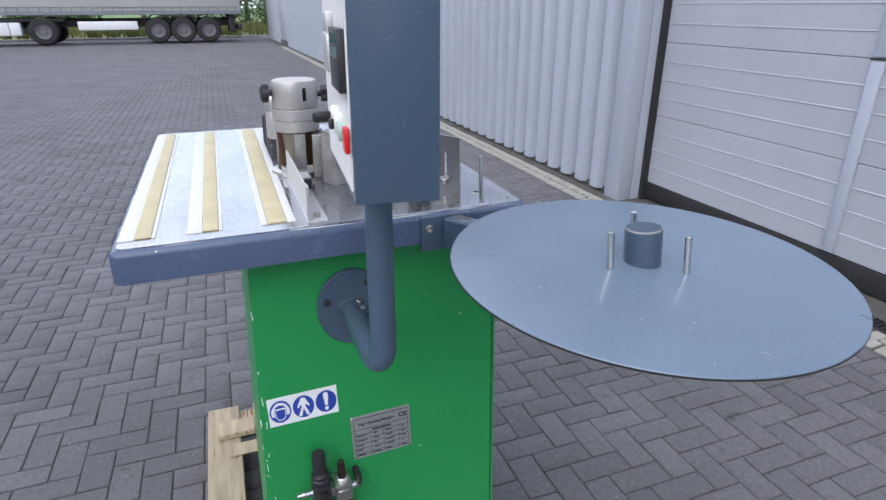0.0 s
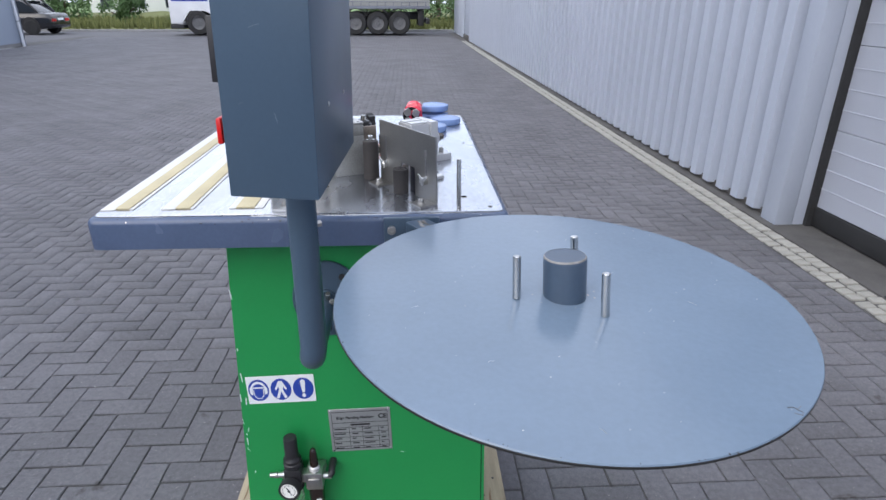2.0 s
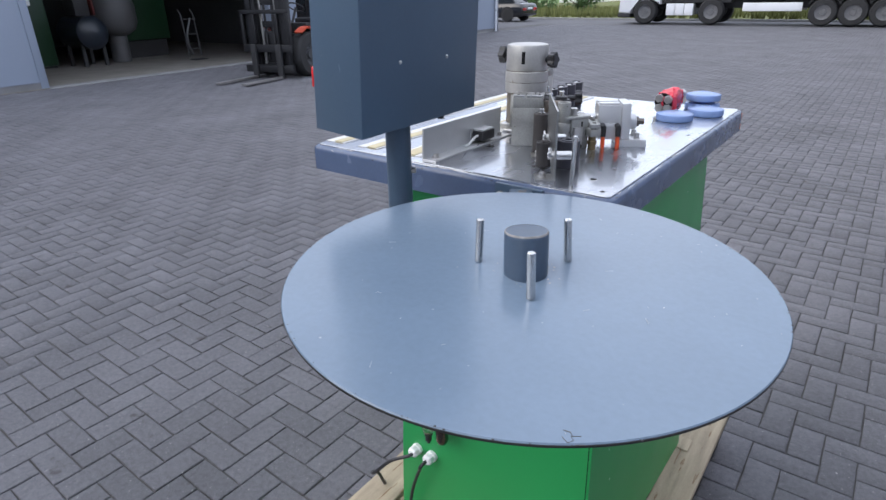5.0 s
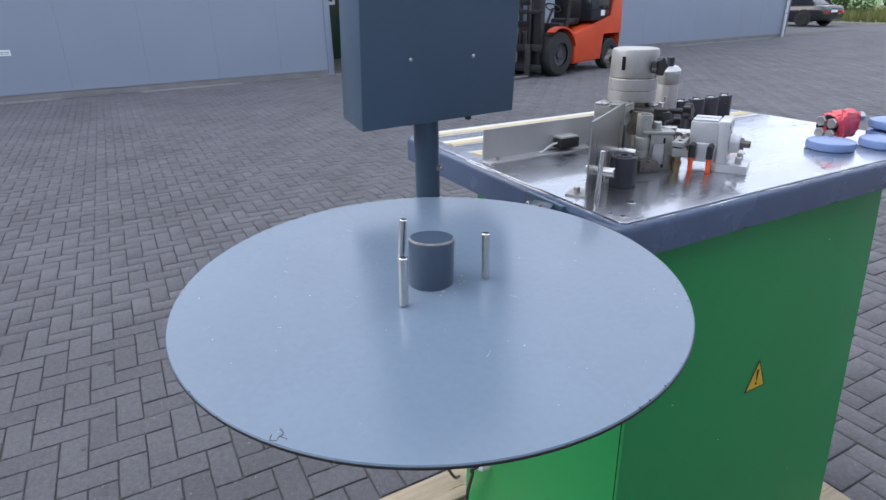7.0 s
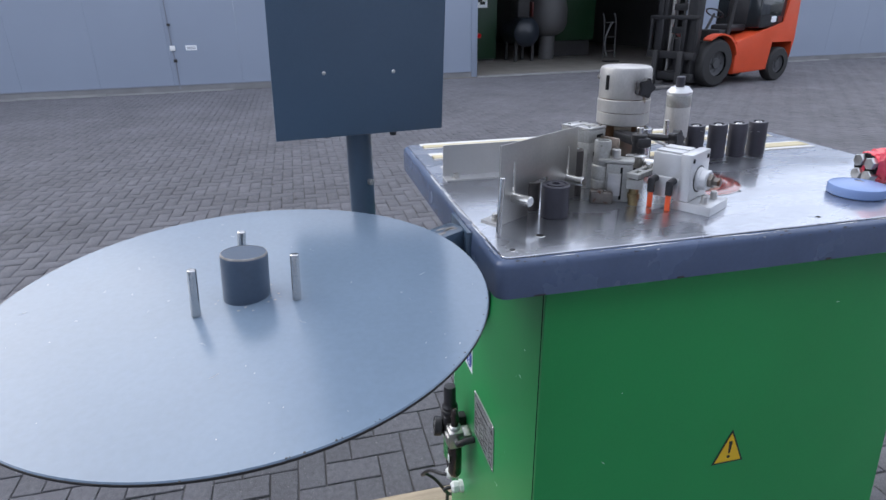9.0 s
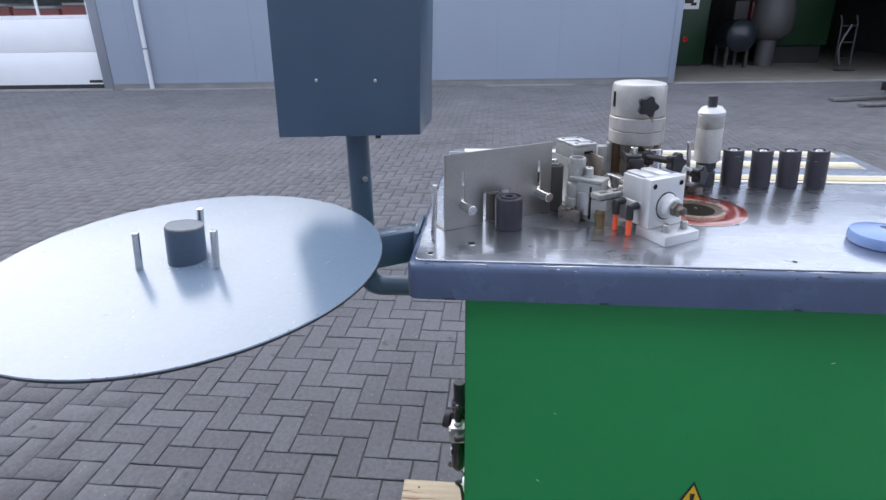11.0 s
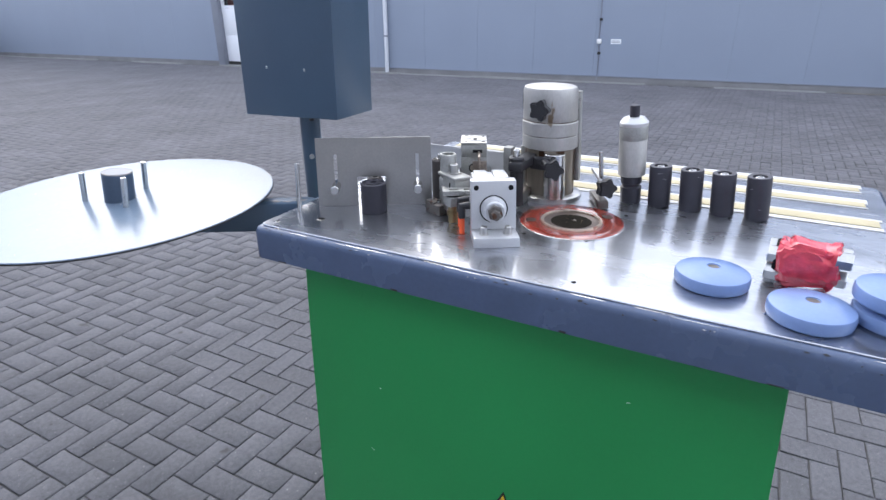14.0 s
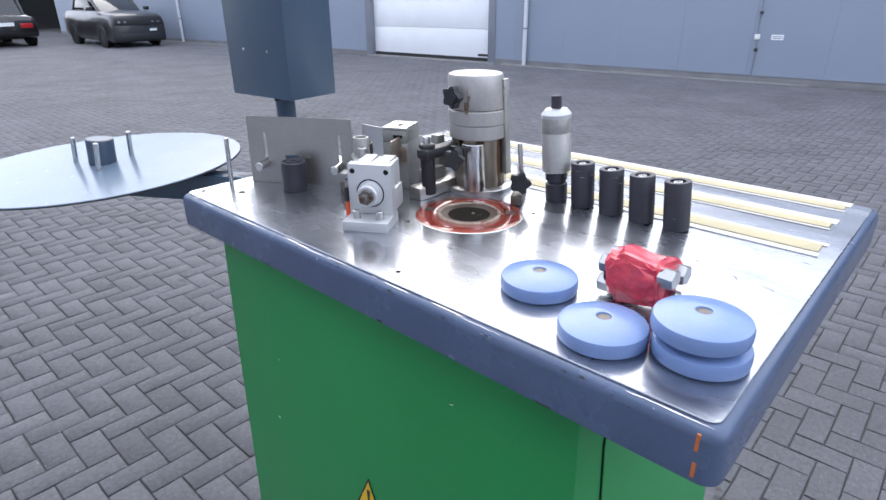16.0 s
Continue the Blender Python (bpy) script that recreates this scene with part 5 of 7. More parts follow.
lathe(bm, WB @ Vector((0.0141, 0, 0.0505)), wx, [(0.0226, 0), (0.0226, 0.0004), (0.0208, 0.0004)], 36, close=False)
part("collar_groove", bm, "hole", blk)
bm = B()
lathe(bm, WB @ Vector((0.0325, 0, 0.0505)), wx, [(0.0122, -0.002), (0.0122, 0.006), (0.0075, 0.007), (0.0075, 0.017), (0.006, 0.018), (0, 0.018)], 6)
part("adjusting_nut", bm, "rust_dark", blk)
for y in (-0.018, 0.02):
    bm = B()
    lathe(bm, WB @ Vector((0.034, y, 0.016)), (0, 0, 1), [(0.0075, 0), (0.0075, 0.001), (0.0055, 0.0012), (0.0055, 0.012), (0.0045, 0.013), (0.0025, 0.013), (0.0025, 0.010)], 14)
    part("cap_screw", bm, "steel", cyl)
bm = B()
rod(bm, WB @ Vector((-0.056, 0, 0.062)), WB @ Vector((-0.098, 0.0, 0.062)), 0.008, 16)
box(bm, -0.12, -0.085, -0.011, 0.011, 0.05, 0.073, bev=0.002, m=WB)
part("piston_rod", bm, "bright_steel", blk)
for x in (-0.046, -0.014):
    bm = B()
    p = WB @ Vector((x, -0.034, 0.048))
    q = WB @ Vector((x, -0.049, 0.047))
    tube(bm, [p, (p + q) / 2, q, q + Vector((0, 0, -0.006)), q + Vector((0, 0, -0.02))], 0.0062, 12)
    fit_e = part("elbow_fitting", bm, "black", blk)
    bm = B()
    tube(bm, [q + Vector((0, 0, -0.02)), q + Vector((0.0, 0, -0.0465))], 0.0046, 10)
    part("air_hose", bm, "orange", blk, "short orange air hose going through the table")

# pressure unit between plate and motor
DU = Matrix.Translation((-0.318, 0.269, ZT)) @ Matrix.Rotation(radians(25), 4, "Z")
bm = B()
box(bm, -0.034, 0.034, -0.022, 0.027, 0.0, 0.086, bev=0.0015, m=DU)
box(bm, -0.034, 0.034, -0.022, 0.027, 0.0866, 0.1095, bev=0.0022, m=DU)
box(bm, -0.033, 0.033, -0.021, 0.026, 0.084, 0.089, m=DU)
du = part("pressure_block", bm, "cast_alu", mach, "grey cast metal pressure unit block with grimy joints")
bm = B()
for x0, x1, y0, y1 in ((-0.034, -0.008, -0.022, 0.027), (-0.003, 0.012, -0.022, 0.002), (-0.003, 0.012, 0.008, 0.027), (0.016, 0.034, -0.022, 0.027), (-0.008, -0.003, 0.010, 0.024), (0.012, 0.016, -0.020, -0.006)):
    box(bm, x0, x1, y0, y1, 0.1097, 0.1142, bev=0.0009, m=DU)
part("block_cap", bm, "steel", du, "pale slotted cap")
for x, y in ((-0.022, -0.012), (-0.022, 0.02), (0.025, -0.012), (0.025, 0.02)):
    bm = B()
    rod(bm, DU @ Vector((x, y, 0.1142)), DU @ Vector((x, y, 0.1146)), 0.0034, 10)
    part("cap_hole", bm, "hole", du)
bm = B()
lathe(bm, DU @ Vector((0.034, 0.001, 0.066)), DU.to_3x3() @ Vector((1, 0, 0)), [(0.0085, 0), (0.0085, 0.0006), (0.0072, 0.0007), (0.0072, 0.0003)], 20)
mark = part("screw_seat", bm, "hole", du)
bm = B()
lathe(bm, DU @ Vector((0.034, 0.001, 0.066)), DU.to_3x3() @ Vector((1, 0, 0)), [(0.0062, 0), (0.0062, 0.0018), (0.003, 0.002), (0.003, 0.001)], 16)
part("socket_screw", bm, "rust_steel", mark)
simple("recess", "hole", du, (0.034, 0.0345, 0.0, 0.018, 0.095, 0.1005), m=DU)
bm = B()
box(bm, 0.0346, 0.076, 0.010, 0.0145, 0.050, 0.098, bev=0.0012, m=DU)
box(bm, 0.0346, 0.0385, 0.000, 0.026, 0.052, 0.080, bev=0.0012, m=DU)
part("guide_plate", bm, "stained_plate", du, "brown-stained bracket plate")
bm = B()
lathe(bm, (-0.226, 0.264, ZT), (0, 0, 1), [(0.016, 0), (0.0172, 0.001), (0.0172, 0.034), (0.0162, 0.035), (0.0162, 0.038), (0.0172, 0.039), (0.0172, 0.060), (0.0165, 0.061), (0.0148, 0.062), (0.0148, 0.102), (0.014, 0.104), (0.0108, 0.104), (0.0102, 0.084), (0, 0.084)], 28)
post = part("spring_post", bm, "cast_alu", mach)
bm = B()
rod(bm, (-0.226, 0.264, ZT + 0.082), (-0.226, 0.264, ZT + 0.094), 0.006, 14)
part("bore_core", bm, "iron", post)
PU = Matrix.Translation((-0.208, 0.288, ZT)) @ Matrix.Rotation(radians(58), 4, "Z")
pu = simple("pressure_slide", "cast_alu", mach, (-0.020, 0.024, -0.016, 0.014, 0.0, 0.068), bev=0.002, m=PU, label="stained cast pressure slide")
simple("slide_cap", "cast_alu", pu, (-0.034, 0.026, -0.018, 0.017, 0.0685, 0.0745), bev=0.002, m=PU)
simple("slide_jaw", "steel", pu, (-0.016, 0.006, -0.022, -0.0165, 0.012, 0.052), bev=0.0015, m=PU)
simple("slide_groove", "hole", pu, (-0.0202, -0.0196, -0.004, 0.004, 0.006, 0.060), (0.004, 0.008, -0.0165, -0.0158, 0.004, 0.062), m=PU)
for x, y, r, h in ((-0.006, 0.0, 0.0078, 0.016),):
    bm = B()
    lathe(bm, PU @ Vector((x, y, 0.0747)), (0, 0, 1), [(r * 1.35, 0), (r * 1.35, 0.0015), (r, 0.0017), (r, h - 0.001), (r * 0.85, h), (r * 0.45, h), (r * 0.45, h - 0.004)], 16)
    part("cap_screw", bm, "steel", pu)
# linkage between the slide and the cylinder
SB = Matrix.Translation((-0.172, 0.300, ZT)) @ Matrix.Rotation(radians(58), 4, "Z")
bm = B()
lathe(bm, SB @ Vector((0, 0, 0)), (0, 0, 1), [(0.0085, 0), (0.0085, 0.012), (0.0105, 0.0125), (0.0105, 0.020), (0.0085, 0.0205), (0.0085, 0.036)], 18)
st = part("link_pivot", bm, "brass_worn", mach, "worn brass pivot of the pressure linkage")
simple("link_block", "cast_alu", st, (-0.013, 0.014, -0.013, 0.012, 0.0305, 0.0475), bev=0.0018, m=SB)
LK = Matrix.Translation((-0.170, 0.303, ZT)) @ Matrix.Rotation(math.atan2(0.052, -0.030), 4, "Z")
bm = B()
for x0, x1, y0, y1 in ((-0.019, -0.008, -0.011, 0.011), (-0.008, 0.008, -0.011, -0.004), (-0.008, 0.008, 0.004, 0.011), (0.008, 0.018, -0.011, 0.011), (0.018, 0.030, -0.011, -0.0045), (0.018, 0.030, 0.0045, 0.011), (0.030, 0.044, -0.011, 0.011)):
    box(bm, x0, x1, y0, y1, 0.050, 0.059, bev=0.0006, m=LK)
part("link_bar", bm, "cast_alu", st, "slotted grey link bar")
simple("link_spacer", "hole", st, (-0.012, 0.036, -0.0075, 0.0075, 0.0476, 0.0499), m=LK)
bm = B()
lathe(bm, LK @ Vector((0.036, 0, 0.059)), (0, 0, 1), [(0.0075, 0), (0.0075, 0.0015), (0.0055, 0.0018), (0.0055, 0.007), (0.0045, 0.008), (0, 0.008)], 6)
part("nut", bm, "bright_steel", st)
sb = simple("stop_block", "rust_dark", mach, (-0.018, 0.020, -0.011, 0.011, 0.0, 0.019), (-0.018, 0.004, -0.011, 0.011, 0.019, 0.0225), bev=0.0015, m=Matrix.Translation((-0.200, 0.252, ZT)) @ Matrix.Rotation(radians(70), 4, "Z"))
for x, y in ((-0.203, 0.244), (-0.198, 0.258)):
    bm = B()
    rod(bm, (x, y, ZT + 0.0185), (x, y, ZT + 0.0245), 0.0035, 10)
    part("screw", bm, "bright_steel", sb)
simple("motor_shoe", "cast_alu", mach, (-0.372, -0.352, 0.318, 0.336, ZT, 1.425), (-0.352, -0.30, 0.332, 0.35, ZT, 1.372), bev=0.002)

# ---- labels on the cabinet ----
leaning.clear()
sm = Matrix.Translation(on_cab("s", -0.4715, 0.8955, 0.0008)) @ Matrix.Rotation(radians(-1.4), 4, "Y") @ CAB_S
bm = B()
box(bm, -0.0735, 0.0735, -0.0006, 0.0004, -0.0355, 0.0355, m=sm)
sign = part("safety_sticker", bm, "sign_white", cab, "white sticker with three blue safety pictograms")
FLAT = Matrix.Rotation(radians(90), 4, "X")
for k, x in enumerate((-0.0485, 0.0, 0.0485)):
    m = sm @ Matrix.Translation((x, -0.0009, 0)) @ FLAT @ Matrix.Diagonal((1, 1.25, 1, 1))
    bm = B()
    prism(bm, arc(0, 0, 0.0225, 0, 360, 36)[:-1], 0, 0.0003, m)
    part("blue_disc", bm, "sign_blue", sign)
    bm = B()
    if k == 0:
        prism(bm, arc(0, 0.001, 0.0175, 25, 155, 14) + list(reversed(arc(0, -0.001, 0.0145, 25, 155, 14))), 0.0004, 0.0006, m)
        for s in (-1, 1):
            prism(bm, [(s * 0.0125, 0.0075), (s * 0.0125, -0.0085), (s * 0.0165, -0.009), (s * 0.019, -0.005), (s * 0.019, 0.004), (s * 0.0165, 0.008)][::s], 0.0004, 0.0006, m)
        prism(bm, [(-0.0118, 0.002), (-0.0105, -0.011), (-0.005, -0.0175), (0.005, -0.0175), (0.0105, -0.011), (0.0118, 0.002), (0.0102, 0.002), (0.009, -0.0102), (0.0042, -0.0158), (-0.0042, -0.0158), (-0.009, -0.0102), (-0.0102, 0.002)], 0.0004, 0.0006, m)
        prism(bm, [(-0.0118, 0.004), (0.0118, 0.004), (0.0118, 0.0068), (-0.0118, 0.0068)], 0.0004, 0.0006, m)
    elif k == 1:
        prism(bm, [(-0.004, 0.018), (0.004, 0.018), (0.0135, 0.001), (0.0105, -0.001), (0.005, 0.006), (0.004, 0.0), (0.012, -0.0175), (0.006, -0.019), (0.0, -0.004),
                   (-0.006, -0.019), (-0.012, -0.0175), (-0.004, 0.0), (-0.005, 0.006), (-0.0105, -0.001), (-0.0135, 0.001)], 0.0004, 0.0006, m)
    else:
        prism(bm, arc(0, 0.0135, 0.0055, 0, 180, 8) + [(-0.003, -0.008), (0.003, -0.008)], 0.0004, 0.0006, m)
        prism(bm, arc(0, -0.0145, 0.0042, 0, 360, 14)[:-1], 0.0004, 0.0006, m)
    part("pictogram", bm, "sign_white", sign)
pm = Matrix.Translation(on_cab("s", -0.3035, 0.7775, 0.0008)) @ Matrix.Rotation(radians(-1.4), 4, "Y") @ CAB_S
bm = B()
box(bm, -0.0695, 0.0695, -0.0012, 0.0004, -0.0595, 0.0595, bev=0.0006, seg=1, m=pm)
plq = part("rating_plate", bm, "plaque", cab, "riveted metal rating plate with a printed table")
for x in (-0.065, 0.065):
    for z in (-0.0555, 0.0555):
        bm = B()
        lathe(bm, pm @ Vector((x, -0.0012, z)), (0, -1, 0), [(0.0028, 0), (0.002, 0.0012), (0, 0.0014)], 10)
        part("rivet", bm, "bright_steel", plq)
bm = B()
for z in (-0.052, 0.052):
    box(bm, -0.063, 0.063, -0.0016, -0.0012, z - 0.0007, z + 0.0007, m=pm)
for x in (-0.063, 0.063, -0.026, 0.004, 0.041):
    box(bm, x - 0.0005, x + 0.0005, -0.0016, -0.0012, -0.052, 0.052 if abs(x) > 0.06 else 0.012, m=pm)
for k in range(6):
    z = 0.022 - 0.0135 * k
    box(bm, -0.063, 0.063, -0.0016, -0.0012, z - 0.0005, z + 0.0005, m=pm)
part("table_lines", bm, "ink", plq)
bm = B()
for k in range(5):
    z = 0.004 - 0.0135 * k
    for x0, x1 in ((-0.06, -0.032), (-0.02, -0.004), (0.008, 0.032), (0.046, 0.057)):
        box(bm, x0, x0 + (x1 - x0) * rng.uniform(0.5, 1), -0.0016, -0.0012, z - 0.0014, z + 0.0014, m=pm)
box(bm, -0.022, 0.022, -0.0016, -0.0012, 0.0135, 0.018, m=pm)
tagged(part("text_bar", bm, "ink", plq), kind="stuff")
writing("title", "Edge Banding Machine", 0.0095, "ink", plq, pm @ Matrix.Translation((-0.010, -0.0014, 0.0355)) @ FLAT)
writing("mark", "CE", 0.0165, "ink", plq, pm @ Matrix.Translation((0.0515, -0.0014, 0.0365)) @ FLAT)
# warning triangle on the long side
tm = Matrix.Translation(on_cab("e", 0.472, 0.886, 0.0008)) @ CAB_E
bm = B()
prism(bm, [(-0.034, -0.038), (0.034, -0.038), (0.0, 0.038)], 0, 0.0004, tm @ Matrix.Rotation(radians(90), 4, "Z") @ FLAT)
wt = part("warning_sticker", bm, "ink", cab, "yellow warning triangle sticker with exclamation mark")
bm = B()
prism(bm, [(-0.0285, -0.0345), (0.0285, -0.0345), (0.0, 0.030)], 0.0005, 0.0008, tm @ Matrix.Rotation(radians(90), 4, "Z") @ FLAT)
part("yellow_field", bm, "sign_yellow", wt)
bm = B()
prism(bm, [(-0.0042, 0.012), (0.0042, 0.012), (0.0018, -0.016), (-0.0018, -0.016)], 0.0009, 0.0012, tm @ Matrix.Rotation(radians(90), 4, "Z") @ FLAT)
prism(bm, arc(0, -0.0235, 0.0036, 0, 360, 12)[:-1], 0.0009, 0.0012, tm @ Matrix.Rotation(radians(90), 4, "Z") @ FLAT)
part("exclamation_mark", bm, "ink", wt)
# paint scratches on the cabinet
bm = B()
for k in range(7):
    s, z = rng.uniform(0.14, 0.8), rng.uniform(0.5, 1.2)
    p = on_cab("e", s, z, 0.0003)
    tube(bm, [p, p + Vector((0, rng.uniform(-0.006, 0.006), rng.uniform(-0.006, 0.006)))], 0.0005, 5)
for k in range(6):
    s, z = rng.uniform(-0.52, -0.08), rng.uniform(0.6, 1.2)
    p = on_cab("s", s, z, 0.0003)
    tube(bm, [p, p + Vector((rng.uniform(-0.01, 0.01), 0, rng.uniform(-0.004, 0.004)))], 0.0005, 5)
for k in range(12):
    z = rng.uniform(0.62, 1.2)
    p = on_cab("s", -0.545 - 0.05 * (1.272 - z) + abs(rng.gauss(0, 0.008)) + 0.004, z, 0.0003)
    tube(bm, [p, p + Vector((rng.uniform(-0.002, 0.002), 0, rng.uniform(0.004, 0.022)))], rng.choice((0.0005, 0.0008, 0.0011)), 5)
tagged(part("paint_scratch", bm, "sign_white", cab, "small pale scratches"), kind="stuff")

# ---- air service unit on the south face ----
FX, FY = -0.4555, 0.040
bm = B()
box(bm, FX - 0.019, FX + 0.019, FY - 0.019, FY + 0.021, 0.668, 0.716, bev=0.005)
box(bm, FX - 0.012, FX + 0.012, FY + 0.018, 0.0795, 0.678, 0.706, bev=0.002)
frl = part("regulator_body", bm, "black", mach, "air regulator with gauge, bowls and lubricator")
bm = B()
lathe(bm, (FX, FY, 0.716), (0, 0, 1), [(0.018, 0), (0.0205, 0.003), (0.0205, 0.012), (0.0185, 0.014), (0.0195, 0.016), (0.0195, 0.023), (0.0158, 0.028), (0.0148, 0.032), (0.0148, 0.075), (0.0135, 0.08), (0, 0.081)], 28)
part("regulator_knob", bm, "black", frl)
bm = B()
lathe(bm, (FX, FY, 0.668), (0, 0, -1), [(0.0205, 0), (0.0205, 0.012), (0.018, 0.015)], 24)
part("bowl_ring", bm, "black", frl)
bm = B()
lathe(bm, (FX, FY, 0.656), (0, 0, -1), [(0.017, 0), (0.018, 0.004), (0.0172, 0.07), (0.013, 0.084), (0.009, 0.088)], 24)
part("filter_bowl", bm, "bowl", frl, "cloudy plastic filter bowl")
bm = B()
lathe(bm, (FX, FY, 0.572), (0, 0, -1), [(0.0125, 0), (0.0125, 0.006), (0.009, 0.01), (0.009, 0.026), (0.005, 0.03), (0.005, 0.036)], 14)
part("drain_cock", bm, "black", frl)
gw = Vector((-0.15, -1, 0.1)).normalized()
g0 = Vector((FX - 0.004, FY - 0.021, 0.676))
bm = B()
lathe(bm, g0, gw, [(0.010, -0.004), (0.022, 0.0), (0.0245, 0.002), (0.0245, 0.016), (0.0235, 0.019), (0.0195, 0.019), (0.0185, 0.0165)], 32)
gau = part("pressure_gauge", bm, "black", frl)
bm = B()
lathe(bm, g0 + gw * 0.0166, gw, [(0.0188, 0), (0.0188, 0.0006)], 28)
part("gauge_dial", bm, "gauge_face", gau)
c = g0 + gw * 0.0178
gx = gw.cross(Vector((0, 0, 1))).normalized()
gz = gx.cross(gw)
bm = B()
for k in range(19):
    an = radians(225 - 15 * k)
    d2_ = gx * math.cos(an) + gz * math.sin(an)
    tube(bm, [c + d2_ * (0.0135 if k % 3 else 0.0118), c + d2_ * 0.016], 0.0005, 4)
tagged(part("dial_marks", bm, "ink", gau), kind="stuff")
bm = B()
tube(bm, [c - gx * 0.006 - gz * 0.010, c + gx * 0.005 + gz * 0.009], 0.0009, 6)
lathe(bm, c - gw * 0.001, gw, [(0.003, 0), (0.003, 0.002)], 10)
part("gauge_needle", bm, "ink", gau)
LX = FX + 0.047
bm = B()
box(bm, LX - 0.019, LX + 0.019, FY - 0.018, FY + 0.018, 0.658, 0.704, bev=0.003)
box(bm, LX - 0.03, LX - 0.018, FY - 0.012, FY + 0.012, 0.675, 0.698, bev=0.002)
box(bm, LX - 0.013, LX + 0.013, FY - 0.0215, FY - 0.0175, 0.664, 0.69, bev=0.001)
box(bm, LX - 0.006, LX + 0.006, FY - 0.0235, FY - 0.021, 0.668, 0.692, bev=0.001)
box(bm, LX - 0.02, LX + 0.02, FY + 0.017, 0.0795, 0.674, 0.694, bev=0.002)
lub = part("lubricator_body", bm, "steel", frl)
bm = B()
lathe(bm, (LX, FY, 0.704), (0, 0, 1), [(0.013, 0), (0.013, 0.008), (0.0095, 0.011)], 18)
part("dome_collar", bm, "alu_white", lub)
bm = B()
lathe(bm, (LX, FY, 0.7145), (0, 0, 1), [(0.0095, 0), (0.009, 0.028), (0.0065, 0.044), (0.0045, 0.047), (0, 0.048)], 18)
part("sight_dome", bm, "oil", lub)
bm = B()
lathe(bm, (LX, FY, 0.658), (0, 0, -1), [(0.0165, 0), (0.0175, 0.003), (0.0172, 0.086), (0.012, 0.098), (0.004, 0.106)], 24)
part("oil_bowl", bm, "oil", lub, "dark brown oil bowl with a white label")
simple("bowl_label", "sign_white", lub, (LX + 0.001, LX + 0.013, FY - 0.0185, FY - 0.0165, 0.612, 0.63))
bm = B()
rod(bm, (LX + 0.019, FY, 0.683), (LX + 0.036, FY, 0.683), 0.008, 12)
part("outlet_nipple", bm, "zinc", lub)
bm = B()
tube(bm, [(LX + 0.030, FY, 0.683), (LX + 0.034, FY, 0.684), (LX + 0.037, FY + 0.003, 0.688), (LX + 0.037, FY + 0.016, 0.692), (LX + 0.037, 0.079, 0.693)], 0.008, 12)
part("outlet_elbow", bm, "black", lub)
bm = B()
lathe(bm, (FX - 0.02, FY, 0.69), (-1, 0, 0), [(0.009, 0), (0.009, 0.006), (0.0065, 0.007), (0.0065, 0.016), (0.008, 0.018), (0.0055, 0.026), (0.0055, 0.034)], 14)
part("inlet_nipple", bm, "zinc", frl)
# cable glands below
for x, z, way in ((-0.527, 0.449, ((-0.050, 0.012, 0.424), (-0.095, -0.004, 0.372), (-0.119, 0.004, 0.345), (-0.1256, 0.0157, 0.3387), (-0.135, 0.045, 0.300), (-0.160, 0.09, 0.21), (-0.20, 0.13, 0.161))),
                  (-0.474, 0.450, ((-0.008, 0.030, 0.438), (-0.018, 0.040, 0.416), (-0.036, 0.044, 0.372), (-0.055, 0.046, 0.309), (-0.070, 0.046, 0.23), (-0.085, 0.03, 0.161)))):
    gp = on_cab("s", x, z)
    bm = B()
    lathe(bm, gp, (0, -1, 0.06), [(0.0175, 0), (0.0175, 0.010), (0.0145, 0.011), (0.0145, 0.014), (0.016, 0.015), (0.016, 0.027), (0.011, 0.033)], 8)
    gl = part("cable_gland", bm, "white_paint", mach)
    bm = B()
    ctl = [gp + Vector((0, -0.02, 0.0)), gp + Vector((-0.001, -0.042, 0.001))] + [Vector((x + p[0], p[1], p[2])) for p in way]
    pts = []
    for k in range(len(ctl) - 1):
        p0, p1, p2, p3 = ctl[max(k - 1, 0)], ctl[k], ctl[k + 1], ctl[min(k + 2, len(ctl) - 1)]
        for q in range(5):
            u = q / 5
            pts.append(0.5 * (2 * p1 + (p2 - p0) * u + (2 * p0 - 5 * p1 + 4 * p2 - p3) * u * u + (3 * p1 - p0 - 3 * p2 + p3) * u ** 3))
    tube(bm, pts + [ctl[-1]], 0.005, 10)
    part("power_cable", bm, "black", gl)


# ---- loose things on the table ----
def stand(x, y, turn=0):
    a, b = lean_at(x, y)
    return Matrix.Translation((x, y, ZT + 0.0002)) @ Matrix.Rotation(-b, 4, "X") @ Matrix.Rotation(a, 4, "Y") @ Matrix.Rotation(radians(turn), 4, "Z")


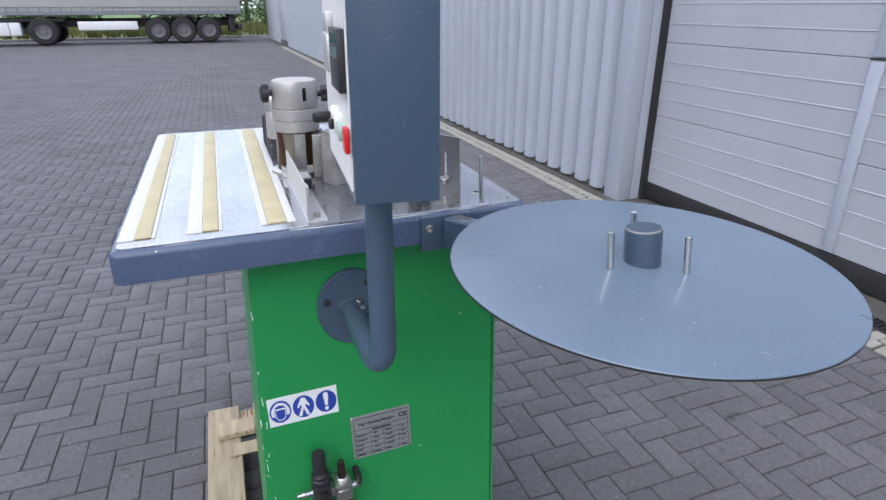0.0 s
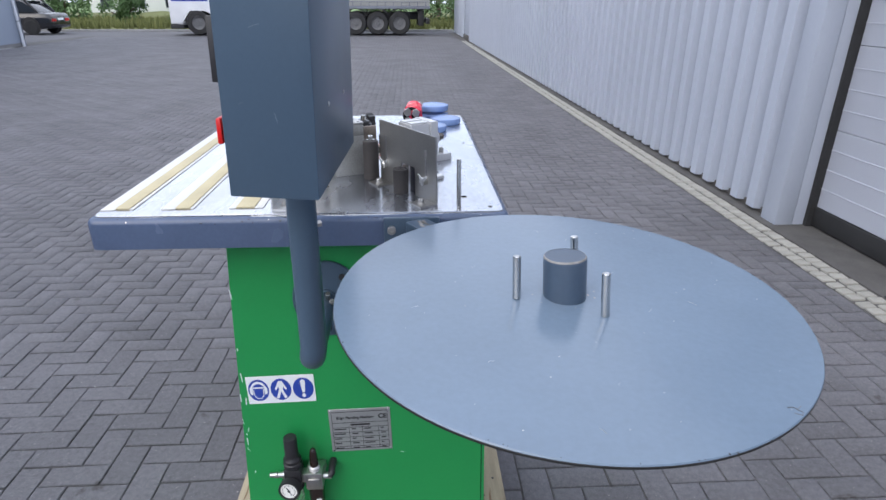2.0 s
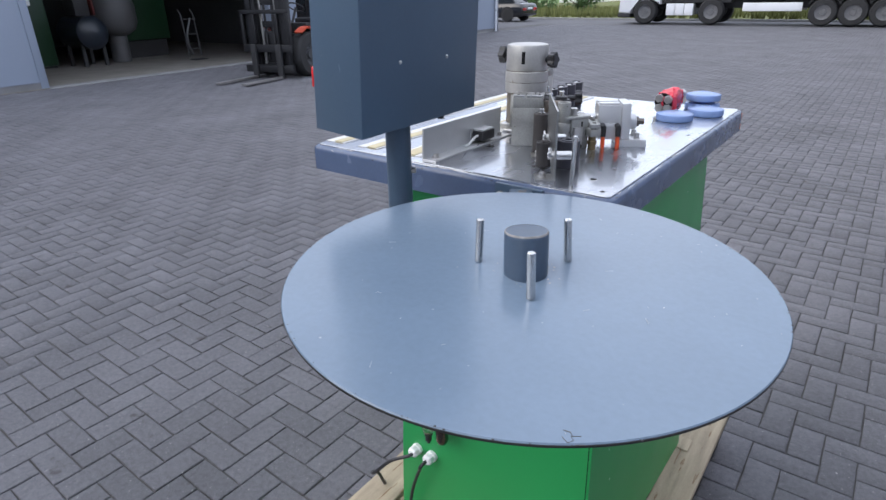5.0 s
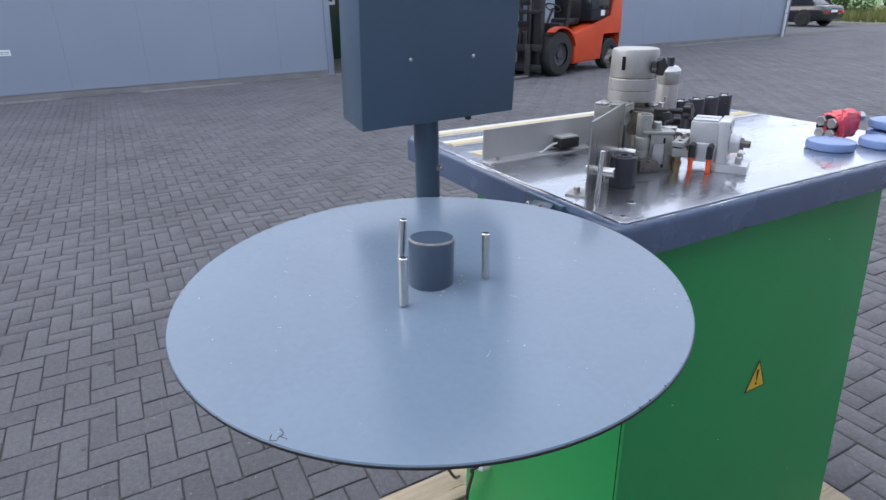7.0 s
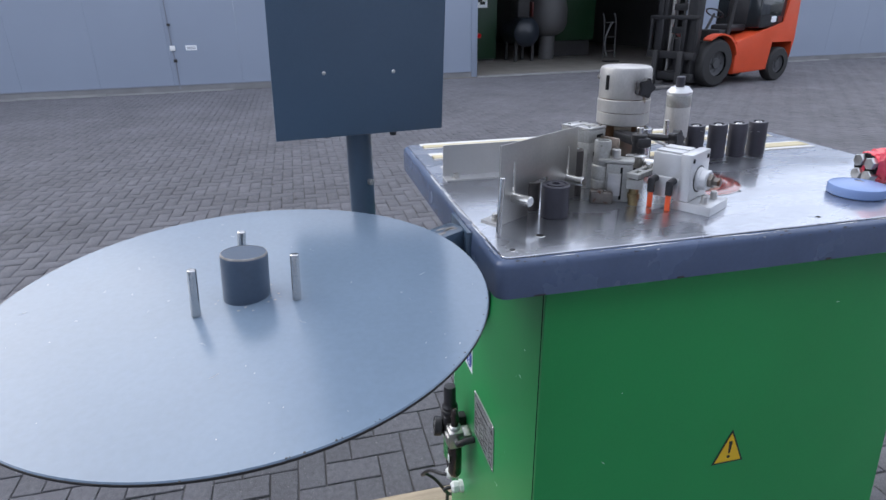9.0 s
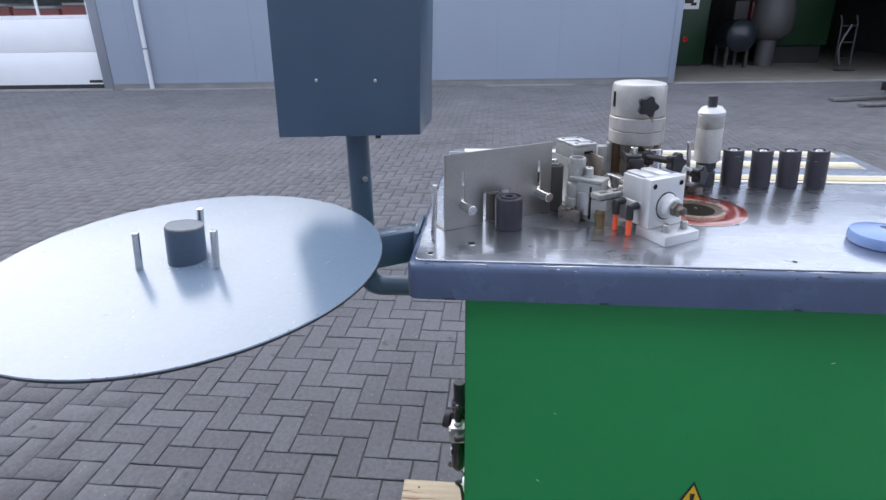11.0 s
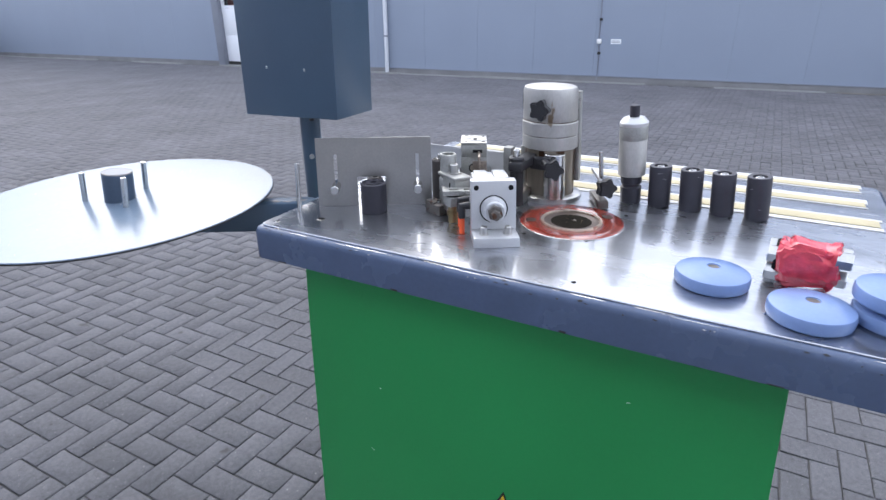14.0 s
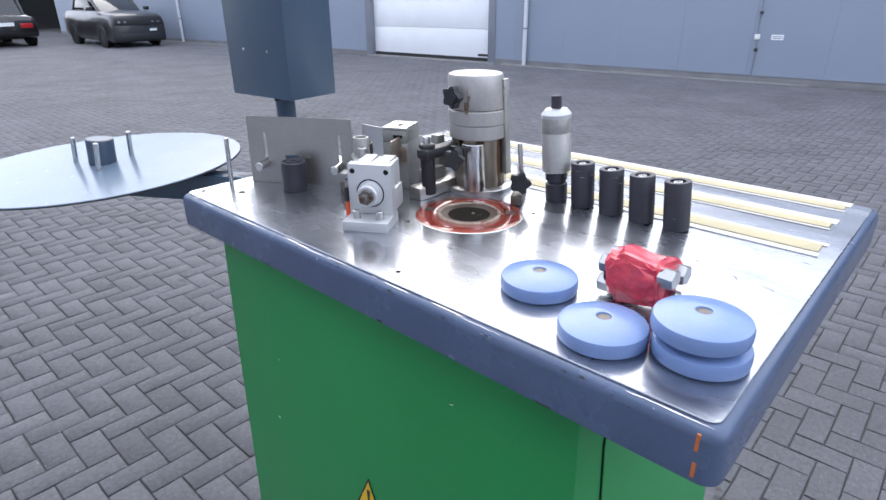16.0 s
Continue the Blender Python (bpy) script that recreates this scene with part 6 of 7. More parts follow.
def roller(m):
    r = thing("spare_roller", "dark grey rubber spare roller standing on the table", "roller", "spare rollers in a row", "", m)
    bm = B()
    lathe(bm, (0, 0, 0), (0, 0, 1), [(0.0188, 0), (0.0196, 0.001), (0.0196, 0.0745), (0.0188, 0.076), (0.0122, 0.076), (0.0116, 0.0755), (0.0116, 0.069)], 32)
    part("sleeve", bm, "dark_roller", r)
    bm = B()
    lathe(bm, (0, 0, 0.06), (0, 0, 1), [(0.0115, 0), (0.0115, 0.0105), (0.0092, 0.0112), (0.0088, 0.0106), (0.0, 0.0106)], 24)
    ring_ = part("bearing_shield", bm, "black", r)
    bm = B()
    lathe(bm, (0, 0, 0.068), (0, 0, 1), [(0.0070, 0), (0.0070, 0.0062), (0.0062, 0.0070), (0.0044, 0.0070), (0.0040, 0.0062), (0.0040, 0.002), (0, 0.002)], 20)
    part("bearing", bm, "bright_steel", ring_)
    bm = B()
    for k in range(5):
        an, z = rng.uniform(-0.6, 2.6), rng.uniform(0.008, 0.07)
        tube(bm, [(0.01962 * math.cos(an + q * rng.uniform(0.05, 0.16)), 0.01962 * math.sin(an + q * 0.14), z + rng.uniform(-0.0012, 0.0012)) for q in range(4)], 0.00025, 4)
    tagged(part("scuff_mark", bm, "plaque", r, "thin pale scuffs"), kind="stuff")
    return r


first = roller(stand(-0.4295, 0.600))
for (x, y), turn in (((-0.4265, 0.655), 40), ((-0.4265, 0.708), 130), ((-0.430, 0.7635), 250)):
    copy_thing(first, stand(x, y, turn))
spin = thing("air_motor", "silver spindle unit standing on a dark roller", "spindle", "", "", stand(-0.4285, 0.548))
bm = B()
lathe(bm, (0, 0, 0), (0, 0, 1), [(0.0185, 0), (0.019, 0.001), (0.019, 0.03), (0.016, 0.032), (0.016, 0.036), (0.019, 0.038), (0.019, 0.05), (0.017, 0.052)], 28)
part("roller_base", bm, "dark_roller", spin)
bm = B()
lathe(bm, (0, 0, 0.052), (0, 0, 1), [(0.0225, 0), (0.0248, 0.002), (0.0248, 0.067), (0.0242, 0.068)], 32)
part("barrel", bm, "motor_alu", spin)
bm = B()
lathe(bm, (0, 0, 0.120), (0, 0, 1), [(0.0245, 0), (0.0252, 0.001), (0.0252, 0.024), (0.0245, 0.025)], 32)
part("knurled_ring", bm, "cast_alu", spin)
bm = B()
lathe(bm, (0, 0, 0.145), (0, 0, 1), [(0.0252, 0), (0.0256, 0.001), (0.0256, 0.006), (0.0185, 0.0145), (0.014, 0.0152), (0.0, 0.0152)], 32)
part("cap", bm, "alu_white", spin)
bm = B()
lathe(bm, (0, 0, 0.160), (0, 0, 1), [(0.0085, 0), (0.0088, 0.001), (0.0088, 0.020), (0.008, 0.021), (0.003, 0.0212)], 16)
part("plug", bm, "dark_roller", spin)


def blue_disc(m):
    d = thing("plastic_disc", "light blue plastic disc with a worn centre hole", "disc", "light blue discs on the table", "", m)
    bm = B()
    lathe(bm, (0, 0, 0), (0, 0, 1), [(0.044, 0), (0.0468, 0.0025), (0.0475, 0.006), (0.0475, 0.0145), (0.0462, 0.0178), (0.0445, 0.0185), (0.0105, 0.0258), (0.0082, 0.0254), (0.0072, 0.023)], 56, close=False)
    lathe(bm, (0, 0, 0), (0, 0, 1), [(0.044, 0), (0.0, 0)], 56, close=False)
    part("body", bm, "blue_disc", d)
    bm = B()
    lathe(bm, (0, 0, 0.015), (0, 0, 1), [(0.0078, 0.0085), (0.007, 0.009), (0.0052, 0.0086), (0.0048, 0.001), (0, 0.001)], 24)
    part("bush", bm, "rust_dark", d, "worn metal bush")
    return d


bd = blue_disc(pose(-0.119, 0.7190, ZT + 0.0002))
for x, y, z, a in ((-0.069, 0.832, 0.0002, 40), (-0.102, 0.922, 0.0002, 80), (-0.101, 0.919, 0.0262, 10)):
    copy_thing(bd, pose(x, y, ZT + z, 0, 0, a))

# bolts wrapped in red film
wrap = thing("wrapped_bolts", "bundle of hexagon bolts wrapped in red plastic film", "bolts", "", "", pose(-0.166, 0.827, ZT, 0, 0, 86))
bm = B()
bmesh.ops.create_icosphere(bm, subdivisions=4, radius=1.0)
for v in bm.verts:
    p = v.co.copy()
    n1 = noise.noise(p * 1.7) * 0.10 + noise.noise(p * 4.2 + Vector((3, 1, 2))) * 0.10 + abs(noise.noise(Vector((p.x * 3.0, p.y * 6, p.z * 6)))) * 0.09
    q = Vector((math.copysign(abs(p.x) ** 0.45, p.x), math.copysign(abs(p.y) ** 0.62, p.y), math.copysign(abs(p.z) ** 0.62, p.z))) * (1 + n1)
    q.yz = q.yz * (1 - 0.17 * math.exp(-((p.x - 0.12 + 0.25 * p.y) / 0.22) ** 2) + 0.05 * math.sin(9 * p.x + 3 * p.z))
    v.co = Vector((q.x * 0.0375, q.y * 0.0275, 0.0345 + q.z * 0.0315))
    v.co.z = max(v.co.z, 0.0005)
part("film", bm, "red_film", wrap, smooth=25)
bm = B()
lathe(bm, (-0.033, 0.006, 0.032), (-1, 0, 0), [(0.024, 0), (0.026, 0.003), (0.024, 0.006), (0, 0.0065)], 14)
part("film_gap", bm, "hole", wrap)
for sx, heads in ((-1, ((0.0165, 0.043), (-0.0085, 0.041), (0.0155, 0.0165), (-0.0085, 0.0165))), (1, ((-0.0145, 0.05), (0.0135, 0.046), (-0.002, 0.02)))):
    for y, z in heads:
        bm = B()
        lathe(bm, ((0.029 if sx > 0 else -0.030), y, z), (sx, 0, 0), [(0.0112, 0), (0.0122, 0.008), (0.0122, 0.0155), (0.0108, 0.0172), (0.0, 0.0175)], 6)
        part("bolt_head", bm, "zinc", wrap)

# ---- pallet ----
pal = thing("pallet", "worn wooden pallet under the machine", "pallet", base=(-0.33, 0.5, 0))


def board(name, x0, x1, y0, y1, z0, z1):
    bm = B()
    box(bm, x0, x1, y0, y1, z0, z1, bev=0.003, seg=1)
    for v in bm.verts:
        v.co += Vector([0.0025 * noise.noise(v.co * 7 + Vector((k * 9, 2, 1))) for k in range(3)])
    return part(name, bm, "wood", pal)


for x in (-0.77, -0.395, 0.0):
    board("bottom_board", x, x + 0.1, -0.17, 1.17, 0.002, 0.024)
    for y in (-0.16, 0.43, 1.02):
        board("block", x + 0.003, x + 0.097, y, y + 0.14, 0.0245, 0.108)
for y in (-0.165, 0.44, 1.035):
    board("cross_board", -0.77, 0.10, y, y + 0.13, 0.1085, 0.13)
for x, w in ((-0.775, 0.12), (-0.60, 0.1), (-0.45, 0.1), (-0.29, 0.1), (-0.132, 0.113), (0.003, 0.115)):
    board("deck_board", x, x + w, -0.175, 1.175, 0.1305, 0.154)
for x, y in ((0.045, 0.47), (0.085, 0.545), (0.04, 1.07), (0.09, 1.12), (0.04, -0.13), (0.085, -0.08), (-0.74, -0.12), (-0.69, 0.5)):
    bm = B()
    lathe(bm, (x, y, 0.1545), (0, 0, 1), [(0.0042, 0), (0.004, 0.0006), (0, 0.0009)], 10)
    part("nail_head", bm, "iron", pal)
board("skid_batten", -0.735, -0.60, 0.965, 1.05, 0.1545, 0.180)
board("skid_batten", -0.70, 0.05, 0.86, 0.93, 0.1545, 0.16)


# ---- vehicles ----
def wheel(parent, c, axis, r, w, rim=0.55, rim_mat="rim"):
    c, axis = Vector(c), Vector(axis).normalized()
    bm = B()
    lathe(bm, c - axis * w / 2, axis, [(r * rim, 0), (r * 0.9, w * 0.02), (r * 0.98, w * 0.14), (r, w * 0.25), (r, w * 0.75), (r * 0.98, w * 0.86), (r * 0.9, w * 0.98), (r * rim, w)], 36, close=False)
    ty = part("wheel", bm, "rubber", parent, "black tyre with a dusty rim")
    bm = B()
    lathe(bm, c - axis * w * 0.36, axis, [(0.0, 0), (r * 0.2, 0), (r * 0.22, w * 0.05), (r * 0.46, w * 0.05), (r * rim, w * 0.0), (r * rim, w * 0.72), (r * 0.46, w * 0.67), (r * 0.22, w * 0.67), (r * 0.2, w * 0.76), (0, w * 0.76)], 28, close=False)
    for k in range(8):
        an = 2 * math.pi * k / 8
        q = axis.to_track_quat("Z", "Y").to_matrix().to_4x4()
        for s in (-1, 1):
            p = Matrix.Translation(c) @ q @ Vector((r * 0.32 * math.cos(an), r * 0.32 * math.sin(an), s * w * 0.34))
            rod(bm, p - axis * 0.01, p + axis * 0.01, r * 0.035, 6)
    part("rim", bm, rim_mat, ty)
    return ty


def side_prism(bm, outline, y0, y1, bev=0.0):
    """A side outline of (x, z) drawn out from y0 to y1."""
    lo = [bm.verts.new((x, y0, z)) for x, z in outline]
    hi = [bm.verts.new((x, y1, z)) for x, z in outline]
    n = len(lo)
    fs = [bm.faces.new(lo), bm.faces.new(list(reversed(hi)))]
    for k in range(n):
        fs.append(bm.faces.new((lo[k], lo[(k + 1) % n], hi[(k + 1) % n], hi[k])))
    if bev:
        es = {e for f in fs[:2] for e in f.edges}
        bmesh.ops.bevel(bm, geom=list(es), offset=bev, segments=3, affect="EDGES", profile=0.5)


# forklift, nose towards the open doorway's near end
fk = thing("forklift", "orange counterbalance forklift with dark mast and lowered forks", "forklift", m=pose(-10.86, 8.08, 0, 0, 0, -76.0))
# local: x ahead, y to its left, z up
for s in (-1, 1):
    wheel(fk, (0, s * 0.52, 0.475), (0, 1, 0), 0.475, 0.32, 0.52, "fork_rim")
    wheel(fk, (-2.08, s * 0.50, 0.36), (0, 1, 0), 0.36, 0.24, 0.52, "fork_rim")
bm = B()
side_prism(bm, [(-2.46, 0.46), (-2.45, 0.8), (-2.4, 0.86), (-1.72, 0.86), (-1.70, 0.26), (-0.62, 0.22), (-0.6, 0.88), (-1.0, 0.98), (-2.02, 1.22), (-2.12, 1.95), (-2.36, 1.98), (-2.46, 1.75), (-2.5, 0.9)], -0.60, 0.60, 0.03)
body = part("body", bm, "fork_orange", fk, "orange chassis and counterweight")
for s in (-1, 1):
    bm = B()
    pts = [(x, z) for x, z in arc(0, 0.475, 0.585, 55, 165, 14)]
    inner = [(x, z) for x, z in arc(0, 0.475, 0.55, 165, 55, 14)]
    side_prism(bm, pts + inner, s * 0.50, s * 0.69)
    part("fender", bm, "fork_orange", body)
simple("step_plate", "fork_dark", fk, (-0.62, -0.05, -0.5, 0.5, 0.35, 0.62), (-2.0, 0.1, -0.4, 0.4, 0.3, 0.9), bev=0.02)
simple("dark_panel", "glass_dark", fk, (-2.08, -1.25, -0.56, 0.56, 1.12, 1.75), bev=0.05)
simple("sticker", "sign_white", fk, (-1.78, -1.62, -0.566, -0.562, 1.24, 1.36), (-1.78, -1.62, 0.562, 0.566, 1.24, 1.36))
simple("red_print", "in_red", fk, (-1.98, -1.84, 0.562, 0.566, 1.24, 1.36), (-1.98, -1.84, -0.566, -0.562, 1.24, 1.36))
bm = B()
box(bm, -1.25, -0.75, -0.26, 0.26, 1.06, 1.2, bev=0.04)
box(bm, -1.36, -1.22, -0.26, 0.26, 1.15, 1.72, bev=0.05)
part("seat", bm, "black", fk)
bm = B()
for s in (-1, 1):
    tube(bm, [(-0.35, s * 0.52, 0.95), (-0.42, s * 0.52, 1.6), (-0.62, s * 0.5, 2.75), (-2.25, s * 0.5, 2.8), (-2.35, s * 0.52, 1.9)], 0.045, 10)
guard = part("overhead_guard", bm, "fork_dark", fk)
for k in range(8):
    bm = B()
    rod(bm, (-0.7 - 0.2 * k, -0.5, 2.78), (-0.7 - 0.2 * k, 0.5, 2.78), 0.02, 8)
    part("guard_bar", bm, "fork_dark", guard)
bm = B()
lathe(bm, (-0.5, 0.0, 1.42), (-0.5, 0, 0.85), [(0.18, 0), (0.195, 0.01), (0.195, 0.025), (0.18, 0.035), (0.165, 0.025), (0.165, 0.01), (0.18, 0)], 28, close=False)
rod(bm, (-0.25, 0, 1.0), (-0.5, 0, 1.42), 0.03, 10)
part("steering_wheel", bm, "black", fk)
simple("dash", "fork_dark", fk, (-0.36, -0.12, -0.5, 0.5, 0.62, 1.12), bev=0.03)
bm = B()
box(bm, 0.40, 0.47, -0.40, 0.40, 0.12, 0.95, bev=0.01)
mast = part("mast", bm, "fork_dark", fk, "dark steel mast with chains")
for s in (-1, 1):
    simple("mast_channel", "fork_dark", mast, (0.42, 0.62, s * 0.44 - 0.07, s * 0.44 + 0.07, 0.1, 3.1), (0.47, 0.60, s * 0.31 - 0.05, s * 0.31 + 0.05, 0.08, 3.05), bev=0.008)
    bm = B()
    rod(bm, (0.5, s * 0.2, 0.3), (0.5, s * 0.2, 2.2), 0.035, 12)
    part("lift_cylinder", bm, "fork_tine", mast)
    simple("chain", "chassis", mast, (0.49, 0.52, s * 0.1 - 0.02, s * 0.1 + 0.02, 0.4, 2.9))
for z in (0.2, 1.05, 1.5, 2.9):
    simple("cross_tie", "fork_dark", mast, (0.44, 0.52, -0.42, 0.42, z, z + 0.13), bev=0.008)
for z in (0.14, 0.56):
    simple("carriage_bar", "fork_dark", mast, (0.62, 0.70, -0.62, 0.62, z, z + 0.15), bev=0.006)
for y in (-0.6, -0.3, 0.3, 0.6):
    simple("backrest_post", "fork_dark", mast, (0.635, 0.675, y - 0.035, y + 0.035, 0.71, 1.33), bev=0.004)
simple("backrest_rail", "fork_dark", mast, (0.63, 0.68, -0.635, 0.635, 1.33, 1.41), bev=0.006)
for s in (-1, 1):
    simple("fork_heel", "chassis", mast, (0.705, 0.76, s * 0.33 - 0.065, s * 0.33 + 0.065, 0.03, 0.72), bev=0.006)
    simple("fork", "fork_tine", mast, (0.762, 1.95, s * 0.33 - 0.06, s * 0.33 + 0.06, 0.03, 0.07), bev=0.006, label="worn pale steel fork")

# articulated lorry on the far road
lor = thing("lorry", "white lorry tractor with a grey curtain-side trailer", "lorry", m=pose(-3.0, 33.2, 0.02, 0, 0, 181.5))
# local: x towards its nose
for x, r in ((8.0, 0.60), (4.75, 0.60), (0.0, 0.58), (-1.15, 0.58), (-2.3, 0.58)):
    for s in (-1, 1):
        wheel(lor, (x, s * 1.12, r), (0, 1, 0), r, 0.42, 0.56)
bm = B()
side_prism(bm, [(7.25, 0.95), (7.25, 3.9), (7.7, 4.1), (9.05, 3.4), (9.35, 2.3), (9.4, 0.55), (8.75, 0.5), (8.66, 0.9), (8.4, 1.25), (7.6, 1.25), (7.35, 0.95)], -1.28, 1.28, 0.08)
cabp = part("cab", bm, "truck_white", lor, "white lorry cab")
simple("side_window", "glass_dark", cabp, (8.15, 9.0, -1.292, -1.284, 2.25, 3.0), (8.15, 9.0, 1.284, 1.292, 2.25, 3.0), bev=0.003)
simple("blue_stripe", "sign_blue", cabp, (7.4, 9.2, -1.289, -1.285, 1.62, 1.72), (7.4, 9.2, 1.285, 1.289, 1.62, 1.72))
simple("bumper", "chassis", cabp, (8.78, 9.42, -1.27, 1.27, 0.32, 0.52), bev=0.02)
simple("chassis", "chassis", lor, (-3.6, 8.6, -0.5, 0.5, 0.75, 1.12), (3.9, 7.2, -1.1, 1.1, 1.0, 1.15), bev=0.02)
for x in (5.62, 6.07, 6.52):
    simple("side_tank", "truck_white", lor, (x, x + 0.43, -1.2, -0.7, 0.42, 0.98), (x, x + 0.43, 0.7, 1.2, 0.42, 0.98), bev=0.04)
bm = B()
box(bm, -3.9, 6.95, -1.27, 1.27, 1.42, 4.35, bev=0.03)
trl = part("trailer_body", bm, "tarp", lor, "dusty grey trailer with side curtains")
simple("side_rail", "frame_grey", trl, (-3.92, 6.97, -1.29, 1.29, 1.28, 1.41), bev=0.01)
for k in range(26):
    x = -3.7 + 0.42 * k
    simple("strap_buckle", "frame_grey", trl, (x, x + 0.03, -1.305, -1.272, 1.40, 1.62), (x, x + 0.03, 1.272, 1.305, 1.40, 1.62))
simple("strap_rail", "frame_grey", trl, (-3.8, 6.9, -1.30, -1.275, 1.60, 1.63), (-3.8, 6.9, 1.275, 1.30, 1.60, 1.63))
simple("side_guard", "truck_white", lor, (0.85, 3.35, -1.2, -1.12, 0.62, 1.0), (0.85, 3.35, 1.12, 1.2, 0.62, 1.0), bev=0.02)
for x in (0.0, -1.15, -2.3):
    for s in (-1, 1):
        bm = B()
        side_prism(bm, [(x + a, 0.58 + b) for a, b in arc(0, 0, 0.72, 30, 150, 10)] + [(x + a, 0.58 + b) for a, b in arc(0, 0, 0.69, 150, 30, 10)], s * 0.9, s * 1.3)
        part("mudguard", bm, "chassis", lor)
simple("rear_bumper", "chassis", lor, (-3.9, -3.7, -1.2, 1.2, 0.55, 0.8), (-3.6, -3.3, -1.0, 1.0, 0.45, 1.25), bev=0.02)


def car(name, label, m, paint, length=4.9, width=1.92, height=1.42, nose=1.6, tail=1.0, belt=1.0):
    """A saloon: a lofted body, glazed cabin, four wheels, lamps. x ahead."""
    c = thing(name, label, "car", "", "", m)
    L, w = length / 2, width / 2
    secs = [(-L, 0.40, 0.84, 0.90), (-L + 0.07, 0.32, 0.95, 0.96), (-L + 0.5, 0.24, 1.0, 0.99), (-0.6, 0.2, 0.98, 1.0), (0.75, 0.2, 0.97, 1.0), (L - 0.7, 0.22, 0.94, 1.0), (L - 0.2, 0.17, 0.90, 0.99), (L - 0.03, 0.19, 0.84, 0.96), (L, 0.23, 0.80, 0.93)]
    bm = B()
    rows = []
    for x, z0, z1, k in secs:
        z1 *= belt
        hw = w * k
        h = z1 - z0
        prof = [(-hw * 0.96, z0), (-hw, z0 + 0.12 * h), (-hw * 1.0, z0 + 0.66 * h), (-hw * 0.93, z1 - 0.04), (-hw * 0.8, z1), (0, z1 + 0.03), (hw * 0.8, z1), (hw * 0.93, z1 - 0.04), (hw, z0 + 0.66 * h), (hw, z0 + 0.12 * h), (hw * 0.96, z0)]
        rows.append([bm.verts.new((x, y, z)) for y, z in prof])
    n = len(rows[0])
    for a, b in zip(rows, rows[1:]):
        for k in range(n):
            bm.faces.new((a[k], a[(k + 1) % n], b[(k + 1) % n], b[k]))
    bm.faces.new(rows[0])
    bm.faces.new(list(reversed(rows[-1])))
    bmesh.ops.bevel(bm, geom=bm.edges[:], offset=0.015, segments=1, affect="EDGES")
    bd_ = part("body", bm, paint, c, smooth=40)
    bm = B()
    side_prism(bm, [(-L + tail - 0.45, 0.97), (-L + tail + 0.15, height - 0.05), (-L + tail + 0.7, height), (L - nose - 0.75, height), (L - nose - 0.4, height - 0.04), (L - nose + 0.35, 0.93 * belt)], -w * 0.78, w * 0.78, 0.07)
    part("cabin_glass", bm, "glass_dark", bd_, smooth=40)
    bm = B()
    side_prism(bm, [(-L + tail + 0.05, height - 0.06), (-L + tail + 0.6, height + 0.012), (L - nose - 0.75, height + 0.012), (L - nose - 0.42, height - 0.04), (L - nose - 0.75, height - 0.02), (-L + tail + 0.6, height - 0.02)], -w * 0.74, w * 0.74, 0.01)
    part("roof", bm, paint, bd_, smooth=40)
    for s in (-1, 1):
        for xa, xb in ((L - nose + 0.36, L - nose - 0.42), (-L + tail - 0.46, -L + tail + 0.1)):
            bm = B()
            tube(bm, [(xa, s * w * 0.77, 0.95), (xb, s * w * 0.74, height - 0.03)], 0.045, 8)
            part("pillar", bm, paint, bd_)
    for x in (-L + 0.95, L - 0.95):
        for s in (-1, 1):
            bm = B()
            rod(bm, (x, s * (w - 0.06), 0.39), (x, s * (w + 0.003), 0.39), 0.42, 28)
            part("wheel_arch", bm, "rubber", bd_)
            wheel(c, (x, s * (w - 0.10), 0.345), (0, 1, 0), 0.345, 0.25, 0.64, rim_mat="chassis")
    simple("grille", "black", bd_, (L - 0.06, L + 0.016, -w * 0.88, w * 0.88, 0.60 * belt, 0.78 * belt), bev=0.01)
    simple("lower_grille", "black", bd_, (L - 0.05, L + 0.01, -w * 0.74, w * 0.74, 0.25, 0.42), bev=0.01)
    for s in (-1, 1):
        for k in (0.5, 0.72):
            bm = B()
            rod(bm, (L + 0.01, s * w * k, 0.69 * belt), (L + 0.026, s * w * k, 0.69 * belt), 0.038, 16)
            part("headlamp", bm, "lamp_white", bd_)
        simple("tail_lamp", "lamp_red", bd_, (-L - 0.015, -L + 0.06, s * w * 0.62 - 0.18, s * w * 0.62 + 0.18, 0.60, 0.74), bev=0.01)
        simple("mirror", paint, bd_, (L - nose + 0.02, L - nose + 0.2, s * (w + 0.06) - 0.08, s * (w + 0.06) + 0.08, 0.98 * belt, 0.98 * belt + 0.12), bev=0.03)
    simple("plate_bar", "sign_white", bd_, (L + 0.014, L + 0.022, 0.30, 0.53, 0.50, 0.575), (-L - 0.02, -L - 0.012, -0.26, 0.26, 0.66, 0.77))
    simple("bonnet_scoop", "black", bd_, (L - 1.35, L - 0.95, -0.22, 0.22, 0.93 * belt, 0.94 * belt + 0.035), bev=0.015)
    return c


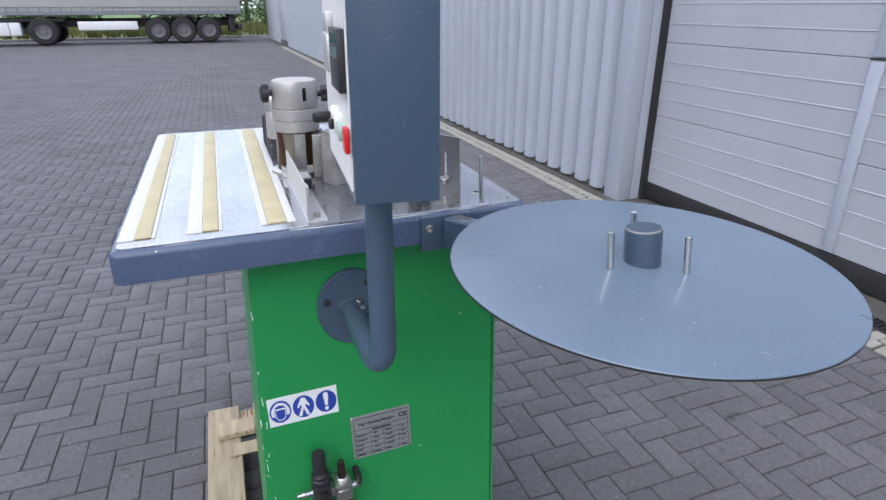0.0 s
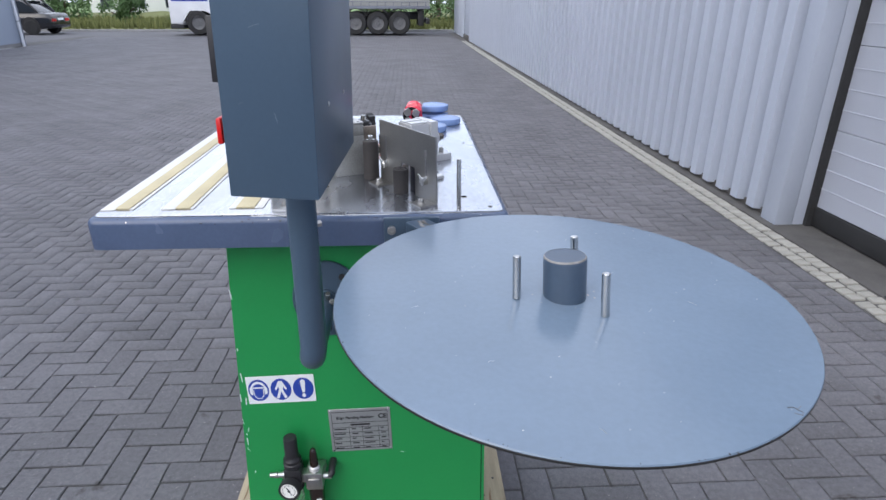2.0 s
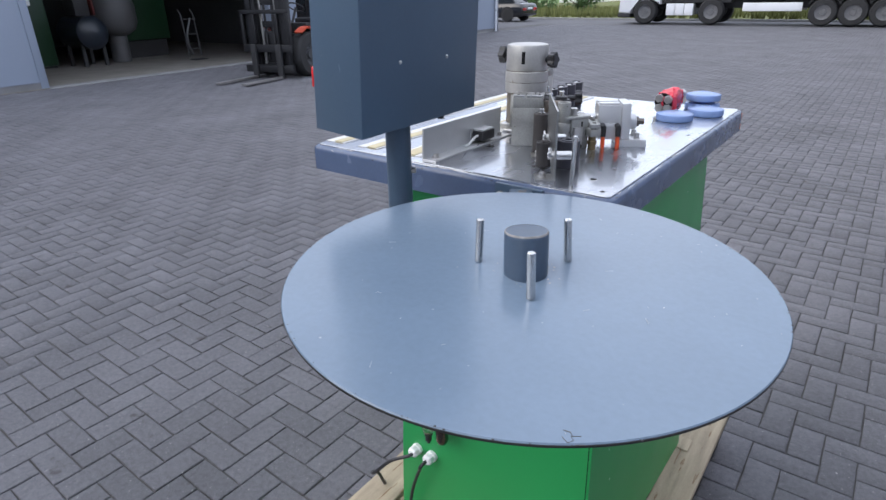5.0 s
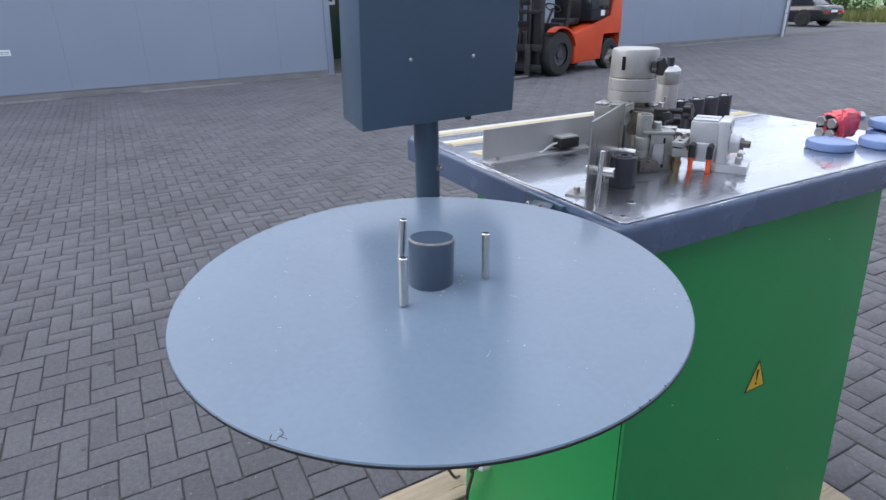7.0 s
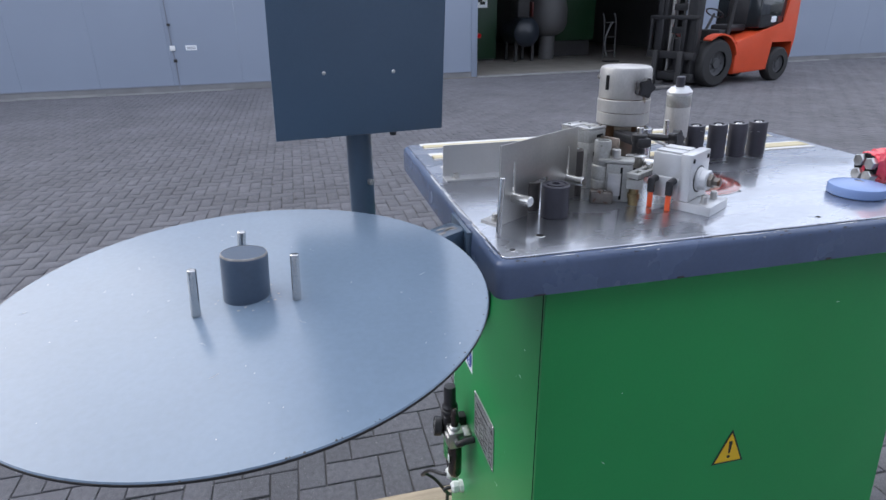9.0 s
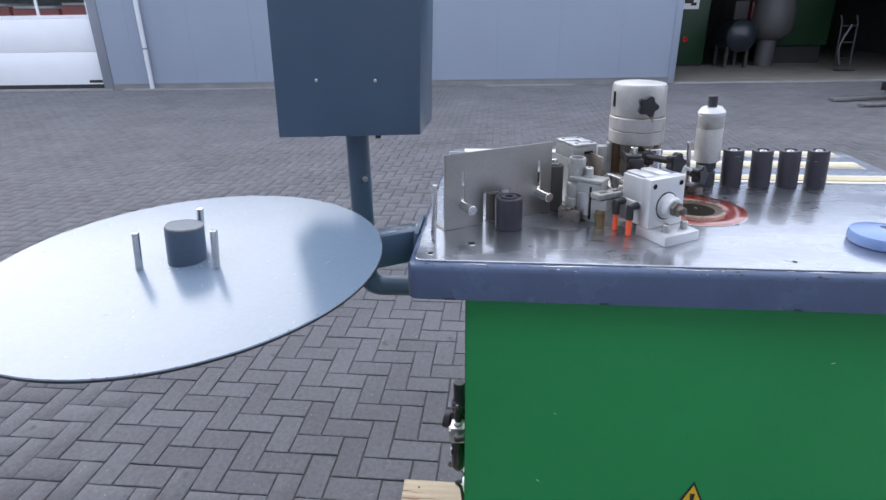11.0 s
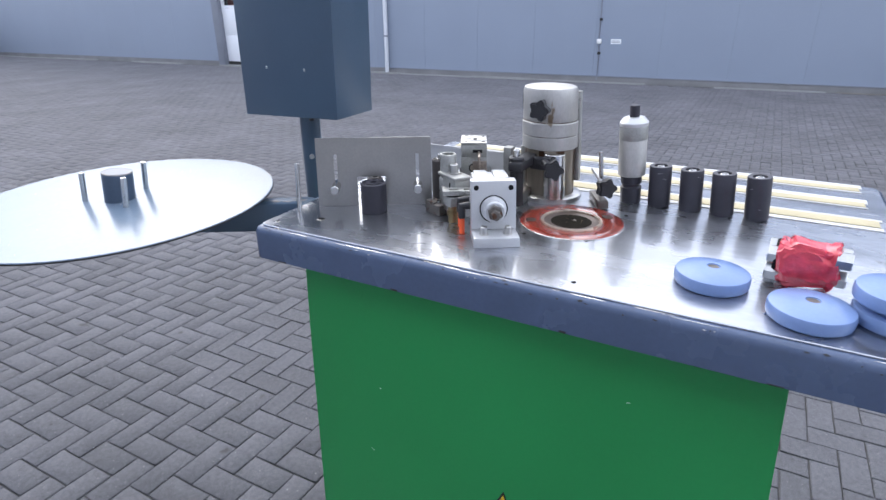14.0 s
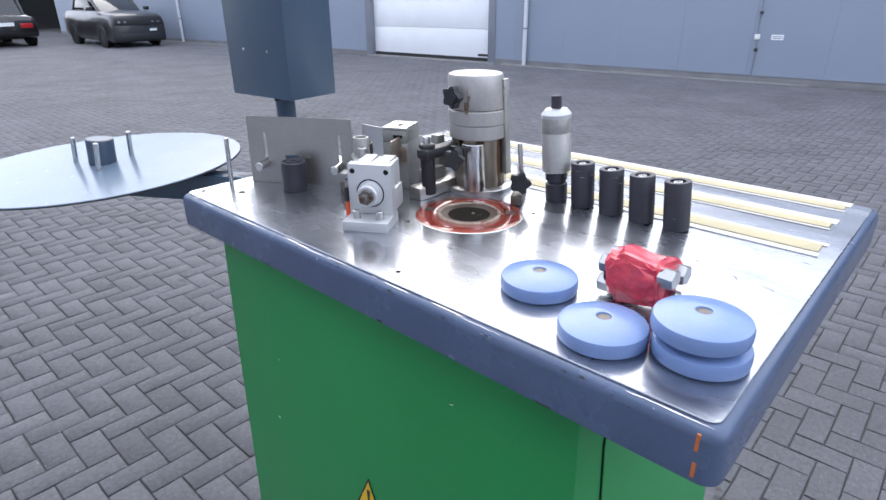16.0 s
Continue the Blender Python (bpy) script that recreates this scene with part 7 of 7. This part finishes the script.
car("coupe_car", "dark grey coupe car parked by the warehouse wall", pose(-8.95, -25.4, 0, 0, 0, 90) @ Matrix.Scale(1.14, 4), "car_grey", 4.55, 1.72, 1.54, belt=1.14)
car("estate_car", "black car seen from behind with red tail lamps", pose(-5.5, -29.2, 0, 0, 0, -88) @ Matrix.Scale(1.15, 4), "car_black", 4.7, 1.95, 1.85)
car("small_car", "dark red car parked by the garage", pose(-6.75, -34.3, 0, 0, 0, -86), "in_red", 4.4, 1.85, 1.6)
car("parked_suv", "dark car parked beyond the warehouse corner", pose(-21.2, 33.5, 0, 0, 0, 180) @ Matrix.Scale(1.06, 4), "car_black", 4.6, 1.95, 1.6)

# ---- workshop contents ----
def workshop():
    w1 = thing("green_cabinet_machine", "green machine cabinet with a white label in the workshop", "machine", m=HALL @ pose(-4.4, 5.75, 0.012))
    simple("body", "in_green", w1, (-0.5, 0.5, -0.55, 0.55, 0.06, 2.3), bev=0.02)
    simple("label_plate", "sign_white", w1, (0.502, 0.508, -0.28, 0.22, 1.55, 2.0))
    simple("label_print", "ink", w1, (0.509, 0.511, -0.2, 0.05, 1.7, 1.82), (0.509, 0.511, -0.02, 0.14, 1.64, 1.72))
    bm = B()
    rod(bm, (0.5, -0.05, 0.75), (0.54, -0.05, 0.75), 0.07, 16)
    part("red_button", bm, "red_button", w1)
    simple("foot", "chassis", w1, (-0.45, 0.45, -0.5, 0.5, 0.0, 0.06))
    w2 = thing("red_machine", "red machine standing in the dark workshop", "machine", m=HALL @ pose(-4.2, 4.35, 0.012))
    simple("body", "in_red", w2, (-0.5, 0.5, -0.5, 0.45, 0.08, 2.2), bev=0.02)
    bm = B()
    rod(bm, (0.5, 0.2, 1.4), (0.62, 0.2, 1.4), 0.16, 18, 0.02)
    part("yellow_cap", bm, "sign_yellow", w2)
    simple("foot", "chassis", w2, (-0.4, 0.4, -0.4, 0.4, 0, 0.08))
    w3 = thing("compressor", "dark blue compressor with a round tank", "compressor", m=HALL @ pose(-3.6, 6.95, 0.012))
    bm = B()
    lathe(bm, (-0.7, 0, 0.85), (1, 0, 0), [(0.0, 0), (0.28, 0.05), (0.42, 0.18), (0.42, 1.2), (0.28, 1.33), (0.0, 1.38)], 28)
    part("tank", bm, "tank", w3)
    for x in (-0.4, 0.3):
        for s in (-1, 1):
            simple("leg", "chassis", w3, (x, x + 0.08, s * 0.28 - 0.04, s * 0.28 + 0.04, 0.0, 0.6))
    simple("pump", "chassis", w3, (-0.3, 0.25, -0.2, 0.2, 1.26, 1.75), bev=0.04)
    simple("belt_guard", "in_red", w3, (-0.3, 0.35, 0.22, 0.27, 1.28, 1.7), bev=0.02)
    w4 = thing("hooded_machine", "grey machine hood with rounded foot", "machine", m=HALL @ pose(-3.8, 8.0, 0.012))
    bm = B()
    lathe(bm, (0, 0, 0.0), (0, 0, 1), [(0.25, 0.0), (0.25, 0.7), (0.35, 0.74), (0.52, 0.86), (0.6, 1.05), (0.6, 1.5), (0.5, 1.9), (0.48, 2.6)], 24)
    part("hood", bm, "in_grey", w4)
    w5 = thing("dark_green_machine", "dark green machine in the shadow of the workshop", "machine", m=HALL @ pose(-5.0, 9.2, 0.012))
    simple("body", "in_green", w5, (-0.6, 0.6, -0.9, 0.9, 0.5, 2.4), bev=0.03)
    simple("base", "chassis", w5, (-0.5, 0.5, -0.8, 0.8, 0.0, 0.5))
    w6 = thing("hand_truck", "dark hand truck with pale hoses", "hand truck", m=HALL @ pose(-2.2, 9.3, 0.012))
    bm = B()
    for s in (-1, 1):
        tube(bm, [(0, s * 0.2, 0.1), (-0.1, s * 0.2, 1.2), (-0.2, s * 0.2, 1.35)], 0.025, 8)
    for z in (0.3, 0.7, 1.1):
        rod(bm, (-0.03, -0.2, z), (-0.03, 0.2, z), 0.02, 8)
    box(bm, 0.0, 0.25, -0.22, 0.22, 0.0, 0.03)
    part("frame", bm, "chassis", w6)
    bm = B()
    tube(bm, [(0.05, -0.1 - 0.12 * math.sin(k * 0.35), 0.15 + 0.09 * k) for k in range(12)], 0.03, 8)
    part("hose", bm, "in_grey", w6)


workshop()

# ---- verge, bushes and far country ----
bm = B()
box(bm, -60, 8, 36.4, 36.65, -0.1, 0.10, bev=0.02)
tagged(part("kerb", bm, "kerb"), "pale concrete kerb along the verge", "kerb", kind="structure")
rg = random.Random(11)


def tufts(name, n, x0, x1, y0, y1, zb, h, material, label):
    """Blades of grass in tufts, one mesh."""
    vs, fs = [], []
    for _ in range(n):
        x, y = rg.uniform(x0, x1), rg.uniform(y0, y1)
        for _ in range(4):
            an, t = rg.uniform(0, 6.28), rg.uniform(0.5, 1.0) * h
            dx, dy = 0.05 * math.cos(an), 0.05 * math.sin(an)
            lx, ly = rg.uniform(-0.2, 0.2) * h, rg.uniform(-0.2, 0.2) * h
            k = len(vs)
            vs += [(x - dx, y - dy, zb), (x + dx, y + dy, zb), (x + lx, y + ly, zb + t)]
            fs.append((k, k + 1, k + 2))
    me = bpy.data.meshes.new(name)
    me.from_pydata(vs, [], fs)
    me.materials.append(M[material])
    return tagged(new(name, me), label, "grass", kind="stuff")


bm = B()
bmesh.ops.create_grid(bm, x_segments=40, y_segments=16, size=1.0, matrix=Matrix.Translation((-25, 50.3, 0.06)) @ Matrix.Diagonal((38, 13.65, 1, 1)))
for v in bm.verts:
    v.co.z += 0.25 * noise.noise(v.co * 0.3) + max(0, v.co.y - 40) * 0.02
tagged(part("verge", bm, "grass"), "rough green verge", "verge", kind="structure")
tufts("grass_tufts", 5200, -40, 8, 36.8, 50, 0.05, 0.7, "grass", "long rough grass with weeds")


def bush(x, y, r, h, tree=False):
    b = thing("tree" if tree else "bush", "leafy green tree beyond the yard" if tree else "dense green bush on the verge", "tree" if tree else "bush", "trees and bushes", "", pose(x, y, 0.05))
    bm = B()
    base = h * (0.32 if tree else 0.06)
    lathe(bm, (0, 0, -0.3), (0, 0, 1), [(0.05 * r + 0.04, 0), (0.035 * r + 0.03, base + 0.3), (0.02 * r, h * 0.6 + 0.3)], 8)
    for k in range(6):
        an = k * 1.05 + rg.random()
        z = base + 0.1 * h * k * 0.6
        tube(bm, [(0, 0, z), (0.35 * r * math.cos(an), 0.35 * r * math.sin(an), z + 0.15 * h), (0.65 * r * math.cos(an), 0.65 * r * math.sin(an), z + 0.24 * h)], 0.02 + 0.012 * r, 5)
    part("trunk", bm, "bark", b)
    vs, fs = [], []
    clumps = [(rg.gauss(0, 0.42) * r, rg.gauss(0, 0.42) * r, base + (h - base) * rg.betavariate(1.8, 1.6), rg.uniform(0.18, 0.36) * r) for _ in range(34)]
    for cx, cy, cz, cr in clumps:
        for _ in range(70):
            d = Vector((rg.gauss(0, 1), rg.gauss(0, 1), rg.gauss(0, 0.8))).normalized() * cr * rg.uniform(0.6, 1.05)
            p = Vector((cx, cy, cz)) + d
            a = Vector((rg.gauss(0, 1), rg.gauss(0, 1), rg.gauss(0, 1))).normalized()
            c2 = a.orthogonal().normalized()
            s = rg.uniform(0.06, 0.13) * (0.6 + 0.25 * r)
            k = len(vs)
            vs += [tuple(p - a * s), tuple(p + c2 * s * 0.5), tuple(p + a * s), tuple(p - c2 * s * 0.5)]
            fs.append((k, k + 1, k + 2, k + 3))
    me = bpy.data.meshes.new("crown")
    me.from_pydata(vs, [], fs)
    me.materials.append(M["leaf"])
    new("crown", me).parent = b


for x, y, r, h in ((3.5, 41, 1.8, 2.6), (0.8, 43, 2.0, 3.4), (-2.2, 44, 1.6, 2.4), (-9, 45, 1.8, 2.5), (-15, 43, 1.6, 2.2), (-19, 42, 1.4, 1.9), (-24, 44, 2.0, 2.6), (5.5, 44, 1.6, 2.2), (-12, 47, 2.2, 3.0)):
    bush(x, y, r, h)
for x, y, r, h in ((2.5, 55, 4.0, 9), (-6, 60, 4.2, 9), (-20, 58, 4.0, 8.5), (-32, 55, 4.4, 9), (10, 62, 4.6, 10), (-44, 50, 4.4, 9), (-14, 66, 4.5, 10)):
    bush(x, y, r, h, True)


def house(m, sx, sy, h, label, rows=2, cols=5):
    hs = thing("house", label, "house", "", "", m)
    simple("wall", "house_white", hs, (-sx / 2, sx / 2, -sy / 2, sy / 2, -0.3, h), bev=0.02)
    bm = B()
    prism(bm, [(-sx / 2 - 0.4, -0.05), (sx / 2 + 0.4, -0.05), (sx / 2 - 0.6, 2.6), (-sx / 2 + 0.6, 2.6)], -sy / 2 - 0.4, sy / 2 + 0.4, Matrix.Translation((0, 0, h)) @ Matrix.Rotation(radians(90), 4, "X"))
    part("roof", bm, "roof_grey", hs)
    for r in range(rows):
        for k in range(cols):
            x = -sx / 2 + sx * (k + 0.5) / cols
            z = 0.9 + r * 2.7
            wn_ = simple("window", "frame_grey", hs, (x - 0.6, x + 0.6, -sy / 2 - 0.05, -sy / 2 + 0.02, z, z + 1.3), bev=0.01)
            simple("pane", "glass_dark", wn_, (x - 0.52, x + 0.52, -sy / 2 - 0.062, -sy / 2 - 0.052, z + 0.07, z + 1.23))


house(pose(-27, 74, 0, 0, 0, 12), 16, 9, 5.6, "far white house with grey windows")
gh = thing("greenhouse", "far glasshouse with a pale roof", "greenhouse", m=pose(9, 92, 0, 0, 0, -8))
for k in range(4):
    simple("bay", "house_white", gh, (k * 5, k * 5 + 4.8, 0, 12, 0, 2.8), bev=0.05)
    bm = B()
    prism(bm, [(0, 0), (4.9, 0), (2.45, 1.5)], -12, 0, Matrix.Translation((k * 5, 0, 2.8)) @ Matrix.Rotation(radians(90), 4, "X"))
    part("bay_roof", bm, "lamp_white", gh)


# ---- paving pieces ----
PX_, PY_, OX, OY = 0.1135, 0.1035, 0.0993, 0.0193


def hall_x(y):
    return -13.27 - 0.085 * y


def edge_x(y):
    return 2.468 - 0.0115 * (y - 3.3)


def paver_cells(x0, x1, y0, y1):
    """Herringbone: middles and directions of the blocks in a stretch."""
    out = []
    for j in range(int((y0 - OY) / PY_), int((y1 - OY) / PY_)):
        for i in range(int((x0 - OX) / PX_), int((x1 - OX) / PX_)):
            s = (i + j) % 4
            if s == 0:
                out.append((OX + (i + 1) * PX_, OY + (j + 0.5) * PY_, 0))
            elif s == 2:
                out.append((OX + (i + 0.5) * PX_, OY + (j + 1) * PY_, 1))
    return out


def paver_form(a, b, seed, gap=0.0030, bev=0.0032):
    """One block of half sides a and b, top at 0, its edge worn by a seeded wobble."""
    r = np.random.RandomState(seed)
    a, b = a - gap, b - gap
    ring = np.array([(-a, -b), (0, -b), (a, -b), (a, 0), (a, b), (0, b), (-a, b), (-a, 0)])
    ring = ring + r.uniform(-0.0013, 0.0013, ring.shape)
    inner = ring * np.array([(a - bev) / a, (b - bev) / b]) + r.uniform(-0.001, 0.001, ring.shape)
    z = lambda p, h, w: np.column_stack([p, np.full(8, h) + r.uniform(-w, w, 8)])
    vs = np.concatenate([z(ring, -0.0084, 0), z(ring, -0.0026, 0.0008), z(inner, 0.0, 0.0004)])
    fs = []
    for k in range(8):
        n = (k + 1) % 8
        fs += [(k, n, 8 + n, 8 + k), (8 + k, 8 + n, 16 + n, 16 + k)]
    fs += [(16, 17, 22, 23), (17, 18, 21, 22), (18, 19, 20, 21)]
    return vs, np.array(fs)


FORMS = [[paver_form(PX_, PY_ / 2, 10 + k)[0] for k in range(5)], [paver_form(PX_ / 2, PY_, 30 + k)[0] for k in range(5)]]
PF = paver_form(PX_, PY_ / 2, 0)[1]
near = lambda x, y: -2.75 < x < -0.85 and -1.6 < y < 1.7
blocks = [[], []]
for d in (0, 1):
    for form_v in FORMS[d]:
        block = bpy.data.meshes.new("paver")
        block.from_pydata(form_v.tolist(), [], PF.tolist())
        block.materials.append(M["paver"])
        blocks[d].append(block)
pr = np.random.RandomState(3)
cells = [c for c in paver_cells(-16.4, 2.95, -32.8, 30.8) if c[0] < edge_x(c[1]) + 0.06 and c[0] > hall_x(c[1]) + 0.12]
rest = []
count = 0
for x, y, d in cells:
    if near(x, y) and count < 300:
        p = new("paver", blocks[d][pr.randint(5)])
        p.parent = bed
        p.matrix_basis = Matrix.Translation((x, y, pr.uniform(-0.0014, 0.0014))) @ Euler((pr.normal(0, 0.006), pr.normal(0, 0.006), radians(180 * pr.randint(2)) + pr.normal(0, 0.004))).to_matrix().to_4x4()
        count += 1
    else:
        rest.append((x, y, d, pr.randint(5)))
rest = np.array(rest)
nb = len(rest)
forms = np.array(FORMS)
form = forms[rest[:, 2].astype(int), rest[:, 3].astype(int)]
tilt = pr.normal(0, 0.006, (nb, 2))
z = form[:, :, 2] + pr.uniform(-0.0014, 0.0014, nb)[:, None] + form[:, :, 0] * tilt[:, :1] + form[:, :, 1] * tilt[:, 1:]
verts = np.stack([form[:, :, 0] + rest[:, 0][:, None], form[:, :, 1] + rest[:, 1][:, None], z], 2).reshape(-1, 3)
verts[:, 0] = np.minimum(verts[:, 0], edge_x(verts[:, 1]))
faces = (PF[None] + (np.arange(nb) * form.shape[1])[:, None, None]).reshape(-1, 4)
field = bpy.data.meshes.new("paver_field")
field.vertices.add(len(verts))
field.vertices.foreach_set("co", verts.ravel())
field.loops.add(faces.size)
field.loops.foreach_set("vertex_index", faces.ravel().astype(np.int32))
field.polygons.add(len(faces))
field.polygons.foreach_set("loop_start", np.arange(0, faces.size, 4, dtype=np.int32))
field.update(calc_edges=True)
field.materials.append(M["paver_far"])
fo = tagged(new("paver_field", field), kind="stuff")
fo.parent = bed

# pale setts beside the gutter: two rows
sett = bpy.data.meshes.new("sett")
bm = B()
box(bm, -0.045, 0.045, -0.035, 0.035, -0.02, 0.006, bev=0.0045, seg=1)
bm.to_mesh(sett)
bm.free()
sett.materials.append(M["cobble"])
k = 0
for row in range(2):
    for j in range(340):
        y = -5.2 + j * 0.087 + (0.043 if row else 0)
        if y > 24:
            continue
        p = new("sett", sett)
        p.parent = strip_bed
        p.matrix_basis = pose(-0.222 - row * 0.112 + pr.normal(0, 0.003), y + pr.normal(0, 0.003), pr.uniform(-0.002, 0.002), pr.normal(0, 1.0), pr.normal(0, 1.0), pr.normal(0, 2.5))
        k += 1
